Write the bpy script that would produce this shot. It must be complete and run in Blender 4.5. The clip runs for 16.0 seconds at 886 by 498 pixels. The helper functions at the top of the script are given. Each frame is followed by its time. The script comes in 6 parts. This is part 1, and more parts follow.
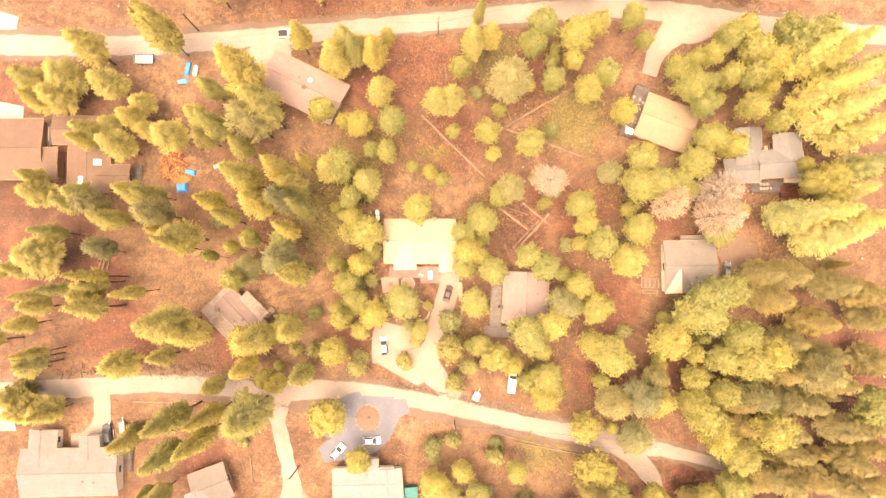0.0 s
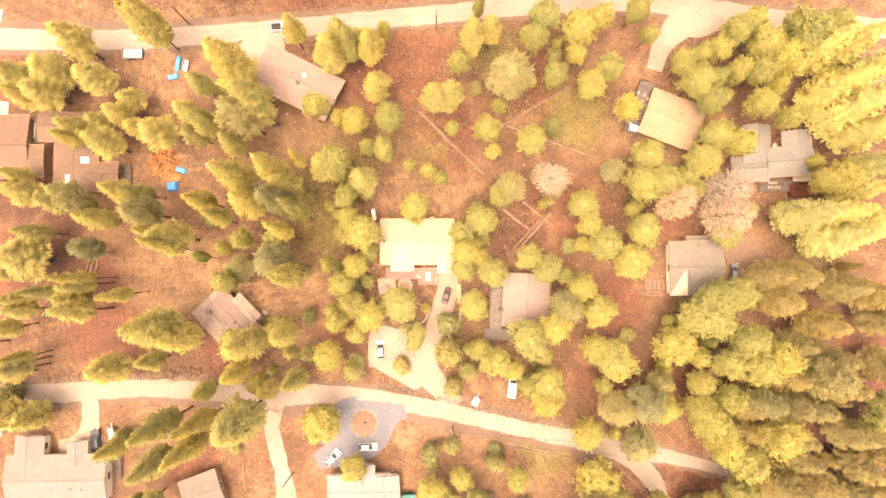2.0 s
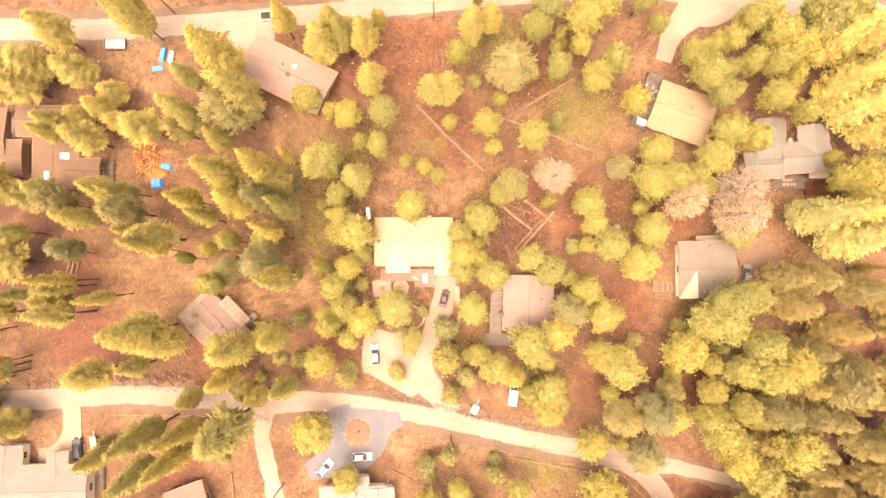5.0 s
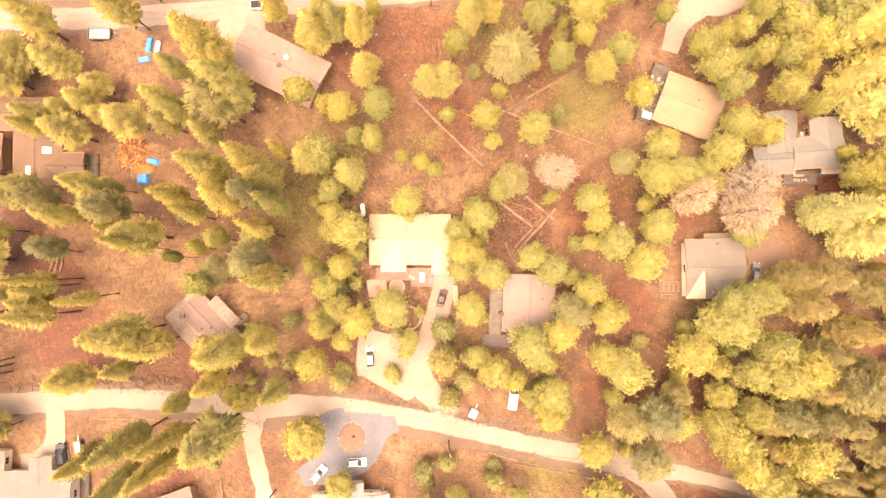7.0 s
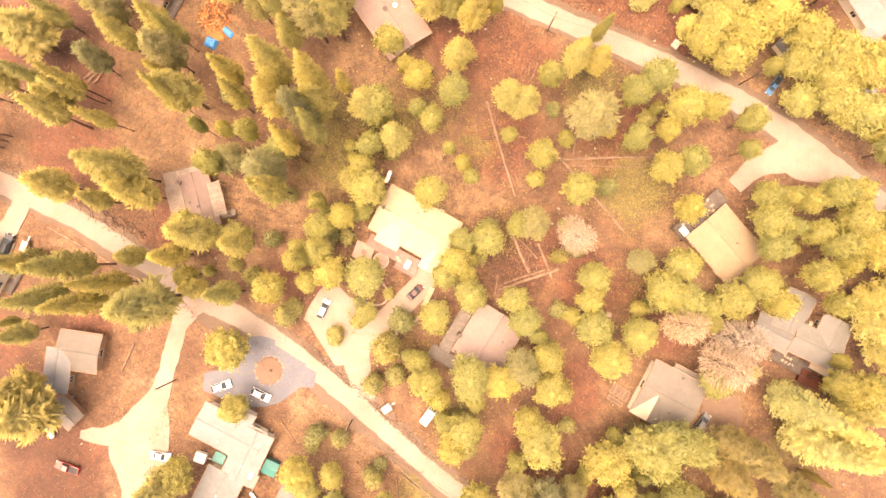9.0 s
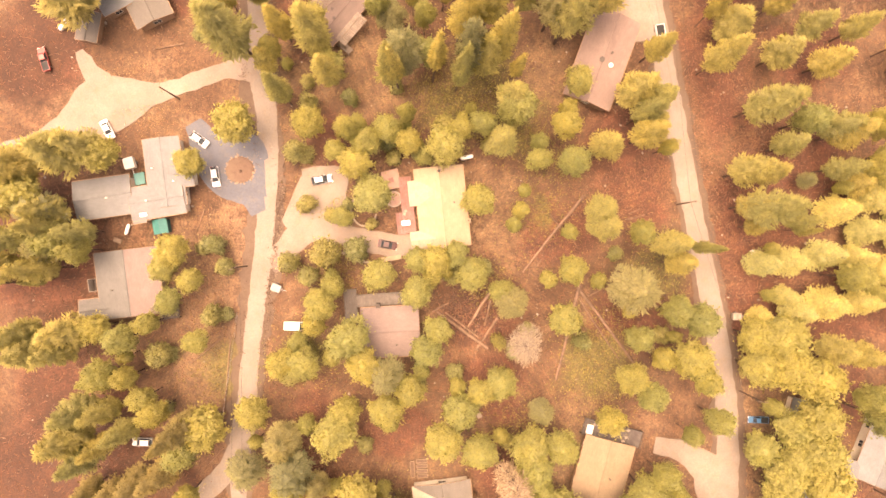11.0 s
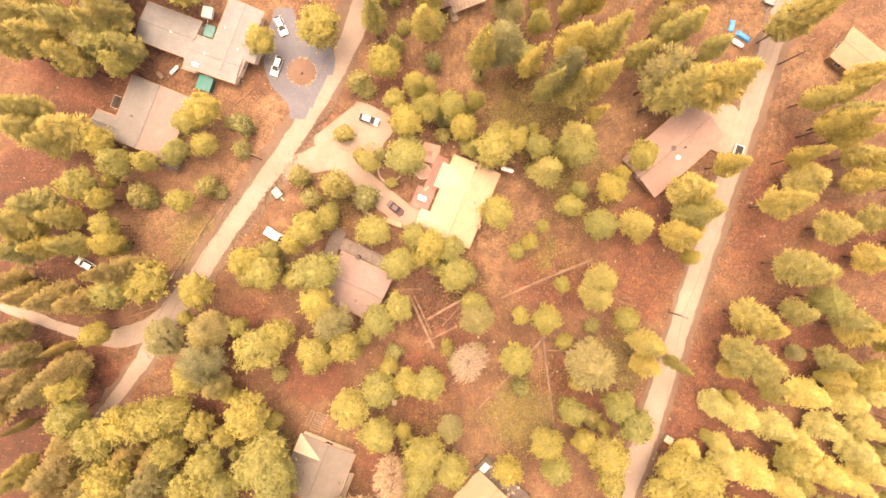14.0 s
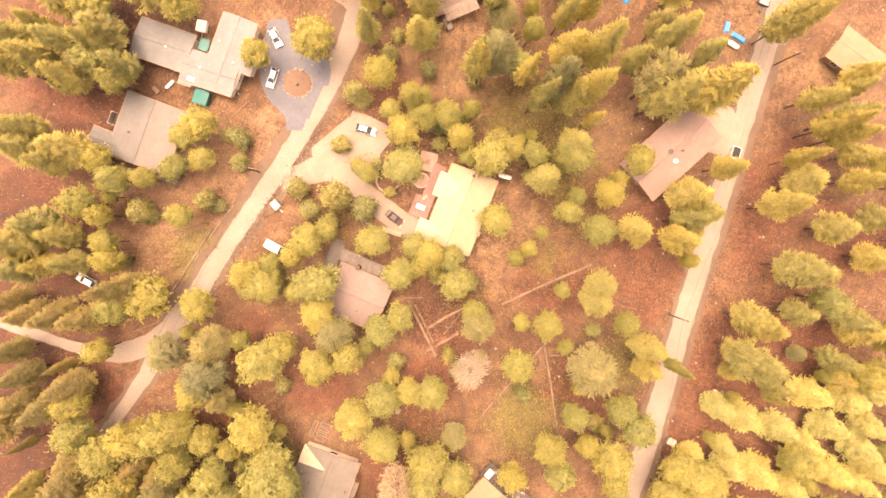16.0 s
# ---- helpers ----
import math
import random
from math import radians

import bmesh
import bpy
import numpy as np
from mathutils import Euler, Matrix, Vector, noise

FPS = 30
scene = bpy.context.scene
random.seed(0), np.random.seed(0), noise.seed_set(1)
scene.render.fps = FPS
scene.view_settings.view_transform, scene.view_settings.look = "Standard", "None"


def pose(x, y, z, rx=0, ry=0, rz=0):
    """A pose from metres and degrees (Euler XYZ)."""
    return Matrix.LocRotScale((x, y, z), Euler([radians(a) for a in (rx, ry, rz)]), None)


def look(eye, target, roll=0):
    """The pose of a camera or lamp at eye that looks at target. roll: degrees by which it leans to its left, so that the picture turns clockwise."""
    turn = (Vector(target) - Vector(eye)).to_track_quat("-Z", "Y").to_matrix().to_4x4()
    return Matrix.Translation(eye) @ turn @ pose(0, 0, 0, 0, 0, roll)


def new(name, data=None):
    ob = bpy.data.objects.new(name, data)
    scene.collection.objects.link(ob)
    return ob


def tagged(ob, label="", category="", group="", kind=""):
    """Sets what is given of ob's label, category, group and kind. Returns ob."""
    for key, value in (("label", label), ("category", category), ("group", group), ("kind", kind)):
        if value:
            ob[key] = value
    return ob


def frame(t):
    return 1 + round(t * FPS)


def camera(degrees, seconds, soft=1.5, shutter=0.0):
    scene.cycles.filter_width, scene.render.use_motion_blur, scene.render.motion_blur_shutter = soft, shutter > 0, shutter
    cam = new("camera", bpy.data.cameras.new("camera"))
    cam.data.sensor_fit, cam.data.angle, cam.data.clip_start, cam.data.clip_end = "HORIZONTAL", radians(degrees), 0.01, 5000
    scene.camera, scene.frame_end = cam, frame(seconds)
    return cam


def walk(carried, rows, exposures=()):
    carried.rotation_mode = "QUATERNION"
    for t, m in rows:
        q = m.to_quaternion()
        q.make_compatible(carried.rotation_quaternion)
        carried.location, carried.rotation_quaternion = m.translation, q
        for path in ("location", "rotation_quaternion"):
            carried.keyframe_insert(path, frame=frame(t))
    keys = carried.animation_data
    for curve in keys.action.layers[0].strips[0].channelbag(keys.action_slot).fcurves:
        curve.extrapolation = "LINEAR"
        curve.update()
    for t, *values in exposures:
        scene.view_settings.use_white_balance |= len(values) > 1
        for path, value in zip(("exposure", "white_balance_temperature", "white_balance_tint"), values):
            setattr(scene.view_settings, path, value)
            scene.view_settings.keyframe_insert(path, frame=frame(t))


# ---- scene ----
# ---- camera and its walk ----
cam = camera(66.99, 16.0, soft=1.6)
PATH = [
    (0.0, pose(-1.501, -7.917, 157.523, 2.611, -0.566, -0.119)),
    (0.5, pose(-1.442, -7.492, 156.472, 2.470, -0.573, -0.108)),
    (1.0, pose(-1.352, -7.139, 155.317, 2.381, -0.589, -0.141)),
    (1.5, pose(-1.195, -6.806, 154.128, 2.271, -0.557, -0.115)),
    (2.0, pose(-1.014, -6.519, 152.959, 2.214, -0.545, -0.098)),
    (2.5, pose(-0.897, -6.225, 151.708, 2.110, -0.527, -0.116)),
    (3.0, pose(-0.801, -6.006, 150.466, 2.052, -0.525, -0.107)),
    (3.5, pose(-0.638, -5.788, 149.288, 1.991, -0.498, -0.112)),
    (4.0, pose(-0.438, -5.591, 148.169, 1.909, -0.462, -0.089)),
    (6.5, pose(0.568, -4.767, 141.632, 1.674, -0.211, -0.054)),
    (7.0, pose(0.671, -4.665, 140.405, 1.520, -0.320, -0.057)),
    (7.5, pose(1.128, -4.602, 140.196, 1.596, -0.190, 0.579)),
    (8.0, pose(1.410, -4.370, 140.035, 1.504, -0.293, 6.579)),
    (8.5, pose(1.422, -4.009, 140.037, 1.284, -0.562, 15.793)),
    (9.0, pose(1.325, -3.549, 140.103, 0.966, -0.831, 28.899)),
    (9.2, pose(1.295, -3.464, 140.131, 0.830, -0.946, 34.368)),
    (11.3, pose(1.418, -3.681, 140.779, -0.880, -1.627, 92.568)),
    (11.5, pose(1.536, -3.650, 140.766, -1.032, -1.551, 97.981)),
    (12.0, pose(2.052, -3.497, 140.667, -1.135, -1.435, 104.269)),
    (12.5, pose(2.627, -3.260, 140.520, -1.011, -1.408, 103.898)),
    (13.0, pose(3.165, -2.916, 140.523, -1.076, -1.246, 111.522)),
    (13.5, pose(3.464, -2.746, 140.473, -1.153, -1.199, 113.085)),
    (14.0, pose(3.369, -2.664, 140.524, -1.287, -1.173, 112.721)),
    (14.5, pose(2.930, -2.722, 140.728, -1.569, -1.119, 112.401)),
    (15.0, pose(2.159, -2.925, 140.769, -1.928, -1.119, 112.065)),
    (15.5, pose(1.328, -3.269, 140.735, -1.932, -1.124, 111.699)),
    (16.0, pose(0.543, -3.683, 140.682, -1.787, -1.190, 111.451)),
]
walk(cam, PATH, exposures=[(0.0, 2.97, 8900, 20), (6.5, 2.96, 9150, 24), (9.0, 2.97, 9150, 23), (11.5, 2.56, 9400, 26), (13.0, 2.62, 9350, 26), (16.0, 2.75, 9400, 27)])

# ---- sky and sun: a smoky, warm afternoon ----
SUN_EL, SUN_AZ = radians(78), radians(216)
world = bpy.data.worlds.new("sky")
scene.world = world
world.use_nodes = True
wn, wl = world.node_tree.nodes, world.node_tree.links
sky = wn.new("ShaderNodeTexSky")
sky.sky_type, sky.sun_disc = "NISHITA", False
sky.sun_elevation, sky.sun_rotation = SUN_EL, SUN_AZ
sky.air_density, sky.dust_density, sky.ozone_density = 0.55, 9.0, 0.0
wn["Background"].inputs["Strength"].default_value = 0.15
wl.new(sky.outputs["Color"], wn["Background"].inputs["Color"])
lamp = bpy.data.lights.new("sun", "SUN")
lamp.energy, lamp.angle, lamp.color = 0.55, radians(60), (1.0, 0.84, 0.62)
sun_way = Vector((math.sin(SUN_AZ) * math.cos(SUN_EL), math.cos(SUN_AZ) * math.cos(SUN_EL), math.sin(SUN_EL)))
new("sun", lamp).matrix_basis = look(sun_way * 400, (0, 0, 0))


# ---- materials ----
def nodes_of(name):
    m = bpy.data.materials.new(name)
    m.use_nodes = True
    n, l = m.node_tree.nodes, m.node_tree.links
    return m, n, l, n["Principled BSDF"]


def ramp(n, l, fac, stops):
    r = n.new("ShaderNodeValToRGB")
    e = r.color_ramp.elements
    while len(e) < len(stops):
        e.new(0.5)
    for k, (p, c) in zip(e, stops):
        k.position, k.color = p, (*c, 1)
    l.new(fac, r.inputs["Fac"])
    return r.outputs["Color"]


def noise_tex(n, l, co, scale, detail=6.0, rough=0.6):
    t = n.new("ShaderNodeTexNoise")
    t.inputs["Scale"].default_value, t.inputs["Detail"].default_value, t.inputs["Roughness"].default_value = scale, detail, rough
    l.new(co, t.inputs["Vector"])
    return t.outputs["Fac"]


def mixed(n, l, fac, a, b, mode="MIX"):
    x = n.new("ShaderNodeMix")
    x.data_type, x.blend_type = "RGBA", mode
    for key, v in ((0, fac), (6, a), (7, b)):
        if hasattr(v, "is_output"):
            l.new(v, x.inputs[key])
        else:
            x.inputs[key].default_value = v if key == 0 else (*v, 1)
    return x.outputs[2]


def bumped(n, l, p, height, strength, distance=0.05):
    b = n.new("ShaderNodeBump")
    b.inputs["Strength"].default_value, b.inputs["Distance"].default_value = strength, distance
    l.new(height, b.inputs["Height"])
    l.new(b.outputs["Normal"], p.inputs["Normal"])


def surf(name, c1, c2, scale=0.6, fine=12.0, rough=0.8, metal=0.0, bump=0.3, spread=0.12, dirt=None, gloss=0.5):
    """Two tones over two scales, a slight difference from object to object, and fine relief."""
    m, n, l, p = nodes_of(name)
    co, info = n.new("ShaderNodeTexCoord").outputs["Object"], n.new("ShaderNodeObjectInfo")
    big, small = noise_tex(n, l, co, scale), noise_tex(n, l, co, fine, 4)
    col = ramp(n, l, big, ((0.32, c1), (0.68, c2)))
    col = mixed(n, l, 0.35, col, ramp(n, l, small, ((0.3, (0.55,) * 3), (0.7, (1.25,) * 3))), "MULTIPLY")
    col = mixed(n, l, 1.0, col, ramp(n, l, info.outputs["Random"], ((0, (1 - spread,) * 3), (1, (1 + spread,) * 3))), "MULTIPLY")
    if dirt:
        col = mixed(n, l, ramp(n, l, noise_tex(n, l, co, scale * 3.1, 8, 0.7), ((0.55, (0,) * 3), (0.75, (0.6,) * 3))), col, dirt)
    l.new(col, p.inputs["Base Color"])
    p.inputs["Roughness"].default_value, p.inputs["Metallic"].default_value, p.inputs["Specular IOR Level"].default_value = rough, metal, gloss
    bumped(n, l, p, small, bump, 0.03)
    return m


def foliage(name, dark, mid, light, glow=0.35):
    m, n, l, p = nodes_of(name)
    geo, info = n.new("ShaderNodeNewGeometry"), n.new("ShaderNodeObjectInfo")
    co = n.new("ShaderNodeTexCoord").outputs["Object"]
    col = ramp(n, l, geo.outputs["Random Per Island"], ((0.0, dark), (0.5, mid), (1.0, light)))
    tone = ramp(n, l, info.outputs["Random"], ((0.0, (0.78, 0.86, 0.95)), (0.35, (0.94, 0.97, 1.0)), (0.7, (1.05, 1.03, 1.0)), (1.0, (1.12, 1.06, 0.94))))
    col = mixed(n, l, 1.0, col, tone, "MULTIPLY")
    tufts = ramp(n, l, noise_tex(n, l, co, 1.5, 4, 0.65), ((0.34, (0.8, 0.8, 0.83)), (0.5, (1.0,) * 3), (0.66, (1.18, 1.16, 1.1))))
    boughs = ramp(n, l, noise_tex(n, l, co, 0.45, 2, 0.5), ((0.35, (0.86, 0.88, 0.92)), (0.65, (1.14, 1.12, 1.04))))
    col = mixed(n, l, 1.0, mixed(n, l, 1.0, col, tufts, "MULTIPLY"), boughs, "MULTIPLY")
    l.new(col, p.inputs["Base Color"])
    p.inputs["Roughness"].default_value = 0.65
    t, x = n.new("ShaderNodeBsdfTranslucent"), n.new("ShaderNodeMixShader")
    l.new(col, t.inputs["Color"])
    x.inputs[0].default_value = glow
    l.new(p.outputs[0], x.inputs[1])
    l.new(t.outputs[0], x.inputs[2])
    l.new(x.outputs[0], n["Material Output"].inputs["Surface"])
    return m


def spots(n, l, co, places, soft=0.55):
    """A mask of soft-edged, frayed round places: x, y, radius of each."""
    warp = n.new("ShaderNodeTexNoise")
    warp.inputs["Scale"].default_value, warp.inputs["Detail"].default_value = 0.12, 6
    l.new(co, warp.inputs["Vector"])
    push = n.new("ShaderNodeVectorMath")
    push.operation = "MULTIPLY_ADD"
    push.inputs[1].default_value, push.inputs[2].default_value = (16, 16, 0), (-8, -8, 0)
    l.new(warp.outputs["Color"], push.inputs[0])
    at = n.new("ShaderNodeVectorMath")
    l.new(co, at.inputs[0])
    l.new(push.outputs[0], at.inputs[1])
    total = None
    for x, y, r in places:
        d, f = n.new("ShaderNodeVectorMath"), n.new("ShaderNodeMapRange")
        d.operation, f.interpolation_type = "DISTANCE", "SMOOTHSTEP"
        l.new(at.outputs[0], d.inputs[0])
        d.inputs[1].default_value = (x, y, 0)
        l.new(d.outputs["Value"], f.inputs[0])
        f.inputs[1].default_value, f.inputs[2].default_value, f.inputs[3].default_value, f.inputs[4].default_value = r * soft, r * 1.25, 1, 0
        if total is None:
            total = f.outputs[0]
        else:
            most = n.new("ShaderNodeMath")
            most.operation = "MAXIMUM"
            l.new(total, most.inputs[0])
            l.new(f.outputs[0], most.inputs[1])
            total = most.outputs[0]
    return total


def ground_material():
    m, n, l, p = nodes_of("forest_floor")
    co = n.new("ShaderNodeTexCoord").outputs["Object"]
    mid, small, fine = noise_tex(n, l, co, 0.16, 8, 0.7), noise_tex(n, l, co, 0.8, 9, 0.78), noise_tex(n, l, co, 2.6, 7, 0.85)
    duff = ramp(n, l, mid, ((0.32, (0.045, 0.021, 0.010)), (0.5, (0.070, 0.036, 0.018)), (0.68, (0.092, 0.054, 0.030))))
    sand = ramp(n, l, mid, ((0.32, (0.075, 0.041, 0.020)), (0.68, (0.109, 0.067, 0.036))))
    red = ramp(n, l, mid, ((0.32, (0.041, 0.014, 0.007)), (0.68, (0.080, 0.030, 0.016))))
    straw = ramp(n, l, mid, ((0.32, (0.078, 0.043, 0.022)), (0.68, (0.112, 0.066, 0.038))))
    col = mixed(n, l, spots(n, l, co, SANDY), duff, sand)
    col = mixed(n, l, spots(n, l, co, STRAW), col, straw)
    col = mixed(n, l, spots(n, l, co, RED_SOUTH + RED_NORTH), col, red)
    # darkest red-brown tone of the floor, laid over its own places
    dark_red = ramp(n, l, mid, ((0.32, (0.023, 0.008, 0.003)), (0.68, (0.049, 0.018, 0.008))))
    col = mixed(n, l, spots(n, l, co, DARK_RED), col, dark_red)
    green = mixed(n, l, 1.0, spots(n, l, co, GREENISH), ramp(n, l, small, ((0.4, (0.35,) * 3), (0.6, (0.95,) * 3))), "MULTIPLY")
    col = mixed(n, l, green, col, (0.067, 0.061, 0.016))
    patch = noise_tex(n, l, co, 0.33, 10, 0.78)
    col = mixed(n, l, 1.0, col, ramp(n, l, patch, ((0.38, (0.6, 0.56, 0.54)), (0.5, (1.0,) * 3), (0.6, (1.4, 1.43, 1.42)))), "MULTIPLY")
    col = mixed(n, l, ramp(n, l, small, ((0.53, (0,) * 3), (0.62, (0.9,) * 3))), col, (0.043, 0.017, 0.008))
    col = mixed(n, l, ramp(n, l, small, ((0.28, (0.5,) * 3), (0.42, (0,) * 3))), col, (0.109, 0.064, 0.036))
    col = mixed(n, l, 0.9, col, ramp(n, l, fine, ((0.37, (0.36,) * 3), (0.5, (1.0,) * 3), (0.63, (1.6,) * 3))), "MULTIPLY")
    l.new(col, p.inputs["Base Color"])
    p.inputs["Roughness"].default_value = 0.95
    bumped(n, l, p, fine, 0.6, 0.2)
    return m


# bare, overgrown and darker red-brown places of the forest floor: x, y, radius
SANDY = [(-35, -18, 8), (-32, -8, 7), (-40, -26, 7), (-55, -5, 9), (-62, -12, 8), (-29, -2, 5), (-24, -30, 5), (-1, 12, 7), (-5, 10, 8), (46, -7, 7), (71, -4, 7), (-63, -5, 9), (-30, 25, 9), (-8, 15, 5), (46, 62, 8), (-40, -12, 6), (-63, 19, 7), (-64, 42, 9), (42, 25, 5), (-54, 66, 8), (-62, 80, 9), (92, 50, 9), (100, 44, 8), (78, 40, 5), (100, 70, 13), (96, 88, 13), (-74, 76, 8), (-58, 58, 6), (-40, 78, 5), (62, 62, 6), (-70, 2, 6), (56, 22, 4), (-18, 62, 5), (30, 62, 8), (22, -24, 5)]
STRAW = [(-5, -44, 6), (14, -50, 10), (26, -54, 8), (2, -48, 8), (-50, -41, 8), (-64, -39, 7), (-86, -39, 6), (-33, -57, 5), (-26, -52, 4), (0, -58, 6)]
RED_SOUTH = [(88, -84, 26), (80, -64, 12), (39, -31, 8), (40, -14, 8), (32, -78, 16), (-6, -84, 16), (62, -52, 8), (-46, -76, 9), (-56, -48, 6), (56, -30, 9), (-20, -20, 6), (-75, -20, 10), (100, -30, 12), (94, -62, 12), (62, -74, 13), (70, -98, 20), (48, -88, 12), (104, -92, 22), (-82, -8, 9), (-92, -62, 10), (-70, -66, 9), (-100, -4, 10), (84, -96, 24), (56, -62, 8), (-48, -24, 8)]
RED_NORTH = [(16, 8, 9), (-5, 42, 9), (2, 24, 8), (34, 8, 8), (24, 66, 10), (0, 66, 9), (22, 40, 9), (-16, 40, 8), (12, 68, 10), (-30, 62, 9), (52, 8, 7), (-98, 38, 8), (-20, 62, 7), (6, 64, 8), (30, 64, 6), (-42, 64, 7), (-6, 78, 14), (-30, 82, 9), (24, 84, 12), (44, 80, 9), (70, 76, 10), (-90, 18, 9)]
DARK_RED = [(-88, 0, 10), (-98, 14, 9), (-50, -74, 9), (-44, -82, 9), (-60, -67, 7), (-72, 30, 6), (80, -30, 10), (90, -40, 9), (17, 4, 6), (-86, 40, 6), (100, -50, 8), (88, -48, 6), (30, -84, 8), (53, -77, 9), (48, -58, 5), (38, -73, 9), (42, -82, 10), (74, -62, 8), (92, -88, 26), (66, -84, 18), (84, -64, 10), (110, -66, 16), (60, -104, 20), (40, -92, 12), (46, -58, 4), (58, -66, 8), (70, -74, 10), (76, -40, 6)]
GREENISH = [(-27, 6, 7), (-22, 18, 6), (31, 30, 8), (14, 44, 7), (-33, 12, 7), (58, -17, 6), (24, -47, 6), (22, -31, 5), (88, 2, 8), (-2, 22, 4)]

def road_material(name, c1, c2, dust):
    m, n, l, p = nodes_of(name)
    co = n.new("ShaderNodeTexCoord").outputs["Object"]
    big, fine = noise_tex(n, l, co, 0.13, 7, 0.65), noise_tex(n, l, co, 3.0, 6, 0.7)
    col = ramp(n, l, big, ((0.32, c1), (0.66, c2)))
    col = mixed(n, l, ramp(n, l, noise_tex(n, l, co, 0.5, 8, 0.75), ((0.5, (0,) * 3), (0.68, (0.55,) * 3))), col, dust)
    col = mixed(n, l, 0.4, col, ramp(n, l, fine, ((0.3, (0.6,) * 3), (0.7, (1.3,) * 3))), "MULTIPLY")
    l.new(col, p.inputs["Base Color"])
    p.inputs["Roughness"].default_value = 0.9
    bumped(n, l, p, fine, 0.25, 0.05)
    return m


def shingle_material(name, c1, c2, course=0.28):
    m, n, l, p = nodes_of(name)
    co = n.new("ShaderNodeTexCoord").outputs["Object"]
    b = n.new("ShaderNodeTexBrick")
    b.inputs["Scale"].default_value, b.inputs["Mortar Size"].default_value = 1.0, 0.02
    b.inputs["Brick Width"].default_value, b.inputs["Row Height"].default_value = 0.9, course
    b.inputs["Color1"].default_value, b.inputs["Color2"].default_value = (0.82,) * 3 + (1,), (1.12,) * 3 + (1,)
    b.inputs["Mortar"].default_value = (0.55,) * 3 + (1,)
    l.new(co, b.inputs["Vector"])
    col = ramp(n, l, noise_tex(n, l, co, 0.35, 6, 0.7), ((0.3, c1), (0.7, c2)))
    col = mixed(n, l, 0.4, col, b.outputs["Color"], "MULTIPLY")
    streak = ramp(n, l, noise_tex(n, l, co, 1.6, 8, 0.8), ((0.35, (0.75,) * 3), (0.65, (1.12,) * 3)))
    col = mixed(n, l, 0.4, col, streak, "MULTIPLY")
    l.new(col, p.inputs["Base Color"])
    p.inputs["Roughness"].default_value = 0.85
    bumped(n, l, p, b.outputs["Fac"], 0.3, 0.02)
    return m


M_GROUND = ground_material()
M_ROAD = road_material("sandy_asphalt", (0.105, 0.085, 0.068), (0.141, 0.117, 0.100), (0.141, 0.097, 0.058))
M_DRIVE = road_material("pale_gravel", (0.105, 0.081, 0.064), (0.152, 0.122, 0.100), (0.134, 0.088, 0.053))
M_GREY = road_material("grey_asphalt", (0.045, 0.048, 0.058), (0.061, 0.066, 0.080), (0.102, 0.084, 0.067))
M_TRACK = road_material("worn_track", (0.099, 0.079, 0.058), (0.129, 0.104, 0.083), (0.102, 0.070, 0.044))
M_DIRT = road_material("bare_dirt", (0.071, 0.039, 0.025), (0.096, 0.064, 0.044), (0.056, 0.027, 0.015))
M_VERGE = road_material("dusty_verge", (0.051, 0.031, 0.020), (0.076, 0.050, 0.033), (0.042, 0.022, 0.013))
M_CREAM = shingle_material("cream_metal_roof", (0.174, 0.129, 0.083), (0.212, 0.160, 0.108), 0.45)
# gable roofing: the stronger light on these slopes is put into a paler colour
M_LIT_GABLE = shingle_material("lit_gable_roof", (0.206, 0.166, 0.120), (0.238, 0.196, 0.144), 0.45)
M_WHITE_ROOF = shingle_material("pale_grey_shingles", (0.086, 0.087, 0.087), (0.109, 0.114, 0.117))
M_GREY_ROOF = shingle_material("grey_shingles", (0.065, 0.057, 0.048), (0.086, 0.076, 0.066))
M_TAN_ROOF = shingle_material("tan_shingles", (0.118, 0.083, 0.050), (0.149, 0.107, 0.068))
M_ASH_ROOF = shingle_material("ash_grey_shingles", (0.068, 0.061, 0.054), (0.090, 0.081, 0.078))
M_PATIO = surf("pink_paving", (0.176, 0.109, 0.084), (0.224, 0.143, 0.114), 1.2, 9, 0.9)
M_DUSK_ROOF = shingle_material("dusky_tan_shingles", (0.097, 0.071, 0.063), (0.126, 0.093, 0.085))
M_BROWN_ROOF = shingle_material("brown_shingles", (0.054, 0.031, 0.018), (0.073, 0.043, 0.027))
M_ROSE_ROOF = shingle_material("rose_brown_shingles", (0.122, 0.083, 0.071), (0.153, 0.108, 0.091))
M_CABIN_ROOF = shingle_material("dusty_rose_shingles", (0.084, 0.059, 0.050), (0.107, 0.075, 0.066))
M_SLATE_ROOF = shingle_material("slate_grey_shingles", (0.064, 0.061, 0.058), (0.085, 0.084, 0.079))
M_SIDING = surf("brown_siding", (0.176, 0.101, 0.057), (0.246, 0.152, 0.090))
M_PALE_SIDING = surf("pale_siding", (0.5, 0.45, 0.36), (0.6, 0.55, 0.46))
M_TRIM = surf("white_trim", (0.495, 0.454, 0.392), (0.570, 0.533, 0.476), spread=0.03)
M_DECK = surf("redwood_deck", (0.127, 0.057, 0.048), (0.172, 0.085, 0.073), 1.2, 14)
M_DARK_DECK = surf("dark_deck", (0.046, 0.038, 0.034), (0.075, 0.064, 0.058), 1.2, 14, gloss=0.12)
M_WOOD = surf("weathered_wood", (0.119, 0.081, 0.052), (0.176, 0.125, 0.085), 1.5, 20)
M_BARK = surf("bark", (0.05, 0.029, 0.02), (0.095, 0.056, 0.038), 1.5, 14, 0.95, 0, 0.8)
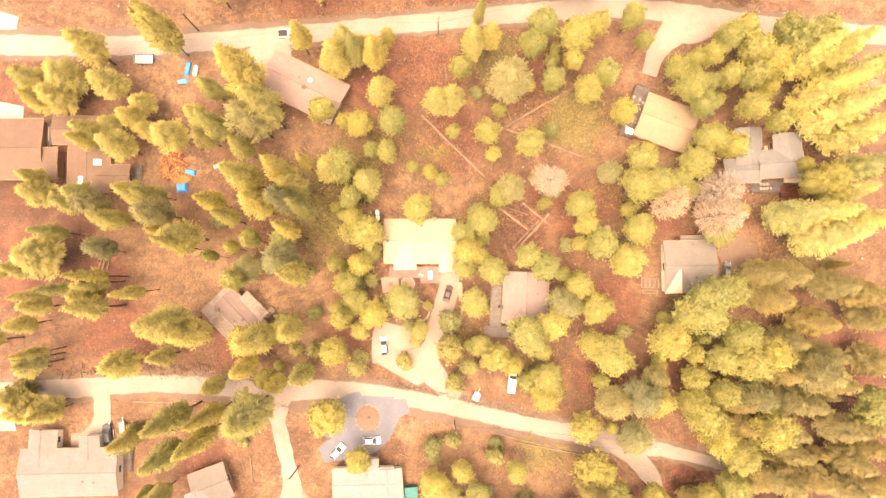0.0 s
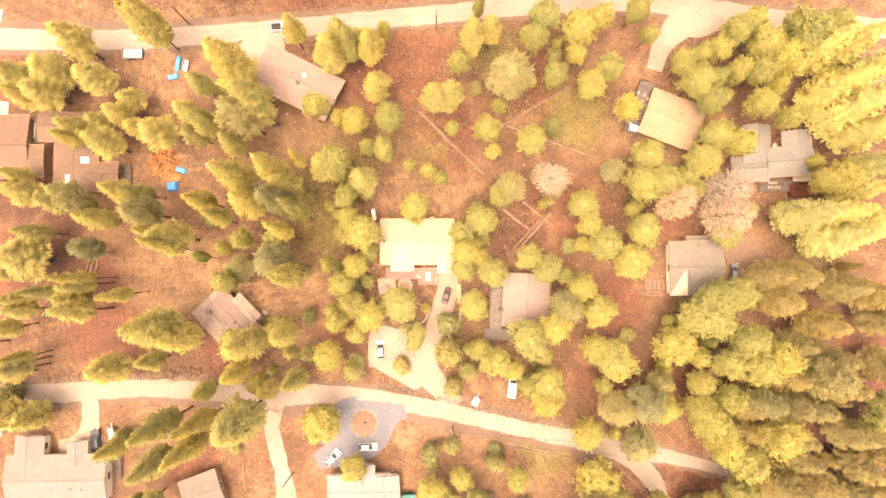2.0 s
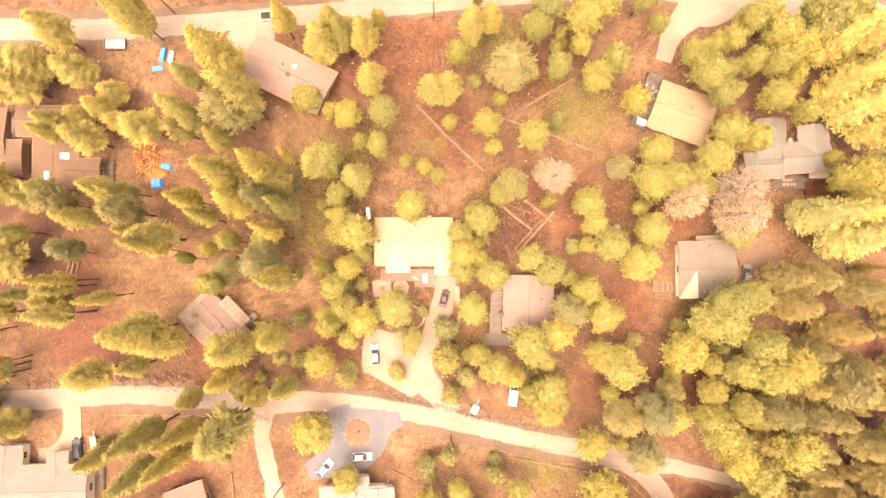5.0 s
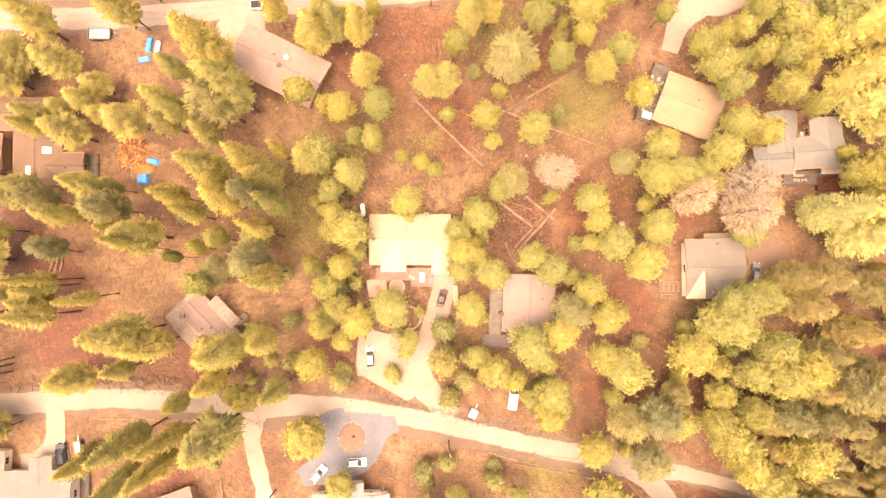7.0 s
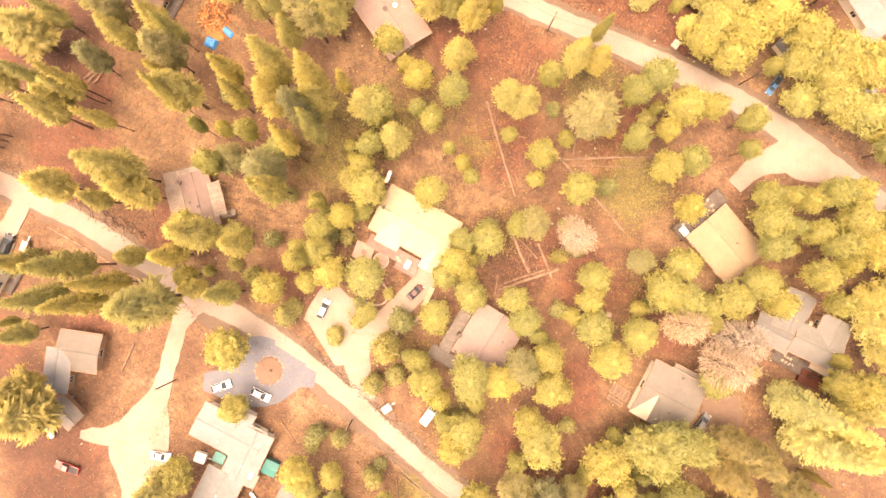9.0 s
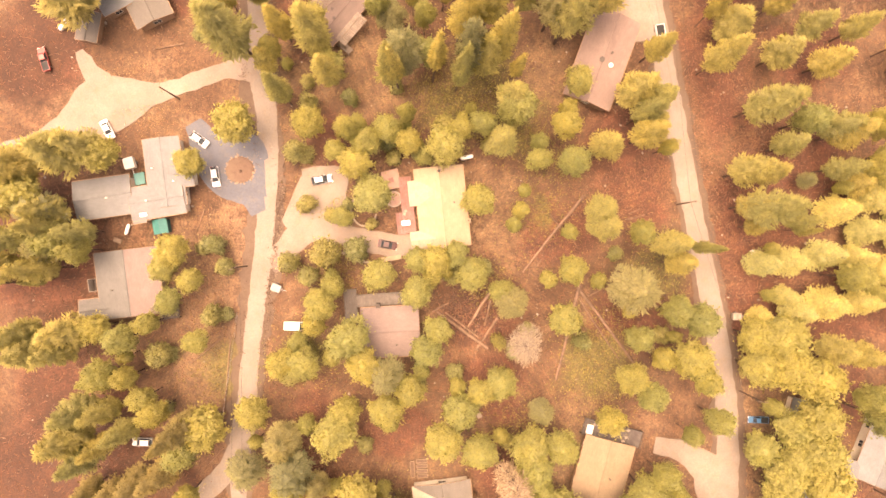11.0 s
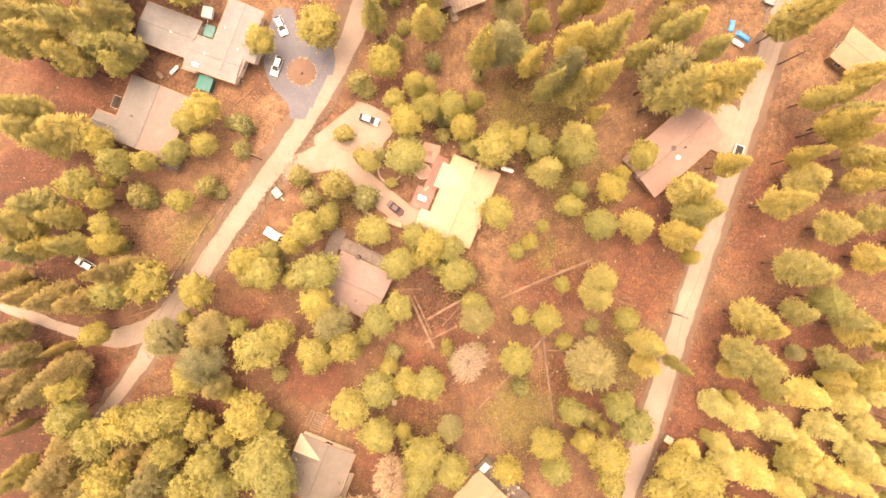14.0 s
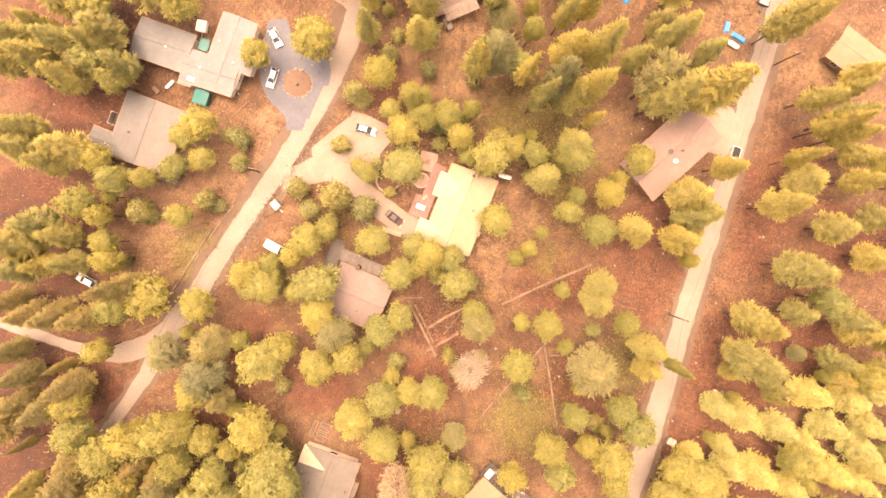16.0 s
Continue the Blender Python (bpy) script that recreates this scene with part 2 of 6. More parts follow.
M_LOG = surf("fallen_log", (0.100, 0.044, 0.023), (0.199, 0.103, 0.058), 0.8, 10, 0.95, 0, 0.6)
M_FELLED = surf("felled_timber", (0.060, 0.036, 0.023), (0.175, 0.108, 0.072), 0.8, 10, 0.95, 0, 0.6)
M_FIREWOOD = surf("split_firewood", (0.170, 0.054, 0.014), (0.264, 0.099, 0.028), 1.0, 9, 0.9)
M_SPLIT = surf("split_firewood_bark", (0.071, 0.024, 0.008), (0.119, 0.044, 0.015), 1.0, 9, 0.9)
M_PALE_SPLIT = surf("fresh_split_wood", (0.26, 0.12, 0.045), (0.36, 0.185, 0.08), 1.0, 9, 0.9)
M_STONE = surf("granite", (0.187, 0.154, 0.122), (0.281, 0.243, 0.202), 0.9, 8, 0.9)
M_CONCRETE = surf("concrete", (0.176, 0.142, 0.108), (0.232, 0.192, 0.154), 0.5, 9, 0.9)
M_SLAT = surf("weathered_slats", (0.119, 0.091, 0.072), (0.161, 0.128, 0.105), 1.2, 14)
M_METAL = surf("dull_metal", (0.35, 0.35, 0.35), (0.45, 0.45, 0.45), 1.0, 12, 0.45, 0.8)
M_GALV = surf("galvanised_sheet", (0.13, 0.125, 0.12), (0.19, 0.185, 0.18), 0.8, 10, 0.6)
M_GLASS = surf("dark_glass", (0.02, 0.025, 0.03), (0.035, 0.04, 0.045), 0.5, 6, 0.08, 0, 0.0, gloss=0.12)
M_SKYLIGHT = surf("milky_skylight", (0.78, 0.78, 0.76), (0.84, 0.84, 0.82), 0.5, 6, 0.15, 0, 0.0)
M_TYRE = surf("tyre_rubber", (0.018, 0.018, 0.018), (0.03, 0.03, 0.03), gloss=0.12)
M_WHITE = surf("white_paint", (0.433, 0.433, 0.433), (0.491, 0.491, 0.491), 0.5, 6, 0.3, 0, 0.02, 0.02, gloss=0.3)
M_SILVER = surf("silver_paint", (0.132, 0.138, 0.149), (0.165, 0.171, 0.182), 0.5, 6, 0.35, 0.2, 0.02, 0.02, gloss=0.3)
M_GUNMETAL = surf("dark_grey_paint", (0.085, 0.085, 0.088), (0.115, 0.115, 0.118), 0.5, 6, 0.35, 0, 0.02, 0.02, gloss=0.12)
M_BLACK = surf("black_paint", (0.02, 0.022, 0.026), (0.03, 0.032, 0.036), 0.5, 6, 0.25, 0, 0.02, 0.02, gloss=0.12)
M_RED = surf("red_paint", (0.200, 0.013, 0.007), (0.240, 0.018, 0.010), 0.5, 6, 0.35, 0, 0.02, 0.02)
M_OXIDE = surf("oxide_red_paint", (0.050, 0.015, 0.010), (0.070, 0.022, 0.013), 0.8, 8, 0.7, gloss=0.12)
M_MAROON = surf("maroon_paint", (0.030, 0.012, 0.012), (0.045, 0.016, 0.016), 0.5, 6, 0.3, 0, 0.02, 0.02, gloss=0.12)
M_BLUE = surf("blue_paint", (0.025, 0.095, 0.190), (0.040, 0.125, 0.230), 0.5, 6, 0.35, 0, 0.02, 0.02, gloss=0.3)
M_TARP = surf("blue_tarp", (0.010, 0.120, 0.310), (0.030, 0.180, 0.390), 1.5, 7, 0.5, 0, 0.6, gloss=0.3)
M_GREY_DECK = surf("grey_deck_boards", (0.066, 0.054, 0.046), (0.105, 0.090, 0.078), 1.4, 12, 0.9, 0, 0.5)
M_TEAL = surf("teal_canvas", (0.005, 0.070, 0.065), (0.012, 0.093, 0.085), 1.0, 9, 0.6)
M_WATER = surf("tub_water", (0.330, 0.422, 0.507), (0.372, 0.459, 0.546), 2.0, 9, 0.05, 0, 0.1)
M_PINE = foliage("pine_needles", (0.219, 0.191, 0.056), (0.263, 0.225, 0.069), (0.307, 0.265, 0.080), 0.55)
M_OAK = foliage("oak_leaves", (0.214, 0.196, 0.061), (0.247, 0.229, 0.068), (0.283, 0.259, 0.079), 0.55)
M_FIR = foliage("fir_needles", (0.160, 0.129, 0.043), (0.192, 0.155, 0.051), (0.228, 0.178, 0.061), 0.55)
M_GREYLEAF = foliage("grey_green_needles", (0.160, 0.147, 0.060), (0.198, 0.178, 0.073), (0.237, 0.213, 0.089), 0.55)
# sunlit stand: the glare on these trees is put into a brighter leaf colour
M_SUNLIT_CEDAR = foliage("sunlit_cedar_sprays", (0.303, 0.275, 0.096), (0.355, 0.323, 0.115), (0.407, 0.367, 0.139), 0.55)
M_DRY = foliage("dry_needles", (0.222, 0.165, 0.113), (0.297, 0.229, 0.163), (0.386, 0.307, 0.229), 0.55)
M_SHRUB = foliage("shrub_leaves", (0.178, 0.169, 0.064), (0.236, 0.221, 0.083), (0.302, 0.279, 0.109), 0.55)
M_GRASS = foliage("undergrowth", (0.120, 0.113, 0.033), (0.171, 0.157, 0.045), (0.228, 0.200, 0.066), 0.55)
M_STRAW = foliage("dry_grass", (0.177, 0.108, 0.045), (0.240, 0.152, 0.069), (0.316, 0.216, 0.108), 0.55)


# ---- builders ----
def mesh_of(name, bm, material):
    me = bpy.data.meshes.new(name)
    bm.to_mesh(me)
    bm.free()
    me.materials.append(material)
    return me


def part(name, bm, material, parent, label="", m=None):
    """One mesh object under a thing or a part; without a parent, a thing of its own."""
    ob = new(name, mesh_of(name, bm, material) if isinstance(bm, bmesh.types.BMesh) else bm)
    ob.parent = parent
    if m is not None:
        ob.matrix_basis = m
    return tagged(ob, label)


def thing(name, m, label, category, group="", kind=""):
    e = new(name)
    e.empty_display_size = 0.5
    e.matrix_basis = m
    return tagged(e, label, category, group, kind)


def box(bm, x0, y0, z0, x1, y1, z1, bevel=0.0):
    made = bmesh.ops.create_cube(bm, size=1, matrix=Matrix.Translation(((x0 + x1) / 2, (y0 + y1) / 2, (z0 + z1) / 2)) @ Matrix.Diagonal((x1 - x0, y1 - y0, z1 - z0, 1)))
    if bevel:
        bmesh.ops.bevel(bm, geom=list({e for v in made["verts"] for e in v.link_edges}), offset=bevel, segments=2, affect="EDGES")
    return bm


def boxes(*rows):
    bm = bmesh.new()
    for r in rows:
        box(bm, *r)
    return bm


def rod(bm, a, b, r0, r1=None, sides=7):
    """A tapered round bar from a to b."""
    a, b = Vector(a), Vector(b)
    turn = (b - a).to_track_quat("Z", "Y").to_matrix().to_4x4()
    bmesh.ops.create_cone(bm, cap_ends=True, segments=sides, radius1=r0, radius2=r0 if r1 is None else r1, depth=(b - a).length,
                          matrix=Matrix.Translation((a + b) / 2) @ turn)
    return bm


def tube(mesh, path, radii, sides=7, weld=None):
    """A round bar along a path, one closed skin; weld joins its foot to a corner already in the mesh."""
    verts, faces = mesh
    first = len(verts)
    for i, (p, r) in enumerate(zip(path, radii)):
        p = Vector(p)
        d = Vector(path[min(i + 1, len(path) - 1)]) - Vector(path[max(i - 1, 0)])
        q = d.to_track_quat("Z", "Y")
        verts += [tuple(p + q @ Vector((r * math.cos(math.tau * k / sides), r * math.sin(math.tau * k / sides), 0))) for k in range(sides)]
    for i in range(len(path) - 1):
        a = first + i * sides
        faces += [(a + k, a + (k + 1) % sides, a + sides + (k + 1) % sides, a + sides + k) for k in range(sides)]
    faces.append(tuple(range(first + (len(path) - 1) * sides, first + len(path) * sides)))
    if weld is not None:
        faces.append((weld, first, first + 1))
    return first


def skin(name, mesh, material):
    me = bpy.data.meshes.new(name)
    me.from_pydata(mesh[0], [], mesh[1])
    me.materials.append(material)
    return me


def prism(bm, outline, axis, a, b):
    """An outline in the plane across an axis ('x' or 'y'), drawn out from a to b along it."""
    put = (lambda s, u, z: (s, u, z)) if axis == "x" else (lambda s, u, z: (u, s, z))
    ends = [[bm.verts.new(put(s, u, z)) for u, z in outline] for s in (a, b)]
    n = len(outline)
    bm.faces.new(ends[0])
    bm.faces.new(ends[1][::-1])
    for i in range(n):
        bm.faces.new((ends[0][i], ends[1][i], ends[1][(i + 1) % n], ends[0][(i + 1) % n]))
    bmesh.ops.recalc_face_normals(bm, faces=bm.faces)
    return bm


def blades_mesh(name, centres, size, slim, material, rng, core=None, loose=0.7):
    """Many small leaf blades (pointed slips) that face roughly outward and up, one mesh."""
    n = len(centres)
    out = np.zeros((n, 3)) if core is None else centres - np.asarray(core)
    out = out / (np.linalg.norm(out, axis=1)[:, None] + 1e-6)
    face = out + np.array((0, 0, 0.55)) + rng.normal(0, loose, (n, 3))
    face /= np.linalg.norm(face, axis=1)[:, None]
    d = np.cross(face, rng.normal(size=(n, 3)))
    d /= np.linalg.norm(d, axis=1)[:, None]
    e = np.cross(face, d)
    s = size * rng.uniform(0.6, 1.35, (n, 1))
    v = np.stack([centres - d * s * 0.5 + e * s * slim, centres - d * s * 0.5 - e * s * slim, centres + d * s * 0.55], 1).reshape(-1, 3)
    me = bpy.data.meshes.new(name)
    me.from_pydata(v.tolist(), [], np.arange(3 * n).reshape(-1, 3).tolist())
    me.materials.append(material)
    return me


# ---- ground and roads ----
def ground():
    bm = bmesh.new()
    n, half = 150, 150.0
    bmesh.ops.create_grid(bm, x_segments=n, y_segments=n, size=half)
    for v in bm.verts:
        edge = max(abs(v.co.x), abs(v.co.y)) / half
        v.co.z = -0.12 + 0.10 * noise.noise(v.co * 0.11) + 0.05 * noise.noise(v.co * 0.5)
        if edge > 0.999:
            v.co.x, v.co.y, v.co.z = v.co.x * 14, v.co.y * 14, -0.12
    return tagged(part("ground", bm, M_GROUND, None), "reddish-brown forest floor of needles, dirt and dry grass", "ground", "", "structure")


def spline(points, step=1.0):
    """A smooth line through points of (x, y, width)."""
    p = [Vector(a) for a in points]
    p = [p[0] * 2 - p[1]] + p + [p[-1] * 2 - p[-2]]
    out = []
    for i in range(1, len(p) - 2):
        a, b, c, d = p[i - 1:i + 3]
        k = max(2, int((c - b).length / step))
        for j in range(k):
            t = j / k
            out.append(0.5 * (2 * b + (c - a) * t + (2 * a - 5 * b + 4 * c - d) * t * t + (3 * b - a - 3 * c + d) * t ** 3))
    return out + [p[-2]]


def ribbon(name, points, z, material, label, ragged=0.35, category="road"):
    """A road or drive: a slab with uneven edges that stands a little above the ground."""
    line = spline(points)
    bm, rows = bmesh.new(), []
    for i, p in enumerate(line):
        a, b = line[max(0, i - 1)], line[min(len(line) - 1, i + 1)]
        side = Vector((-(b - a).y, (b - a).x, 0)).normalized()
        o = Vector((p.x, p.y, 0))
        lft = o + side * (p.z / 2 + ragged * noise.noise(Vector((p.x * 0.45, p.y * 0.45, 3 + z))) + ragged * 0.5 * noise.noise(Vector((p.x * 1.7, p.y * 1.7, 9))))
        rgt = o - side * (p.z / 2 + ragged * noise.noise(Vector((p.x * 0.45, p.y * 0.45, 7 + z))) + ragged * 0.5 * noise.noise(Vector((p.x * 1.7, p.y * 1.7, 5))))
        rows.append([bm.verts.new((*q.xy, h)) for q, h in ((lft, z - 0.4), (lft, z), (o, z + 0.03), (rgt, z), (rgt, z - 0.4))])
    for a, b in zip(rows, rows[1:]):
        for i in range(4):
            bm.faces.new((a[i], b[i], b[i + 1], a[i + 1]))
    for r in (rows[0], rows[-1]):
        bm.faces.new(r)
    bmesh.ops.recalc_face_normals(bm, faces=bm.faces)
    return tagged(part(name, bm, material, None), label, category, "", "structure")


ground()
ribbon("road_south", [(-150, -36, 4.6), (-102, -33.8, 4.6), (-77, -32.4, 4.2), (-64, -32.1, 4), (-50, -32.9, 4.2), (-40, -34, 4.6), (-30, -33.4, 4.4), (-19, -34.0, 4.0), (-8.7, -35.5, 3.8), (2, -37.6, 3.8), (23, -42.4, 3.6), (31.5, -43.9, 4.3), (38, -45.6, 4.8), (44, -46.8, 3.8), (51, -47.8, 3.2), (60, -49.8, 2.5), (72, -53.0, 2.3), (104, -59, 2.4), (150, -68, 3.0)],
       0.03, M_ROAD, "narrow pale sandy asphalt lane through the trees")
ribbon("road_north", [(-150, 48.5, 4.7), (-104, 47.9, 4.9), (-78, 47.7, 4.7), (-60, 48.5, 4.5), (-40, 50.1, 4.3), (-16, 52.4, 4.3), (10, 54.9, 4.3), (24, 56.3, 4.5), (37, 56.9, 4.7), (46, 56.9, 4.9), (55, 56.1, 5.1), (66, 54.5, 4.9), (82, 52.4, 4.7), (106, 50.5, 4.7), (150, 47, 4.7)],
       0.03, M_ROAD, "narrow pale asphalt lane with dusty edges")
ribbon("lane_branch", [(-38.6, -34.5, 7), (-38.3, -40.7, 3.6), (-36.8, -47, 3.5), (-35.4, -53, 3.6), (-34.8, -57, 5.5), (-34.2, -61, 9.5), (-33.2, -67, 12.2), (-29.8, -72, 9.6), (-26.6, -80, 6), (-25, -90, 5)],
       0.04, M_DRIVE, "pale gravel lane widening into a turning place")
ribbon("lane_branch_spur", [(-37.5, -66, 5), (-41, -68.4, 3.6), (-45.2, -70.2, 2)], 0.046, M_DRIVE, "pale gravel spur off the turning place", 0.6)
ribbon("lane_fork", [(40, -46.8, 3.6), (44.2, -49.2, 4.2), (48, -53.4, 4.2), (49.9, -58, 3.2), (50.6, -63, 2.4), (51, -70, 2.2), (52, -90, 2.2)], 0.04, M_ROAD, "pale lane that forks off between firs")
ribbon("driveway_main", [(3.0, -36.3, 4.6), (1.4, -34.2, 4.6), (-1.0, -31.3, 5.2), (-3.2, -28.2, 5.4), (-3.2, -25, 4.4), (-1.8, -20.5, 4.4), (-0.3, -16, 4.6), (1.2, -11.3, 4.8), (1.6, -6.2, 4.4)],
       0.05, M_DRIVE, "pale gravel driveway up to the cream-roofed house", category="driveway")
ribbon("parking_main", [(-9.6, -18.8, 10), (-10.1, -21, 12.5), (-10.0, -24, 13.4), (-9.4, -27, 14.4), (-9.8, -29.0, 12.4), (-10.4, -30.2, 9.6)], 0.06, M_DRIVE, "pale gravel parking place beside the driveway", category="driveway")
ribbon("driveway_grey", [(-8.2, -37.0, 3.6), (-12, -38.6, 5), (-15.5, -43.6, 6.4), (-20, -46, 6.6), (-25, -47.2, 5.6), (-28.2, -48.6, 3.6)], 0.05, M_GREY, "blue-grey asphalt courtyard round a planted island", 0.2, "driveway")
ribbon("driveway_grey_loop", [(-18.5, -35.8, 4.6), (-21.8, -37.6, 6), (-22.8, -41, 7.5), (-23.4, -45, 7.5)], 0.056, M_GREY, "blue-grey asphalt arm of the courtyard loop", 0.2, "driveway")
ribbon("driveway_grey_top", [(-22.5, -36.9, 3.2), (-17.5, -36.4, 3.0), (-11.5, -36.9, 3.4)], 0.062, M_GREY, "blue-grey asphalt strip beside the lane", 0.2, "driveway")
ribbon("driveway_west", [(-79.4, -33.4, 4), (-79, -38, 4), (-79.4, -42, 5), (-81, -45.6, 7)], 0.05, M_DRIVE, "pale concrete driveway with a dark car", category="driveway")
ribbon("driveway_west_court", [(-76, -44.2, 3.4), (-80, -44.6, 3.6), (-86, -44.8, 3)], 0.056, M_DRIVE, "pale concrete forecourt", category="driveway")
ribbon("driveway_north", [(57.4, 53.6, 9), (54.4, 50.2, 6), (51.8, 47.2, 4.8), (50.5, 44.4, 4.2), (49.4, 40.8, 3.2)], 0.05, M_DRIVE, "pale concrete drive down from the lane", category="driveway")
ribbon("driveway_north_pull", [(66, 52.4, 3), (60, 51.3, 5.6), (54, 51.8, 4.6)], 0.058, M_DRIVE, "dusty pull-out beside the lane", category="driveway")
ribbon("driveway_northwest", [(-41.5, 49.6, 7), (-41.2, 46.4, 10), (-41.6, 43, 10), (-43, 39, 8), (-44.4, 36, 4)], 0.05, M_DRIVE, "pale dusty drive beside the rose-brown roof", category="driveway")
ribbon("driveway_east", [(66.5, 1, 6), (69.5, -2, 9), (70.5, -6, 8), (69, -11, 6), (66, -16, 3.4), (63, -24, 2.6), (61.5, -34, 2.6), (60.5, -48, 2.8)], 0.05, M_DIRT, "brown dirt drive beside the grey-roofed house", category="driveway")
ribbon("yard_west", [(-116, 54.2, 4.5), (-106, 53.8, 4.5), (-101, 53.2, 3)], 0.05, M_CONCRETE, "bright pale yard beside the lane", category="driveway")
ribbon("yard_west_low", [(-116, 31.5, 6), (-106, 32, 5), (-99, 31.8, 3)], 0.05, M_CONCRETE, "bright pale concrete apron", category="driveway")

ribbon("verge_south", [(-150, -36, 7), (-102, -33.8, 7), (-64, -32.1, 6.6), (-40, -34, 8), (-19, -34.2, 7), (2, -37.6, 8), (23, -42.4, 6.4), (38, -45.6, 6.6), (51, -47.8, 5), (72, -53.0, 3.6), (104, -59, 3.6), (150, -68, 4.4)], -0.035, M_VERGE, "dusty brown verge along the lane", 1.3, "verge")
ribbon("verge_north", [(-150, 48.9, 8), (-78, 48.2, 8), (-40, 50.4, 7), (10, 55.2, 6.6), (37, 57.1, 7.2), (55, 56.4, 8), (82, 52.4, 7.6), (150, 47, 7.6)], -0.03, M_VERGE, "dusty tan verge along the northern lane", 0.9, "verge")
for k, off in enumerate((-0.75, 0.75)):
    ribbon("wheel_track", [(x, y + off, 0.17) for x, y in ((-78, 47.7), (-60, 48.5), (-40, 50.1), (-20, 52.0))], 0.064 + 0.004 * k, M_TRACK, "darker worn wheel track along the lane", 0.12, "road")

# ---- houses ----
def window(parent, m, w, h):
    """A framed window in the wall's plane: local x along the wall, y outward, z up from its sill."""
    f = boxes((-w / 2 - 0.08, -0.02, -0.08, w / 2 + 0.08, 0.05, 0), (-w / 2 - 0.08, -0.02, h, w / 2 + 0.08, 0.05, h + 0.08), (-w / 2 - 0.08, -0.02, 0, -w / 2, 0.05, h), (w / 2, -0.02, 0, w / 2 + 0.08, 0.05, h), (-0.03, -0.02, 0, 0.03, 0.04, h))
    win = part("window", f, M_TRIM, parent, "white-framed window", m)
    part("pane", boxes((-w / 2, 0.0, 0, w / 2, 0.015, h)), M_GLASS, win, "dark glass pane")


def wing(house, x, y, lx, ly, turn, eave, rise, roof, wall=M_SIDING, over=0.55, openings=True, door=False, z0=-0.3, far_roof=None):
    """A gabled block, its ridge along local x; lx and ly are the roof's outer sizes."""
    m = pose(x, y, 0, 0, 0, turn)
    hx, hy, rise = lx / 2, ly / 2, rise * 0.72
    wx, wy = hx - over, hy - over
    slope = rise / hy
    top = eave + rise
    wt = top - slope * hy + slope * over
    part("wall", prism(bmesh.new(), [(-wy, z0), (wy, z0), (wy, wt - 0.12), (0, top - 0.12), (-wy, wt - 0.12)], "x", -wx, wx), wall, house, "", m)
    for s in (-1, 1):
        part("roof_slope", prism(bmesh.new(), [(0.0, top), (s * hy, eave), (s * hy, eave - 0.16), (0.0, top - 0.18)], "x", -hx, hx), far_roof if far_roof and s > 0 else roof, house, "", m)
        part("gutter", boxes((-hx, s * hy + (0.01 if s > 0 else -0.11), eave - 0.16, hx, s * hy + (0.11 if s > 0 else -0.01), eave - 0.05)), M_SIDING, house, "", m)
        for e in (-1, 1):
            part("barge_board", prism(bmesh.new(), [(0.0, top - 0.03), (s * hy, eave - 0.03), (s * hy, eave - 0.24), (0.0, top - 0.26)], "x", e * hx + (0.004 if e > 0 else -0.044), e * hx + (0.044 if e > 0 else -0.004)), M_SIDING, house, "", m)
    part("ridge_cap", prism(bmesh.new(), [(-0.2, top - 0.2 * slope + 0.012), (0, top + 0.09), (0.2, top - 0.2 * slope + 0.012), (0, top - 0.02)], "x", -hx, hx), roof, house, "", m)
    if openings:
        sill = 0.95
        for s in (-1, 1):
            n = max(2, int(wx * 2 / 3.4))
            for i in range(n):
                u = -wx + (i + 0.5) * 2 * wx / n
                if door and s < 0 and i == n // 2:
                    d = part("door", boxes((-0.46, -0.02, 0.0, 0.46, 0.05, 2.05)), M_DECK, house, "reddish-brown door", m @ pose(u, s * wy, 0.1, 0, 0, 180))
                    part("handle", boxes((0.33, 0.05, 0.95, 0.38, 0.11, 1.08)), M_METAL, d)
                else:
                    window(house, m @ pose(u, s * wy, sill, 0, 0, 0 if s > 0 else 180), 1.3, 1.15)
            window(house, m @ pose(s * wx, 0, sill, 0, 0, -90 if s > 0 else 90), 1.5, 1.15)
    return m


def cross_gable(house, x, y, half, length, turn, top, drop, roof, wall=M_PALE_SIDING, other=None):
    """A smaller gable whose ridge runs out along local -y from (x, y)."""
    m = pose(x, y, 0, 0, 0, turn)
    for s in (-1, 1):
        part("gable_slope", prism(bmesh.new(), [(0.0, top), (s * half, top - drop), (s * half, top - drop - 0.14), (0.0, top - 0.16)], "y", -length, 0.6), other if other and s > 0 else roof, house, "", m)
    part("gable_wall", prism(bmesh.new(), [(-half + 0.4, -0.2), (half - 0.4, -0.2), (half - 0.4, top - drop - 0.05), (0, top - 0.2), (-half + 0.4, top - drop - 0.05)], "y", -length + 0.45, 0.2), wall, house, "", m)
    window(house, m @ pose(0, -length + 0.45, 1.0, 0, 0, 180), 1.6, 1.2)


def chimney(house, x, y, z0, z1, material=M_STONE, w=0.8):
    c = part("chimney", boxes((-w / 2, -w / 2, z0, w / 2, w / 2, z1), (-w / 2 - 0.08, -w / 2 - 0.08, z1, w / 2 + 0.08, w / 2 + 0.08, z1 + 0.12)), material, house, "stone chimney", pose(x, y, 0))
    part("flue", rod(bmesh.new(), (0, 0, z1 + 0.1), (0, 0, z1 + 0.45), 0.14), M_BARK, c)


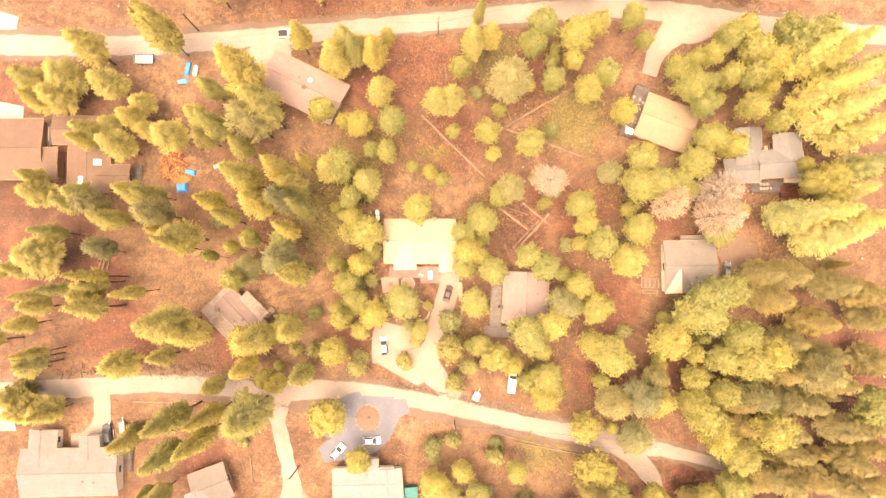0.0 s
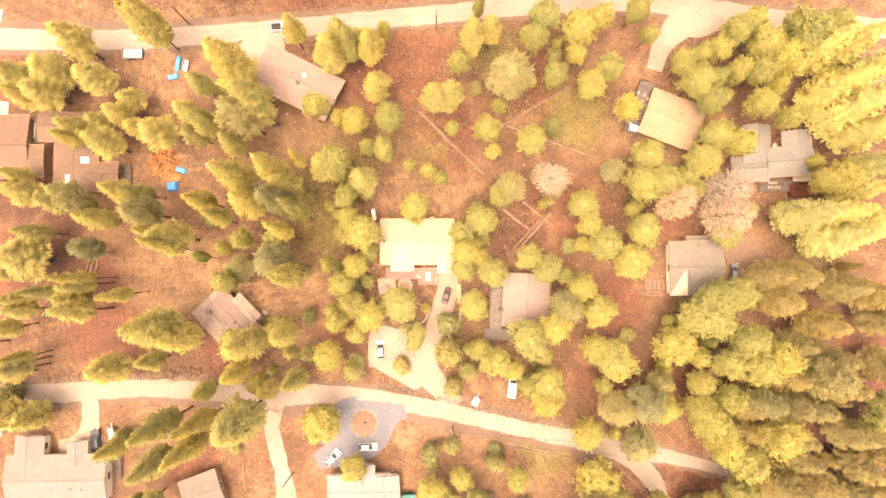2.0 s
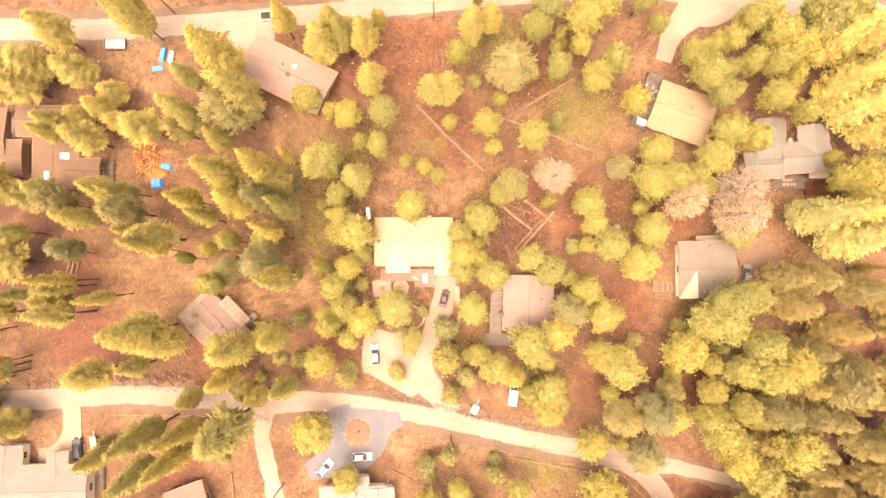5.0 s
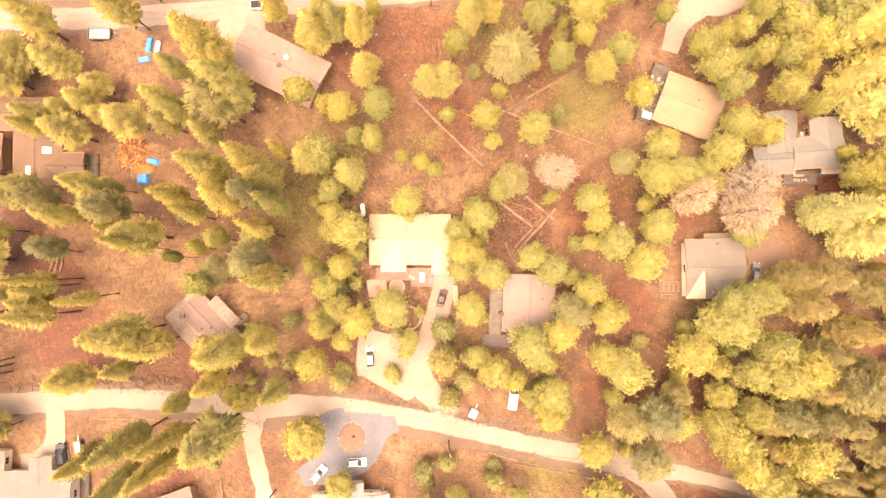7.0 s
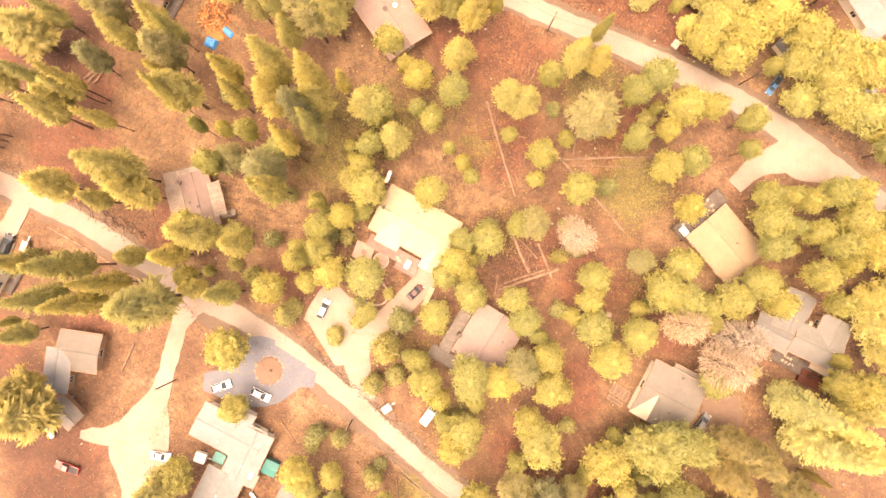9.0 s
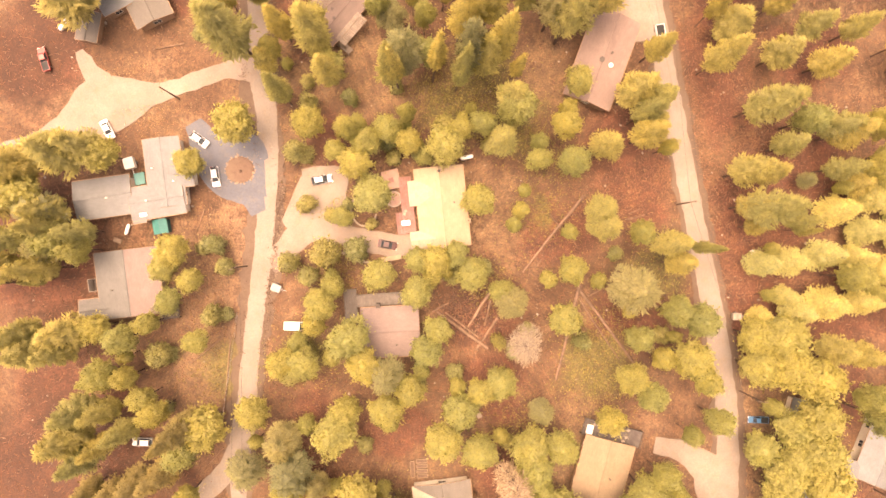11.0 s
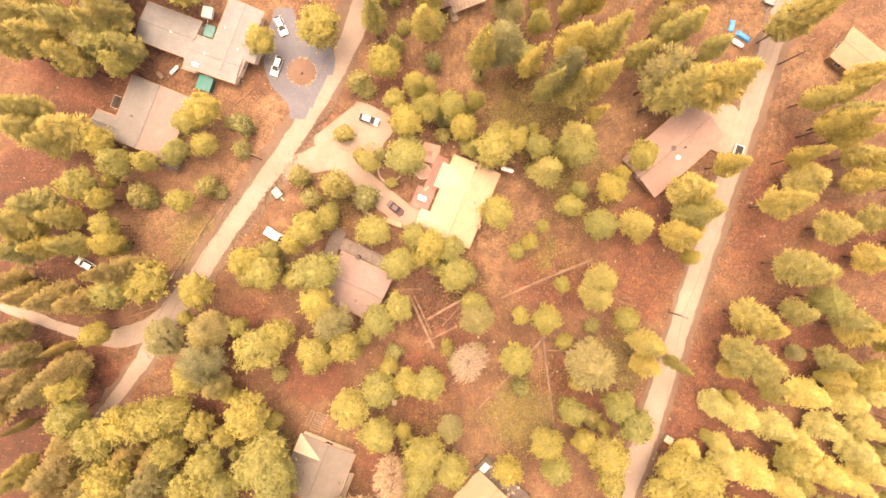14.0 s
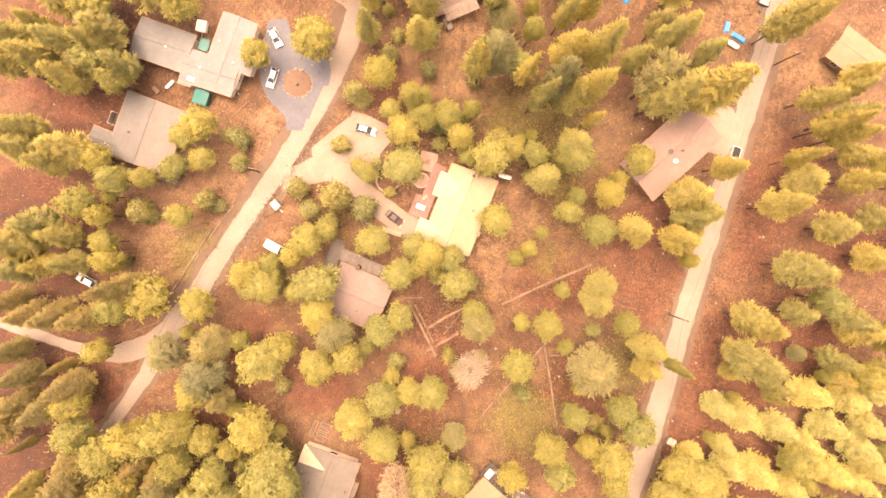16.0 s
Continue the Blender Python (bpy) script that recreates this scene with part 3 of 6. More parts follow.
def vent(house, x, y, z, r=0.12, material=M_DARK_DECK):
    bm = rod(bmesh.new(), (0, 0, -0.4), (0, 0, 0.35), r)
    rod(bm, (0, 0, 0.37), (0, 0, 0.46), r * 1.7)
    part("roof_vent", bm, material, house, "", pose(x, y, z - 0.35))


def skylight(house, x, y, z, w, l, tilt_x=0, tilt_y=0, turn=0):
    s = part("skylight", boxes((-w / 2 - 0.08, -l / 2 - 0.08, -0.15, w / 2 + 0.08, l / 2 + 0.08, 0.08)), M_TRIM, house, "white framed skylight", pose(x, y, z, tilt_x, tilt_y, turn))
    part("dome", box(bmesh.new(), -w / 2, -l / 2, 0.05, w / 2, l / 2, 0.22, 0.05), M_SKYLIGHT, s, "milky plastic dome")


def deck(x, y, lx, ly, turn, z, material, label, rail="nsew", steps=False):
    """Boards on posts with rails round the sides that are named."""
    d = thing("deck", pose(x, y, 0, 0, 0, turn), label, "deck")
    n = max(3, int(ly / 0.45))
    for i in range(n):
        a, b = -ly / 2 + i * ly / n, -ly / 2 + (i + 1) * ly / n
        part("board", boxes((-lx / 2, a + 0.012, z - 0.05, lx / 2, b - 0.012, z)), material, d)
    for sx in (-1, 1):
        for sy in (-1, 1):
            part("post", boxes((sx * (lx / 2 - 0.1) - 0.07, sy * (ly / 2 - 0.1) - 0.07, -0.3, sx * (lx / 2 - 0.1) + 0.07, sy * (ly / 2 - 0.1) + 0.07, z - 0.05)), material, d)
    sides = {"n": (0, ly / 2 - 0.05, lx, 0), "s": (0, -ly / 2 + 0.05, lx, 0), "e": (lx / 2 - 0.05, 0, ly, 90), "w": (-lx / 2 + 0.05, 0, ly, 90)}
    for key in rail:
        cx, cy, length, t = sides[key]
        bm = boxes((-length / 2, -0.04, z + 0.9, length / 2, 0.04, z + 0.96), (-length / 2, -0.025, z + 0.12, length / 2, 0.025, z + 0.17))
        k = int(length / 0.5)
        for i in range(k + 1):
            u = -length / 2 + 0.03 + i * (length - 0.06) / max(1, k)
            box(bm, u - 0.025, -0.025, z, u + 0.025, 0.025, z + 0.9)
        part("railing", bm, material, d, "", pose(cx, cy, 0, 0, 0, t))
    return d


def house(label):
    return thing("house", pose(0, 0, 0), label, "house", "houses in the wood")


h = house("single-storey house with a bright cream metal roof and two front gables")
wing(h, -5.3, 0.9, 16.6, 10.2, 0, 3.4, 1.8, M_CREAM, M_PALE_SIDING, door=True)
cross_gable(h, -8.7, -1.2, 2.6, 4.5, 0, 4.6, 1.1, M_LIT_GABLE)
cross_gable(h, 1.0, -1.6, 1.9, 4.6, 0, 4.35, 0.95, M_LIT_GABLE)
chimney(h, -2.0, 5.9, 0, 4.6, M_CREAM)
vent(h, -12.6, 0.9, 5.1, 0.2)
vent(h, -6.0, 3.4, 4.4)
deck(-6.6, -6.2, 11.8, 2.6, 0, 0.6, M_DECK, "reddish-brown wooden deck along the front of the house", "w")
deck(-2.9, -8.0, 4.6, 1.6, 0, 0.56, M_DECK, "reddish-brown deck corner under the hot tub", "se")

h = house("house with a tan-grey gabled roof, ridge running lengthwise")
wing(h, 18.95, -12.2, 11.8, 10.4, 87.5, 3.8, 1.7, M_DUSK_ROOF, M_SIDING, door=True)
chimney(h, 13.3, -14.2, 2, 5.0, M_DARK_DECK, 0.7)
vent(h, 21.6, -11.2, 4.9)
deck(12.3, -13.6, 2.6, 10.4, -2, 2.0, M_GREY_DECK, "grey weathered raised deck along the house wall", "wns")
deck(12.8, -20.0, 6.4, 2.6, -2, 1.1, M_GREY_DECK, "grey weathered porch deck at the gable end", "wes")

h = house("square house with a grey gabled roof and a pale corner gable")
wing(h, 57.1, -4.9, 12.0, 11.7, 1.0, 3.4, 1.7, M_GREY_ROOF, M_PALE_SIDING, door=True)
# west slope paler than its grey twin: light from the west as roof colour
cross_gable(h, 54.7, -6.2, 3.5, 5.0, 1, 4.6, 1.25, M_LIT_GABLE, other=M_GREY_ROOF)
wing(h, 58.4, 1.3, 6.4, 1.6, 1.0, 2.8, 0.4, M_GREY_ROOF, over=0.2, openings=False)
vent(h, 57.6, 0.0, 4.2)
vent(h, 58.2, -7.6, 4.7)

h = house("house with a plain tan roof, turned to the slope")
wing(h, 52.3, 28.4, 12.8, 10.6, -21, 3.6, 0.7, M_TAN_ROOF, M_SIDING, door=True)
vent(h, 54, 29.5, 4.6)
deck(45.4, 31.6, 3.6, 12.6, -20, 1.4, M_DARK_DECK, "dark wooden deck along the tan-roofed house", "wns")

h = house("house of three grey-roofed wings set in an L")
wing(h, 71.2, 22.9, 8.6, 6.2, 92, 3.9, 1.3, M_SLATE_ROOF)
wing(h, 69.7, 17.2, 8.6, 5.6, 2, 3.4, 1.2, M_SLATE_ROOF, door=True)
wing(h, 78.6, 18.9, 10.6, 6.6, 4, 3.8, 1.4, M_SLATE_ROOF)
wing(h, 80.4, 22.2, 7.4, 6.6, 94, 3.75, 1.3, M_SLATE_ROOF)
chimney(h, 74.3, 22.2, 2, 5.6, M_CONCRETE, 0.6)
deck(77.4, 13.9, 8.6, 3.0, 0, 0.6, M_DARK_DECK, "dark deck with white garden chairs beside the grey house", "s")

h = house("long house with a rose-brown gabled roof below the lane")
wing(h, -32.3, 36.85, 19.2, 10.2, -26.5, 3.6, 1.7, M_ROSE_ROOF, M_SIDING, door=True)
vent(h, -30.5, 38.0, 5.1, 0.3, M_TRIM)
vent(h, -33.0, 38.6, 5.2, 0.14)
vent(h, -31.9, 36.4, 5.0, 0.34)

h = house("wide house with dark brown roofs in two blocks")
wing(h, -102, 22.4, 19.6, 14.2, 0, 3.2, 1.8, M_BROWN_ROOF)
wing(h, -91.2, 19.1, 5.0, 7.2, 0, 3.5, 0.5, M_BROWN_ROOF, openings=False)

h = house("brown-roofed house with two white skylights")
wing(h, -84.9, 26.8, 10.6, 6.6, 0, 3.2, 1.1, M_BROWN_ROOF, openings=True)
wing(h, -81.7, 18.6, 12.6, 9.8, 90, 3.2, 1.6, M_BROWN_ROOF, door=True)
wing(h, -77.3, 16.0, 10.2, 5.6, 0, 3.1, 1.1, M_BROWN_ROOF)
skylight(h, -79.4, 19.2, 3.86, 1.5, 1.1, 0, 12.5)
skylight(h, -83.0, 15.0, 4.08, 0.9, 1.6, 0, -12.5)
vent(h, -75.6, 15.6, 4.3)
deck(-71.6, 16.6, 2.0, 4.6, 0, 0.4, M_DARK_DECK, "narrow dark deck beside the brown-roofed house", "e")

h = house("cabin with a grey-brown roof between slatted decks")
wing(h, -46.4, -15.9, 11.6, 6.2, -46, 3.3, 0.7, M_CABIN_ROOF, door=True)
vent(h, -45.6, -17.0, 4.0, 0.2)
vent(h, -47.6, -17.2, 3.9, 0.14)
chimney(h, -51.6, -14.6, 0, 3.9, M_CABIN_ROOF, 0.9)


def pergola(x, y, turn, lx, ly, z, label):
    """Slats across two beams on four posts."""
    d = thing("pergola", pose(x, y, 0, 0, 0, turn), label, "pergola", "pergolas of the cabin")
    n = int(lx / 0.42)
    for i in range(n):
        u = -lx / 2 + (i + 0.5) * lx / n
        part("slat", boxes((u - 0.165, -ly / 2, z, u + 0.165, ly / 2, z + 0.08)), M_SLAT, d)
    for i in (-1, 1):
        part("beam", boxes((-lx / 2, i * (ly / 2 - 0.15) - 0.07, z - 0.165, lx / 2, i * (ly / 2 - 0.15) + 0.07, z - 0.002)), M_WOOD, d)
        for j in (-1, 1):
            part("post", boxes((j * (lx / 2 - 0.1) - 0.07, i * (ly / 2 - 0.15) - 0.07, -0.3, j * (lx / 2 - 0.1) + 0.07, i * (ly / 2 - 0.15) + 0.07, z - 0.167)), M_WOOD, d)


pergola(-43.2, -13.8, -46, 7.0, 2.6, 3.62, "pale slatted pergola along the cabin wall")
pergola(-50.2, -18.3, -46, 6.4, 3.2, 3.5, "pale slatted lean-to beside the cabin")
deck(-52.0, -13.2, 3.4, 8.8, -46, 1.0, M_SLAT, "pale weathered deck with a rail at the end of the cabin", "wn")
deck(-40.4, -15.6, 1.4, 3.0, -46, 1.2, M_SLAT, "small weathered stair landing of the cabin", "e")

h = house("large house with pale grey roofs and a front wing")
wing(h, -84.4, -51.2, 22.0, 10.6, 1, 3.6, 1.8, M_ASH_ROOF, M_PALE_SIDING, door=True)
wing(h, -90.6, -46.2, 9.0, 6.2, 88, 3.5, 1.5, M_ASH_ROOF, M_PALE_SIDING)
wing(h, -80.0, -47.2, 8.4, 4.4, 92, 3.5, 1.0, M_ASH_ROOF, M_PALE_SIDING, openings=False)
vent(h, -78.4, -53.2, 4.6)
vent(h, -80.8, -53.0, 4.8)
deck(-72.4, -49.6, 1.6, 4.6, 0, 0.4, M_DARK_DECK, "dark deck at the end of the pale-roofed house", "e")

h = house("small house with pale grey stepped roofs")
wing(h, -52.6, -54.4, 8.6, 8.0, 20, 3.2, 1.3, M_GREY_ROOF)
wing(h, -54.4, -59.6, 9.0, 5.2, 112, 3.6, 1.0, M_WHITE_ROOF, door=True)
shed = thing("garden_shed", pose(0, 0, 0), "small shed with a pale grey roof", "shed")
wing(shed, -49.2, -66.8, 6.2, 4.4, -16, 2.4, 0.7, M_GREY_ROOF, over=0.3, openings=False)

h = house("large house with pale beige-grey roofs in an L")
wing(h, -18.0, -54.2, 14.0, 7.4, 1, 3.8, 0.9, M_WHITE_ROOF, M_PALE_SIDING, door=True)
wing(h, -17.4, -51.0, 5.0, 5.4, 91, 3.7, 0.6, M_WHITE_ROOF, M_PALE_SIDING, openings=False)
wing(h, -12.5, -56.3, 11.0, 6.8, 94, 3.75, 0.9, M_WHITE_ROOF, M_PALE_SIDING)
wing(h, -9.6, -60.3, 2.8, 2.6, 94, 3.6, 0.3, M_WHITE_ROOF, M_PALE_SIDING, openings=False)
wing(h, -14.2, -67.0, 11.6, 8.0, 92.5, 3.5, 1.0, M_WHITE_ROOF, M_PALE_SIDING)
for x, y in ((-16, -52.4), (-19, -56.4), (-12.6, -58.2), (-20.4, -52.0), (-19.6, -51.8), (-14, -66)):
    vent(h, x, y, 4.6, 0.1, M_TRIM)
skylight(h, -9.9, -59.2, 4.1, 0.6, 1.3, 0, 14, 4)

h = house("house with a slate-grey gabled roof and a dark porch")
wing(h, 3.5, -63.8, 13.5, 12.8, 1, 3.4, 1.9, M_SLATE_ROOF, M_SIDING, door=True, far_roof=M_DUSK_ROOF)
wing(h, 8.2, -70.6, 7.4, 4.6, 91, 3.2, 0.8, M_SLATE_ROOF, M_SIDING, openings=False)
part("balcony", boxes((-1.2, -0.75, -0.3, 1.2, 0.75, 1.2)), M_DARK_DECK, h, "dark balcony with a pale rail", pose(3.2, -71.2, 0, 0, 0, 1))
for x0, y0, x1, y1 in ((-1.3, -0.85, 1.3, -0.75), (-1.3, -0.745, -1.2, 0.7), (1.2, -0.745, 1.3, 0.7)):
    part("balcony_rail", boxes((x0, y0, -0.3, x1, y1, 3.4)), M_STONE, h, "", pose(3.2, -71.2, 0, 0, 0, 1))
vent(h, 4.6, -66.6, 5.3)
deck(8.6, -57.4, 6.4, 4.0, 2, 0.9, M_DARK_DECK, "dark porch deck with posts beside the slate roof", "new")

h = house("house with sunlit pale roofs behind trees")
wing(h, 60.5, 69.4, 10.0, 8.4, -30, 3.4, 1.4, M_WHITE_ROOF, M_PALE_SIDING)
wing(h, 58.0, 77.0, 9.0, 7.4, 60, 3.4, 1.4, M_WHITE_ROOF, M_PALE_SIDING)
shed = thing("garden_shed", pose(0, 0, 0), "small shed with a bright white roof among trees", "shed")
wing(shed, 44.9, 71.4, 5.0, 4.0, -20, 2.4, 0.6, M_WHITE_ROOF, M_PALE_SIDING, over=0.3, openings=False)
h = house("house with a wide white roof at the edge of the wood")
wing(h, 55.5, 88.0, 14.0, 9.4, -28, 3.4, 1.4, M_WHITE_ROOF, M_PALE_SIDING)
h = house("house with a tan roof beside a sandy yard")
wing(h, -64.6, 65.6, 11.0, 7.6, 75, 3.4, 1.4, M_TAN_ROOF)
h = house("house with a pale roof half hidden by pines")
wing(h, -102.0, -38.4, 10.4, 7.0, 0, 3.2, 1.2, M_WHITE_ROOF, M_PALE_SIDING)

# ---- vehicles ----
def wheels(v, xs, half, r=0.34):
    for x in xs:
        for s in (-1, 1):
            w = part("wheel", rod(bmesh.new(), (x, s * (half - 0.24), r), (x, s * half, r), r, r, 16), M_TYRE, v, "black rubber tyre")
            part("rim", rod(bmesh.new(), (x, s * half - s * 0.02, r), (x, s * half + s * 0.012, r), r * 0.62, r * 0.56, 12), M_METAL, w, "grey metal rim")


def cabin(v, x0, x1, half, z0, z1, rake0, rake1, paint, slim=0.28):
    """Glasshouse from x0 (rear) to x1 (front): glass all round, a painted roof on top and pillars."""
    bm = bmesh.new()
    lo = [bm.verts.new(p) for p in ((x0, -half, z0), (x1, -half, z0), (x1, half, z0), (x0, half, z0))]
    hi = [bm.verts.new(p) for p in ((x0 + rake0, -half + slim, z1), (x1 - rake1, -half + slim, z1), (x1 - rake1, half - slim, z1), (x0 + rake0, half - slim, z1))]
    bm.faces.new(hi)
    bm.faces.new(lo[::-1])
    for i in range(4):
        bm.faces.new((lo[i], lo[(i + 1) % 4], hi[(i + 1) % 4], hi[i]))
    part("glass", bm, M_GLASS, v, "dark tinted glass all round")
    part("roof", box(bmesh.new(), x0 + rake0 - 0.03, -half + slim - 0.03, z1 - 0.02, x1 - rake1 + 0.03, half - slim + 0.03, z1 + 0.06, 0.03), paint, v)
    for sx, b, t in ((0, x0, x0 + rake0), (1, x1, x1 - rake1)):
        for s in (-1, 1):
            part("pillar", rod(bmesh.new(), (b, s * half, z0), (t, s * (half - slim), z1), 0.06, 0.05, 6), paint, v)


def lights(v, x0, x1, half, z):
    for s in (-1, 1):
        part("headlight", boxes((x1 - 0.05, s * half - 0.18, z, x1 + 0.03, s * half + 0.18, z + 0.16)), M_SKYLIGHT, v, "clear headlight")
        part("tail_light", boxes((x0 - 0.03, s * half - 0.14, z + 0.1, x0 + 0.05, s * half + 0.14, z + 0.28)), M_RED, v, "red tail light")


def vehicle(style, x, y, turn, paint, label, category="car", size=1.0):
    """A parked vehicle facing local +x; style: suv, sedan, pickup, van."""
    v = thing("pickup_truck" if style == "pickup" else "van" if style == "van" else "car", pose(x, y, 0.06, 0, 0, turn) @ Matrix.Scale(size, 4), label, category)
    length = {"suv": 4.7, "sedan": 4.6, "pickup": 5.8, "van": 5.0}[style]
    a, b, half = -length / 2, length / 2, 0.93
    if style == "van":
        side = [(a, 0.35), (b, 0.35), (b, 0.85), (b - 0.75, 1.1), (b - 1.5, 1.95), (a + 0.1, 2.0), (a, 1.8)]
    elif style == "suv":
        side = [(a, 0.35), (b, 0.35), (b, 0.78), (b - 0.15, 0.92), (b - 1.3, 1.02), (a + 0.1, 1.05), (a, 0.9)]
    else:
        side = [(a, 0.32), (b, 0.32), (b, 0.68), (b - 0.15, 0.8), (b - 1.3, 0.93), (a + 0.9, 0.95), (a + 0.1, 0.9), (a, 0.75)]
    bm = prism(bmesh.new(), side, "y", -half, half)
    bmesh.ops.bevel(bm, geom=list(bm.edges), offset=0.07, segments=2, affect="EDGES")
    part("body", bm, paint, v)
    if style == "suv":
        cabin(v, a + 0.06, b - 1.1, half - 0.04, 1.0, 1.66, 0.72, 1.0, paint, 0.3)
    elif style == "sedan":
        cabin(v, a + 0.75, b - 1.15, half - 0.05, 0.9, 1.4, 0.7, 0.8, paint)
    elif style == "pickup":
        cabin(v, -0.55, b - 1.35, half - 0.05, 0.9, 1.72, 0.25, 0.7, paint)
        part("bed", boxes((a + 0.08, -half + 0.02, 0.9, -0.6, -half + 0.1, 1.18), (a + 0.08, half - 0.1, 0.9, -0.6, half - 0.02, 1.18), (a + 0.02, -half + 0.02, 0.9, a + 0.1, half - 0.02, 1.18)), paint, v)
        part("bed_floor", boxes((a + 0.1, -half + 0.1, 0.96, -0.6, half - 0.1, 1.0)), M_TYRE, v, "black bed liner")
    else:
        part("windscreen", prism(bmesh.new(), [(b - 0.73, 1.14), (b - 1.47, 1.96), (b - 1.5, 1.9), (b - 0.78, 1.08)], "y", -half + 0.14, half - 0.14), M_GLASS, v, "dark raked windscreen", pose(0.05, 0, 0.02))
        for s in (-1, 1):
            part("side_window", boxes((b - 2.0, s * half - 0.012, 1.2, b - 1.3, s * half + 0.012, 1.75)), M_GLASS, v)
    for s in (-1, 1):
        part("mirror", box(bmesh.new(), b - 1.75, s * (half + 0.1) - 0.09, 1.0, b - 1.6, s * (half + 0.1) + 0.09, 1.15, 0.03), paint, v)
    lights(v, a, b, half - 0.25, 0.6)
    wheels(v, (a + 0.85, b - 0.85), half + 0.01)
    return v


vehicle("suv", -13.7, -23.3, 94, M_SILVER, "silver estate car parked on pale gravel", size=0.9)
vehicle("sedan", 1.2, -11.2, 73, M_MAROON, "dark maroon car on the driveway by the house", size=0.86)
vehicle("van", 16.0, -31.9, 82, M_WHITE, "white van parked under the trees", "van", 0.92)
vehicle("suv", -24.4, -47.5, 48, M_WHITE, "white car parked aslant on grey asphalt", size=0.87)
vehicle("suv", -16.5, -45.1, 3, M_WHITE, "white car beside the planted island", size=0.87)
vehicle("suv", -77.3, -43.3, 99, M_BLACK, "black car in the pale concrete driveway")
vehicle("suv", 66.8, -6.0, 82, M_GUNMETAL, "dark grey car beside the grey-roofed house", size=0.88)
vehicle("pickup", -36.1, 50.6, 4, M_WHITE, "white pickup on the northern lane", "truck")
vehicle("pickup", -43.9, -77.2, 190, M_RED, "red pickup on bare red dirt", "truck", 0.86)
vehicle("pickup", 46.4, 63.3, 262, M_BLUE, "blue pickup parked on the dusty verge", "truck", 0.74)
vehicle("suv", 36.6, -65.8, -98, M_WHITE, "white car half under fir branches", size=0.87)


def trailer(x, y, turn, lx, ly, h, label, sheet=M_CONCRETE, cover=M_STONE):
    t = thing("box_trailer", pose(x, y, 0.05, 0, 0, turn), label, "trailer")
    part("box", box(bmesh.new(), -lx / 2, -ly / 2, 0.45, lx / 2, ly / 2, h, 0.06), sheet, t)
    part("lid", box(bmesh.new(), -lx / 2 - 0.04, -ly / 2 - 0.04, h, lx / 2 + 0.04, ly / 2 + 0.04, h + 0.1, 0.03), cover, t)
    part("drawbar", boxes((lx / 2, -0.05, 0.45, lx / 2 + 1.1, 0.05, 0.55)), M_METAL, t)
    part("stand", boxes((lx / 2 + 0.95, -0.04, -0.05, lx / 2 + 1.03, 0.04, 0.45)), M_METAL, t)
    wheels(t, (0.0,), ly / 2 + 0.18, 0.3)


def flat_trailer(x, y, turn, lx, ly, label):
    """An open trailer: a grey bed within low dark sides, a tapering drawbar with a jack."""
    t = thing("flat_trailer", pose(x, y, 0.05, 0, 0, turn), label, "trailer")
    part("bed", boxes((-lx / 2 + 0.1, -ly / 2 + 0.1, 0.62, lx / 2 - 0.1, ly / 2 - 0.1, 0.68)), M_GALV, t, "pale grey metal bed")
    for s in (-1, 1):
        part("side_board", boxes((-lx / 2, s * ly / 2 - 0.1, 0.55, lx / 2, s * ly / 2 + 0.1, 1.1)), M_GUNMETAL, t)
        part("end_board", boxes((s * (lx / 2 - 0.05) - 0.08, -ly / 2 + 0.11, 0.55, s * (lx / 2 - 0.05) + 0.08, ly / 2 - 0.11, 1.08)), M_GUNMETAL, t)
        part("drawbar", rod(bmesh.new(), (lx / 2 + 0.03, s * 0.7, 0.5), (lx / 2 + 1.4, s * 0.06, 0.5), 0.07, 0.06, 6), M_GUNMETAL, t)
    for i in range(5):
        u = -lx / 2 + (i + 0.5) * lx / 5
        part("rib", boxes((u - 0.04, -ly / 2 + 0.11, 0.684, u + 0.04, ly / 2 - 0.11, 0.73)), M_METAL, t)
    part("jack", rod(bmesh.new(), (lx / 2 + 1.3, 0, -0.05), (lx / 2 + 1.3, 0, 0.9), 0.06, None, 7), M_GALV, t, "white jack")
    wheels(t, (-0.9, 0.2), ly / 2 + 0.32, 0.36)


flat_trailer(-70.6, 44.3, 0, 4.6, 2.2, "open grey trailer with dark sides in the dirt yard")
trailer(7.7, -35.0, 62, 1.9, 1.5, 1.4, "small grey box trailer at the roadside", M_METAL, M_GALV)
trailer(23.9, 60.6, 84, 1.7, 1.4, 1.4, "small pale box trailer on the verge")
trailer(-20.9, -62.0, 10, 2.2, 2.0, 1.7, "white box trailer beside the pale house", M_TRIM, M_TRIM)
trailer(-73.8, -41.8, 98, 2.4, 1.2, 1.2, "white low trailer beside the driveway")


# ---- yards ----
def log(bm, x, y, z, length, r, turn, tilt=0.0):
    d = Vector((math.cos(radians(turn)), math.sin(radians(turn)), math.tan(radians(tilt)))) * length / 2
    rod(bm, Vector((x, y, z)) - d, Vector((x, y, z)) + d, r, r * 0.8, 8)


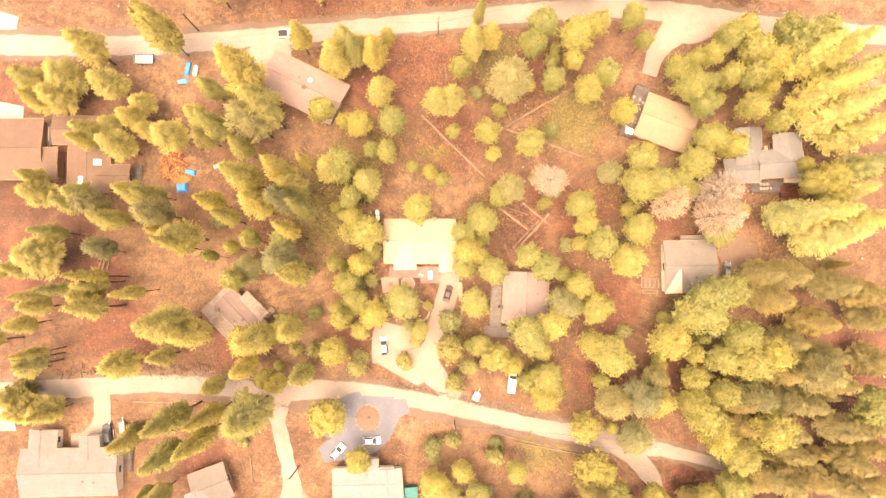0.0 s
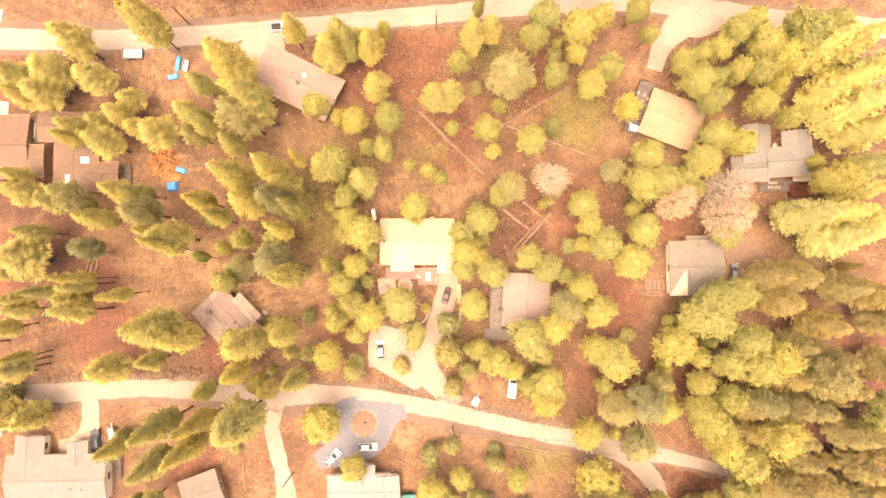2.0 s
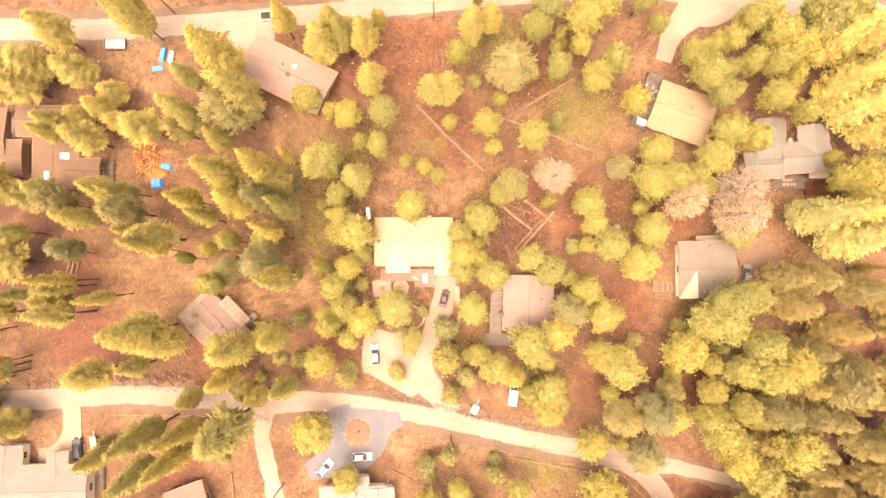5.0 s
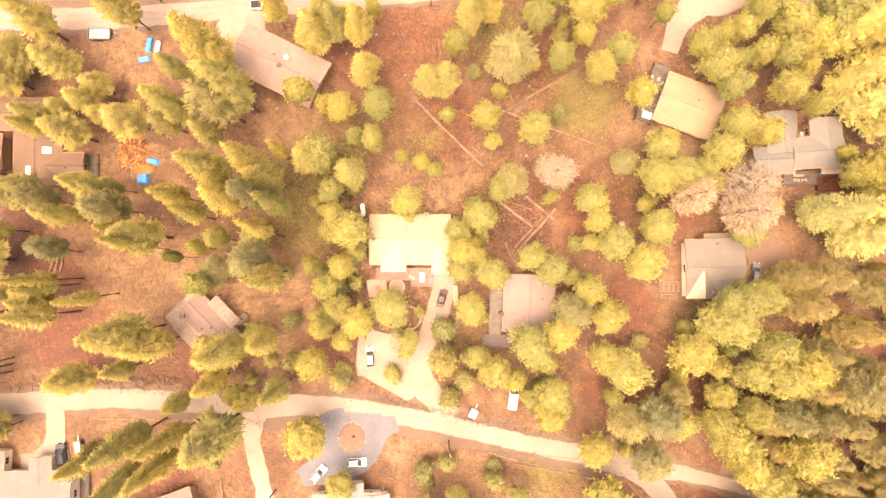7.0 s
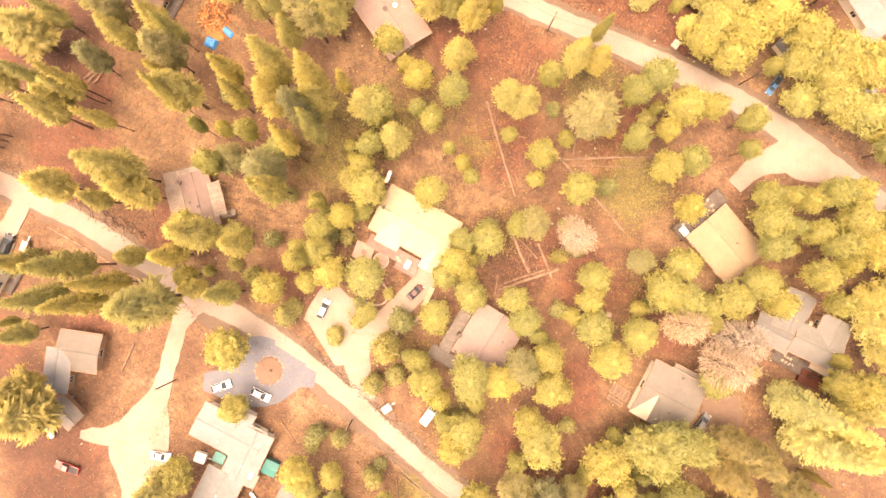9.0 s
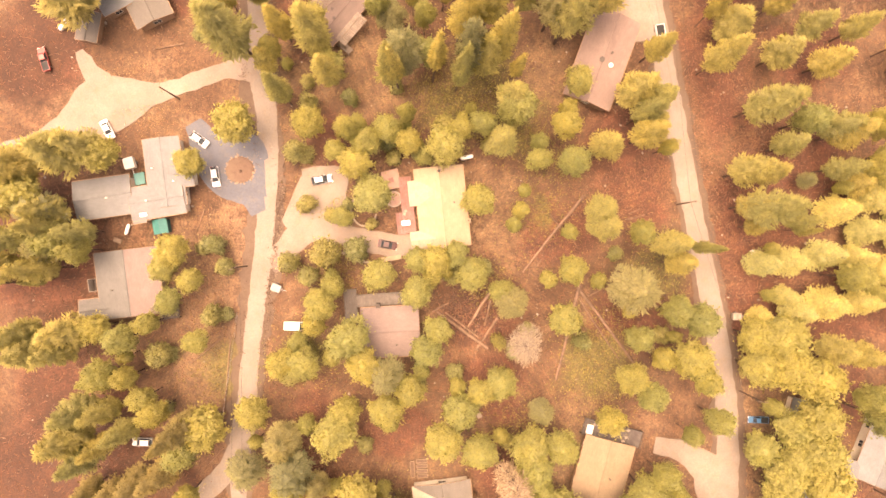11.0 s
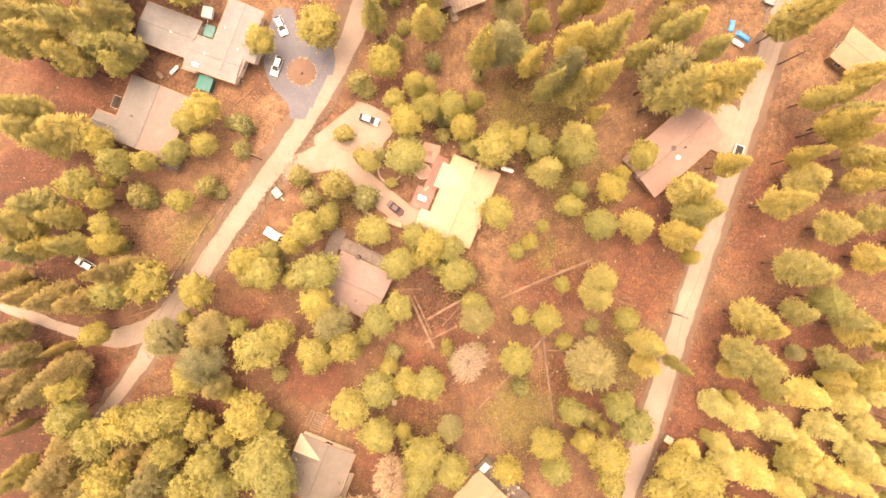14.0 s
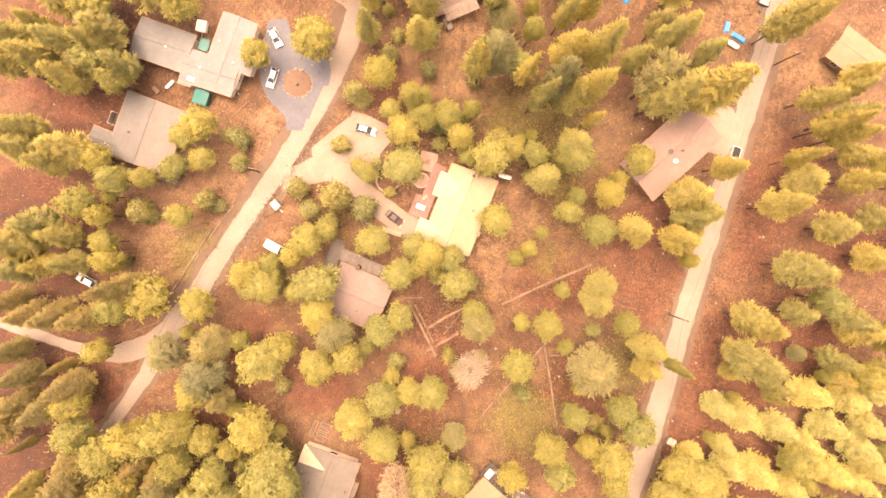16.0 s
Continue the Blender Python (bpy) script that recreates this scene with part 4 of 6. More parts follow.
def fallen(ax, ay, bx, by, r0, r1, label="long felled log lying on the forest floor"):
    t = thing("fallen_log", pose(0, 0, 0), label, "log", "felled logs between the houses")
    rng2 = random.Random(int(ax * 10 + by))
    mid = Vector(((ax + bx) / 2, (ay + by) / 2, r0 * 0.9)) + Vector((rng2.uniform(-0.15, 0.15), rng2.uniform(-0.15, 0.15), 0))
    bm = rod(bmesh.new(), (ax, ay, r0), mid, r0, (r0 + r1) / 2, 9)
    rod(bm, mid, (bx, by, r1), (r0 + r1) / 2, r1, 9)
    part("stem", bm, M_FELLED, t)
    part("sawn_end", rod(bmesh.new(), (ax, ay, r0), Vector((ax, ay, r0)) + (Vector((ax, ay, 0)) - Vector((bx, by, 0))).normalized() * 0.02, r0 * 0.92, r0 * 0.9, 9), M_WOOD, t, "pale sawn end")
    for i in range(3):
        u = rng2.uniform(0.4, 0.95)
        o = Vector((ax + (bx - ax) * u, ay + (by - ay) * u, r0))
        part("branch_stub", rod(bmesh.new(), o, o + Vector((rng2.uniform(-0.7, 0.7), rng2.uniform(-0.7, 0.7), 0.5)), 0.05, 0.02, 5), M_LOG, t)


for row in ((-4.8, 31.1, 9.9, 16.5, 0.4, 0.26), (13.8, 28.2, 33.4, 21.1, 0.42, 0.26), (14.6, 28.0, 34.1, 39.6, 0.38, 0.24), (16.9, 27.9, 30.4, 35.0, 0.2, 0.14), (13.4, 9.1, 20.2, 3.8, 0.38, 0.28), (15.2, 9.1, 20.3, 7.3, 0.24, 0.16), (18.9, 10.2, 25.2, 5.0, 0.34, 0.24),
            (25.1, 7.5, 16.2, -2.3, 0.38, 0.28), (22.5, 5.8, 16.6, -0.6, 0.26, 0.2), (-1.5, 23.6, 1.5, 25.5, 0.2, 0.14), (2.2, 27.0, 6.0, 28.6, 0.18, 0.12), (16.3, 29.8, 14.7, 34.5, 0.2, 0.14), (1.1, 39.4, 0.5, 43.6, 0.24, 0.18), (0.0, 40.2, -0.9, 42.7, 0.2, 0.14), (16.1, -3.4, 14.6, 0.3, 0.26, 0.2), (7.6, 20.7, 9.4, 19.0, 0.2, 0.14),
            (16.5, -45.6, 33.8, -49.0, 0.16, 0.1), (16.6, -47.0, 21.6, -54.4, 0.2, 0.14), (39.9, -49.6, 44.6, -54.6, 0.16, 0.1),
            (-80.6, -5.6, -79.2, -1.8, 0.26, 0.2), (-79.6, -5.8, -78.6, -2.2, 0.26, 0.2), (-78.4, -5.4, -77.9, -2.6, 0.24, 0.18), (-10, -48.2, -5.2, -50.6, 0.14, 0.1), (-44.6, -48.6, -44, -55, 0.2, 0.16)):
    fallen(*row)

pile = thing("woodpile", pose(-63.4, 19.2, 0), "round heap of freshly split orange firewood", "woodpile")
pile_rng = random.Random(3)
bm = bmesh.new()
bmesh.ops.create_icosphere(bm, subdivisions=3, radius=1, matrix=Matrix.Diagonal((2.9, 3.5, 0.45, 1)))
for v in bm.verts:
    v.co += v.co.normalized() * 0.2 * noise.noise(v.co * 1.1)
part("bark_bed", bm, M_BARK, pile, "dark bed of bark and splinters")
for i in range(210):
    a, k = pile_rng.uniform(0, math.tau), math.sqrt(pile_rng.uniform(0, 1))
    z = 0.15 + (1 - k * k) * pile_rng.uniform(0.35, 1.0)
    d = Vector((pile_rng.uniform(-1, 1), pile_rng.uniform(-1, 1), pile_rng.uniform(-0.2, 0.2))).normalized() * pile_rng.uniform(0.4, 0.85)
    o = Vector((math.cos(a) * 3.1 * k, math.sin(a) * 3.8 * k, z))
    part("billet", rod(bmesh.new(), o - d, o + d, pile_rng.uniform(0.1, 0.16), None, 5), (M_FIREWOOD, M_SPLIT, M_PALE_SPLIT, M_FIREWOOD, M_SPLIT)[i % 5], pile)
sawdust = thing("sawdust_heap", pose(-61.6, 15.9, 0), "low heap of orange sawdust and chips", "sawdust")
bm = bmesh.new()
bmesh.ops.create_icosphere(bm, subdivisions=3, radius=1, matrix=Matrix.Diagonal((2.3, 1.3, 0.5, 1)))
for v in bm.verts:
    v.co += v.co.normalized() * 0.2 * noise.noise(v.co * 1.7)
part("mound", bm, M_FIREWOOD, sawdust)


def tarp(x, y, turn, lx, ly, h, label, material=M_TARP):
    """A sheet draped over a stack."""
    t = thing("tarpaulin", pose(x, y, 0, 0, 0, turn), label, "tarpaulin")
    bm = bmesh.new()
    bmesh.ops.create_grid(bm, x_segments=24, y_segments=24, size=0.5)
    for v in bm.verts:
        e = max(abs(v.co.x), abs(v.co.y)) * 2
        z = h * (1 - max(0.0, (e - 0.72) / 0.28) ** 1.3)
        v.co = Vector((v.co.x * lx, v.co.y * ly, max(0.02, z + 0.16 * h * noise.noise(Vector((v.co.x * 7, v.co.y * 7, x))))))
    part("sheet", bm, material, t)
    part("stack", boxes((-lx * 0.36, -ly * 0.36, -0.1, lx * 0.36, ly * 0.36, h * 0.7)), M_WOOD, t, "wood stack under the sheet")


tarp(-61.3, 13.8, 4, 2.6, 2.2, 1.0, "bright blue tarpaulin over a stack in the yard")
tarp(-59.4, 17.5, -15, 2.6, 1.3, 0.5, "small blue tarpaulin beside the woodpile")
tarp(-53.0, 18.9, 20, 2.0, 1.2, 0.6, "pale blue tarpaulin between the pines", M_SILVER)
tarp(-60.4, 42.2, 80, 3.4, 1.2, 0.6, "blue sheet over a long narrow load", M_TARP)
tarp(-61.6, 39.1, 10, 2.4, 1.2, 0.35, "crumpled blue sheet on the ground", M_TARP)


def simple_thing(name, x, y, turn, rows, material, label, category):
    t = thing(name, pose(x, y, 0, 0, 0, turn), label, category)
    for part_name, r in rows:
        part(part_name, box(bmesh.new(), *r[:6], min(0.06, 0.3 * min(r[3] - r[0], r[4] - r[1], r[5] - r[2]))), material, t)
    return t


def tank(x, y, turn, length, r, label):
    t = thing("gas_tank", pose(x, y, 0, 0, 0, turn), label, "tank")
    bm = rod(bmesh.new(), (-length / 2, 0, r + 0.2), (length / 2, 0, r + 0.2), r, r, 16)
    for s in (-1, 1):
        bmesh.ops.create_uvsphere(bm, u_segments=14, v_segments=8, radius=r, matrix=Matrix.Translation((s * length / 2, 0, r + 0.2)))
    part("vessel", bm, M_WHITE, t)
    for s in (-1, 1):
        part("saddle", boxes((s * length * 0.3 - 0.08, -r * 0.7, -0.15, s * length * 0.3 + 0.08, r * 0.7, 0.35)), M_CONCRETE, t)


tank(-15.3, 7.2, 97, 1.9, 0.45, "white gas tank behind the house")
tank(-58.4, 41.5, 80, 1.7, 0.5, "white tank in the dirt yard")
tank(-50.5, -72.5, -40, 1.7, 0.5, "white tank on red dirt by the shed")
tank(-7.5, -64.2, 157, 1.6, 0.36, "white tank beside the pale house")
vehicle("sedan", -28.4, -66.0, 20, M_WHITE, "white car at the edge of the gravel turning place", size=0.9)

tub = thing("hot_tub", pose(-2.9, -6.9, 0.6), "hot tub with a pale blue cover on the deck", "hot tub")
part("shell", box(bmesh.new(), -0.6, -1.0, 0, 0.6, 1.0, 0.85, 0.12), M_WOOD, tub, "wood-panelled shell")
part("cover", box(bmesh.new(), -0.52, -0.9, 0.85, 0.52, 0.9, 0.95, 0.05), M_WATER, tub, "pale blue cover")


def chair(x, y, turn, z, label, material=M_TRIM):
    c = thing("garden_chair", pose(x, y, z, 0, 0, turn), label, "chair", "garden chairs")
    part("seat", box(bmesh.new(), -0.28, -0.28, 0.4, 0.28, 0.28, 0.46, 0.02), material, c)
    part("backrest", box(bmesh.new(), -0.28, 0.24, 0.46, 0.28, 0.3, 0.95, 0.02), material, c)
    for sx in (-1, 1):
        for sy in (-1, 1):
            part("leg", boxes((sx * 0.25 - 0.025, sy * 0.25 - 0.025, 0, sx * 0.25 + 0.025, sy * 0.25 + 0.025, 0.4)), material, c)


for x, y, t, z in ((-5.4, -6.7, 20, 0.6), (-4.8, -7.0, 70, 0.6), (45.2, 35.0, 30, 1.4), (43.2, 28.0, 200, 1.4), (43.9, 27.4, 240, 1.4), (46.6, 34.4, 10, 1.4), (47.3, 33.6, 15, 1.4)):
    chair(x, y, t, z, "pale garden chair on the deck", M_CONCRETE)
for i in range(7):
    chair(75.2 + 0.75 * (i % 4) , 13.4 + 1.0 * (i // 4), 40 * i, 0.6, "white garden chair on the dark deck", M_CONCRETE)
simple_thing("storage_chest", 44.0, 26.9, -20, (("box", (-0.9, -0.6, 1.4, 0.9, 0.6, 2.0)), ("lid", (-0.95, -0.65, 2.0, 0.95, 0.65, 2.1))), M_TRIM, "white storage chest on the dark deck", "chest")
simple_thing("shed_canopy", 82.6, 15.0, 0, (("canopy", (-2.5, -0.4, 2.0, 2.5, 1.4, 2.1)), ("post", (-2.4, -0.35, -0.2, -2.3, -0.25, 2.0)), ("post", (2.3, -0.35, -0.2, 2.4, -0.25, 2.0))), M_CONCRETE, "white awning at the grey house", "awning")
simple_thing("red_platform", 82.6, 13.2, 0, (("platform", (-2.6, -1.9, -0.1, 2.6, 1.0, 0.7)), ("rail", (-2.6, -1.96, 0.7, 2.6, -1.9, 1.5))), M_OXIDE, "dark red platform beside the awning", "platform")
simple_thing("retaining_wall", 4.1, -10.7, 3, (("wall", (-0.5, -2.1, -0.2, 0.5, 2.1, 0.9)),), M_CREAM, "pale cream low wall beside the driveway", "wall")
simple_thing("table", -77.6, 22.4, 0, (("top", (-0.9, -0.5, 0.7, 0.9, 0.5, 0.76)), ("leg", (-0.8, -0.4, -0.1, -0.7, 0.4, 0.7)), ("leg", (0.7, -0.4, -0.1, 0.8, 0.4, 0.7))), M_WOOD, "wooden work table by the brown-roofed house", "table")
simple_thing("bench", -59.5, 20.7, 5, (("seat", (-1.4, -0.4, 0.4, 1.4, 0.4, 0.48)), ("leg", (-1.2, -0.3, -0.1, -1.1, 0.3, 0.4)), ("leg", (1.1, -0.3, -0.1, 1.2, 0.3, 0.4))), M_LOG, "plank bench beside the woodpile", "bench")
simple_thing("crate", 38.9, 4.2, 20, (("box", (-0.6, -0.5, -0.1, 0.6, 0.5, 0.6)),), M_CONCRETE, "pale crate on the forest floor", "crate")
simple_thing("crate", 10.9, 65.8, 10, (("box", (-0.6, -0.4, -0.1, 0.6, 0.4, 0.5)),), M_TRIM, "small white crate on the verge", "crate")
simple_thing("crate", -5.4, -66.5, 63, (("box", (-0.8, -0.4, -0.1, 0.8, 0.4, 0.5)), ("lid", (-0.84, -0.44, 0.5, 0.84, 0.44, 0.58))), M_WOOD, "tan wooden crate beside the pale house", "crate")
simple_thing("shed_canopy", -17.4, -59.8, 4, (("canopy", (-1.2, -1.05, 2.5, 1.2, 1.05, 2.58)), ("post", (-1.15, -1.0, -0.2, -1.05, -0.9, 2.497)), ("post", (1.05, 0.9, -0.2, 1.15, 1.0, 2.497)), ("post", (-1.15, 0.9, -0.2, -1.05, 1.0, 2.497)), ("post", (1.05, -1.0, -0.2, 1.15, -0.9, 2.497))), M_TEAL, "teal canvas canopy between the pale roofs", "canopy")
s = thing("canvas_shed", pose(-7.3, -56.9, 0.1, 0, 0, 4), "teal canvas shed beside the pale house", "shed")
part("body", boxes((-1.3, -1.35, -0.2, 1.3, 1.35, 2.0)), M_TEAL, s)
part("roof", prism(bmesh.new(), [(-1.5, 1.95), (0, 2.7), (1.5, 1.95), (0, 2.62)], "x", -1.5, 1.5), M_TEAL, s)


def raised_bed(x, y, lx, ly, label):
    b = thing("raised_bed", pose(x, y, 0, 0, 0, -2), label, "raised bed", "raised beds")
    w = 0.14
    for s in (-1, 1):
        part("board", boxes((-lx, s * ly - w / 2, -0.15, lx, s * ly + w / 2, 0.4)), M_WOOD, b)
        part("board", boxes((s * lx - w / 2, -ly + w / 2 + 0.003, -0.15, s * lx + w / 2, ly - w / 2 - 0.003, 0.398)), M_WOOD, b)
    part("soil", boxes((-lx + w / 2 + 0.003, -ly + w / 2 + 0.003, -0.1, lx - w / 2 - 0.003, ly - w / 2 - 0.003, 0.24)), M_BARK, b, "dark brown soil")


for i in range(4):
    raised_bed(47.2 + 1.05 * i, -8.8 - 0.05 * i, 0.38, 1.1, "narrow wooden raised bed of dark soil")
raised_bed(48.7, -10.9, 1.7, 0.4, "long low wooden raised bed")
raised_bed(46.2, -6.6, 0.4, 0.5, "small square wooden raised bed")

simple_thing("square_patio", -12.3, -9.0, 8, (("slab", (-2.0, -1.8, -0.2, 2.0, 1.8, 0.35)), ("step", (-0.8, -2.3, -0.2, 0.8, -1.803, 0.15))), M_PATIO, "square pinkish paved platform beside the deck", "patio")
for x, y, r in ((-8.2, -8.9, 1.55),):
    p = thing("round_patio", pose(x, y, 0.0), "round pinkish paved patio in front of the deck", "patio")
    part("slab", rod(bmesh.new(), (0, 0, -0.2), (0, 0, 0.12), r, r, 36), M_PATIO, p)
    for i in range(26):
        a = i * math.tau / 26
        part("kerb_stone", box(bmesh.new(), -0.2, -0.12, -0.1, 0.2, 0.12, 0.2, 0.03), M_STONE, p, "", pose(math.cos(a) * r, math.sin(a) * r, 0, 0, 0, math.degrees(a) + 90))
simple_thing("garden_table", -12.1, -9.0, 10, (("top", (-0.5, -0.5, 1.05, 0.5, 0.5, 1.11)), ("leg", (-0.08, -0.08, 0.35, 0.08, 0.08, 1.05))), M_DECK, "brown table on the square patio", "table")
ring = thing("stone_ring", pose(-6.6, -15.4, 0), "half ring of pale stones round a tree", "stone edging")
for i in range(24):
    a = radians(-140 + i * 9)
    part("stone", box(bmesh.new(), -0.28, -0.18, -0.15, 0.28, 0.18, 0.22, 0.06), M_CONCRETE, ring, "", pose(math.cos(a) * 3.4, math.sin(a) * 2.6, 0, 0, 0, math.degrees(a) + 90))
island = thing("planted_island", pose(-17.5, -40.1, 0), "oval island of dry grass edged with stones", "island")
bm = bmesh.new()
bmesh.ops.create_icosphere(bm, subdivisions=4, radius=1, matrix=Matrix.Diagonal((2.8, 3.0, 0.45, 1)))
for v in bm.verts:
    v.co.z += 0.08 * noise.noise(v.co * 1.3)
part("mound", bm, M_DIRT, island, "", pose(0, 0, 0))
edge_rng = random.Random(4)
for i in range(30):
    a, u, s = i * math.tau / 30 + edge_rng.uniform(-0.07, 0.07), edge_rng.uniform(0.95, 1.05), edge_rng.uniform(0.12, 0.3)
    part("edge_stone", box(bmesh.new(), -s, -s * 0.7, -0.1, s, s * 0.7, s, 0.05), M_WOOD, island, "", pose(math.cos(a) * 2.85 * u, math.sin(a) * 3.05 * u, 0, edge_rng.uniform(-15, 15), 0, edge_rng.uniform(0, 180)))
part("stump", rod(bmesh.new(), (0.3, 0.2, 0.2), (0.35, 0.2, 1.3), 0.3, 0.22, 9), M_BARK, island, "dark tree stump")

edge = thing("stone_edging", pose(0, 0, 0), "row of pale stones along the driveway", "stone edging")
edge_rng = random.Random(8)
for i in range(38):
    u = i / 37
    x, y = 1.2 + 2.4 * u + edge_rng.uniform(-0.25, 0.25) + (1.6 if u > 0.45 else 0), -24 + 13 * u
    s = edge_rng.uniform(0.18, 0.36)
    part("stone", box(bmesh.new(), -s, -s * 0.8, -0.2, s, s * 0.8, s, 0.08), M_STONE, edge, "", pose(x, y, 0, edge_rng.uniform(-20, 20), edge_rng.uniform(-20, 20), edge_rng.uniform(0, 90)))


def utility_pole(x, y, turn):
    p = thing("utility_pole", pose(x, y, 0, 0, 0, turn), "dark wooden utility pole with a crossarm", "utility pole", "utility poles along the lanes")
    part("pole", rod(bmesh.new(), (0, 0, -0.4), (0, 0, 10.5), 0.17, 0.11, 9), M_BARK, p)
    part("crossarm", boxes((-1.1, -0.06, 9.7, 1.1, 0.06, 9.84)), M_WOOD, p)
    for u in (-1.0, -0.4, 0.4, 1.0):
        part("insulator", rod(bmesh.new(), (u, 0, 9.84), (u, 0, 10.0), 0.05, 0.04, 6), M_CONCRETE, p)


for x, y, t in ((-1.0, 50.6, 95), (-58.0, 51.4, 95), (40.0, 60.2, 80), (-33.4, -51.0, 10), (44.4, -44.6, 100), (2.6, -40.8, 110)):
    utility_pole(x, y, t)


def cable(a, b, sag):
    c = thing("power_line", pose(0, 0, 0), "thin dark overhead power line", "cable")
    pts = [Vector(a).lerp(Vector(b), i / 16) - Vector((0, 0, sag * 4 * (i / 16) * (1 - i / 16))) for i in range(17)]
    mesh = [], []
    tube(mesh, pts, [0.02] * 17, 4)
    part("wire", skin("wire", mesh, M_TYRE), None, c)


for s in (-1.0, 1.0):
    cable((-58.0 + 0.1 * s, 51.4 + s, 10.0), (-1.0 + 0.1 * s, 50.6 + s, 10.0), 1.0)
    cable((-1.0 + 0.1 * s, 50.6 + s, 10.0), (40.0, 60.2 + s, 10.0), 0.8)
    cable((2.6, -40.8 + s, 10.0), (44.4, -44.6 + s, 10.0), 0.8)


def fence(x0, y0, x1, y1, label):
    f = thing("wire_fence", pose(0, 0, 0), label, "fence")
    a, b = Vector((x0, y0, 0)), Vector((x1, y1, 0))
    n = int((b - a).length / 2.6)
    for i in range(n + 1):
        o = a.lerp(b, i / n)
        part("post", rod(bmesh.new(), o + Vector((0, 0, -0.3)), o + Vector((0, 0, 1.25)), 0.06, 0.05, 6), M_WOOD, f)
    for z in (0.4, 0.8, 1.15):
        part("wire", rod(bmesh.new(), a + Vector((0, 0, z)), b + Vector((0, 0, z)), 0.012, 0.012, 4), M_METAL, f)


fence(12, -43.6, 36, -49.6, "post and wire fence along the dry field")
fence(-72, -36.0, -44, -36.6, "low post and wire fence beside the lane")

boat = thing("covered_boat", pose(-92.0, 26.2, 0, 0, 0, 90), "dark covered boat on a trailer between the brown roofs", "boat")
bm = bmesh.new()
bmesh.ops.create_icosphere(bm, subdivisions=3, radius=1, matrix=Matrix.Translation((0, 0, 1.1)) @ Matrix.Diagonal((3.3, 0.95, 0.55, 1)))
part("cover", bm, M_DARK_DECK, boat, "dark fabric cover")
part("ridge_strip", box(bmesh.new(), -1.6, -0.14, 1.6, 1.8, 0.14, 1.72, 0.03), M_CONCRETE, boat, "pale strip along the cover")
part("bunk", boxes((-2.4, -0.6, 0.4, 2.4, -0.5, 0.9), (-2.4, 0.5, 0.4, 2.4, 0.6, 0.9)), M_METAL, boat)
wheels(boat, (-0.6,), 0.9, 0.4)


# ---- trees ----
def trunk_mesh(name, h, r, limbs, rng, low, reach, material=M_BARK, rise=0.25, sides=7):
    """A tapered, slightly crooked trunk with limbs grown out of it, one skin."""
    mesh = [], []
    at = [Vector((rng.normal(0, 0.012 * h) * k / 5, rng.normal(0, 0.012 * h) * k / 5, h * 0.97 * k / 5 - (0.4 if k == 0 else 0))) for k in range(6)]
    tube(mesh, at, [r * (1 - 0.17 * k) for k in range(6)], sides)
    for i in range(limbs):
        u = low + (0.97 - low) * (i + rng.uniform(0, 1)) / limbs
        k = min(4, int(u * 5))
        o = at[k].lerp(at[k + 1], u * 5 - k)
        a = rng.uniform(0, math.tau)
        w = reach(u) * rng.uniform(0.6, 0.95)
        way = Vector((math.cos(a) * w, math.sin(a) * w, w * rise))
        tube(mesh, [o, o + way * 0.5 - Vector((0, 0, 0.05 * w)), o + way], [r * 0.28 * (1.15 - u), r * 0.18 * (1.15 - u), 0.015], 4, k * sides)
    return skin(name, mesh, material)


def spray_mesh(name, centres, ways, outs, length, width, material, rng, core=None):
    """Many small leaf blades in one mesh: each points along its way and faces its out; core, an inner mass of foliage."""
    n = len(centres)
    face = outs + rng.normal(0, 0.42, (n, 3))
    face -= ways * (face * ways).sum(1)[:, None]
    face /= np.linalg.norm(face, axis=1)[:, None] + 1e-9
    face *= np.where((face * outs).sum(1) < 0, -1, 1)[:, None]
    e = np.cross(face, ways)
    s = rng.uniform(0.65, 1.35, (n, 1))
    a, b = centres - ways * s * length * 0.45, centres + ways * s * length * 0.55
    verts = np.stack([a + e * s * width, a - e * s * width, b], 1)
    order = (np.cross(verts[:, 1] - verts[:, 0], verts[:, 2] - verts[:, 0]) * outs).sum(1) < 0
    verts[order] = verts[order][:, (1, 0, 2)]
    soft = outs + 0.45 * face
    soft /= np.linalg.norm(soft, axis=1)[:, None] + 1e-9
    v, f, nv = verts.reshape(-1, 3).tolist(), np.arange(3 * n).reshape(-1, 3).tolist(), np.repeat(soft, 3, 0).tolist()
    if core:
        base = len(v)
        v, f, nv = v + core[0], f + [tuple(i + base for i in q) for q in core[1]], nv + core[2]
    me = bpy.data.meshes.new(name)
    me.from_pydata(v, [], f)
    me.materials.append(material)
    me.normals_split_custom_set_from_vertices(nv)
    return me


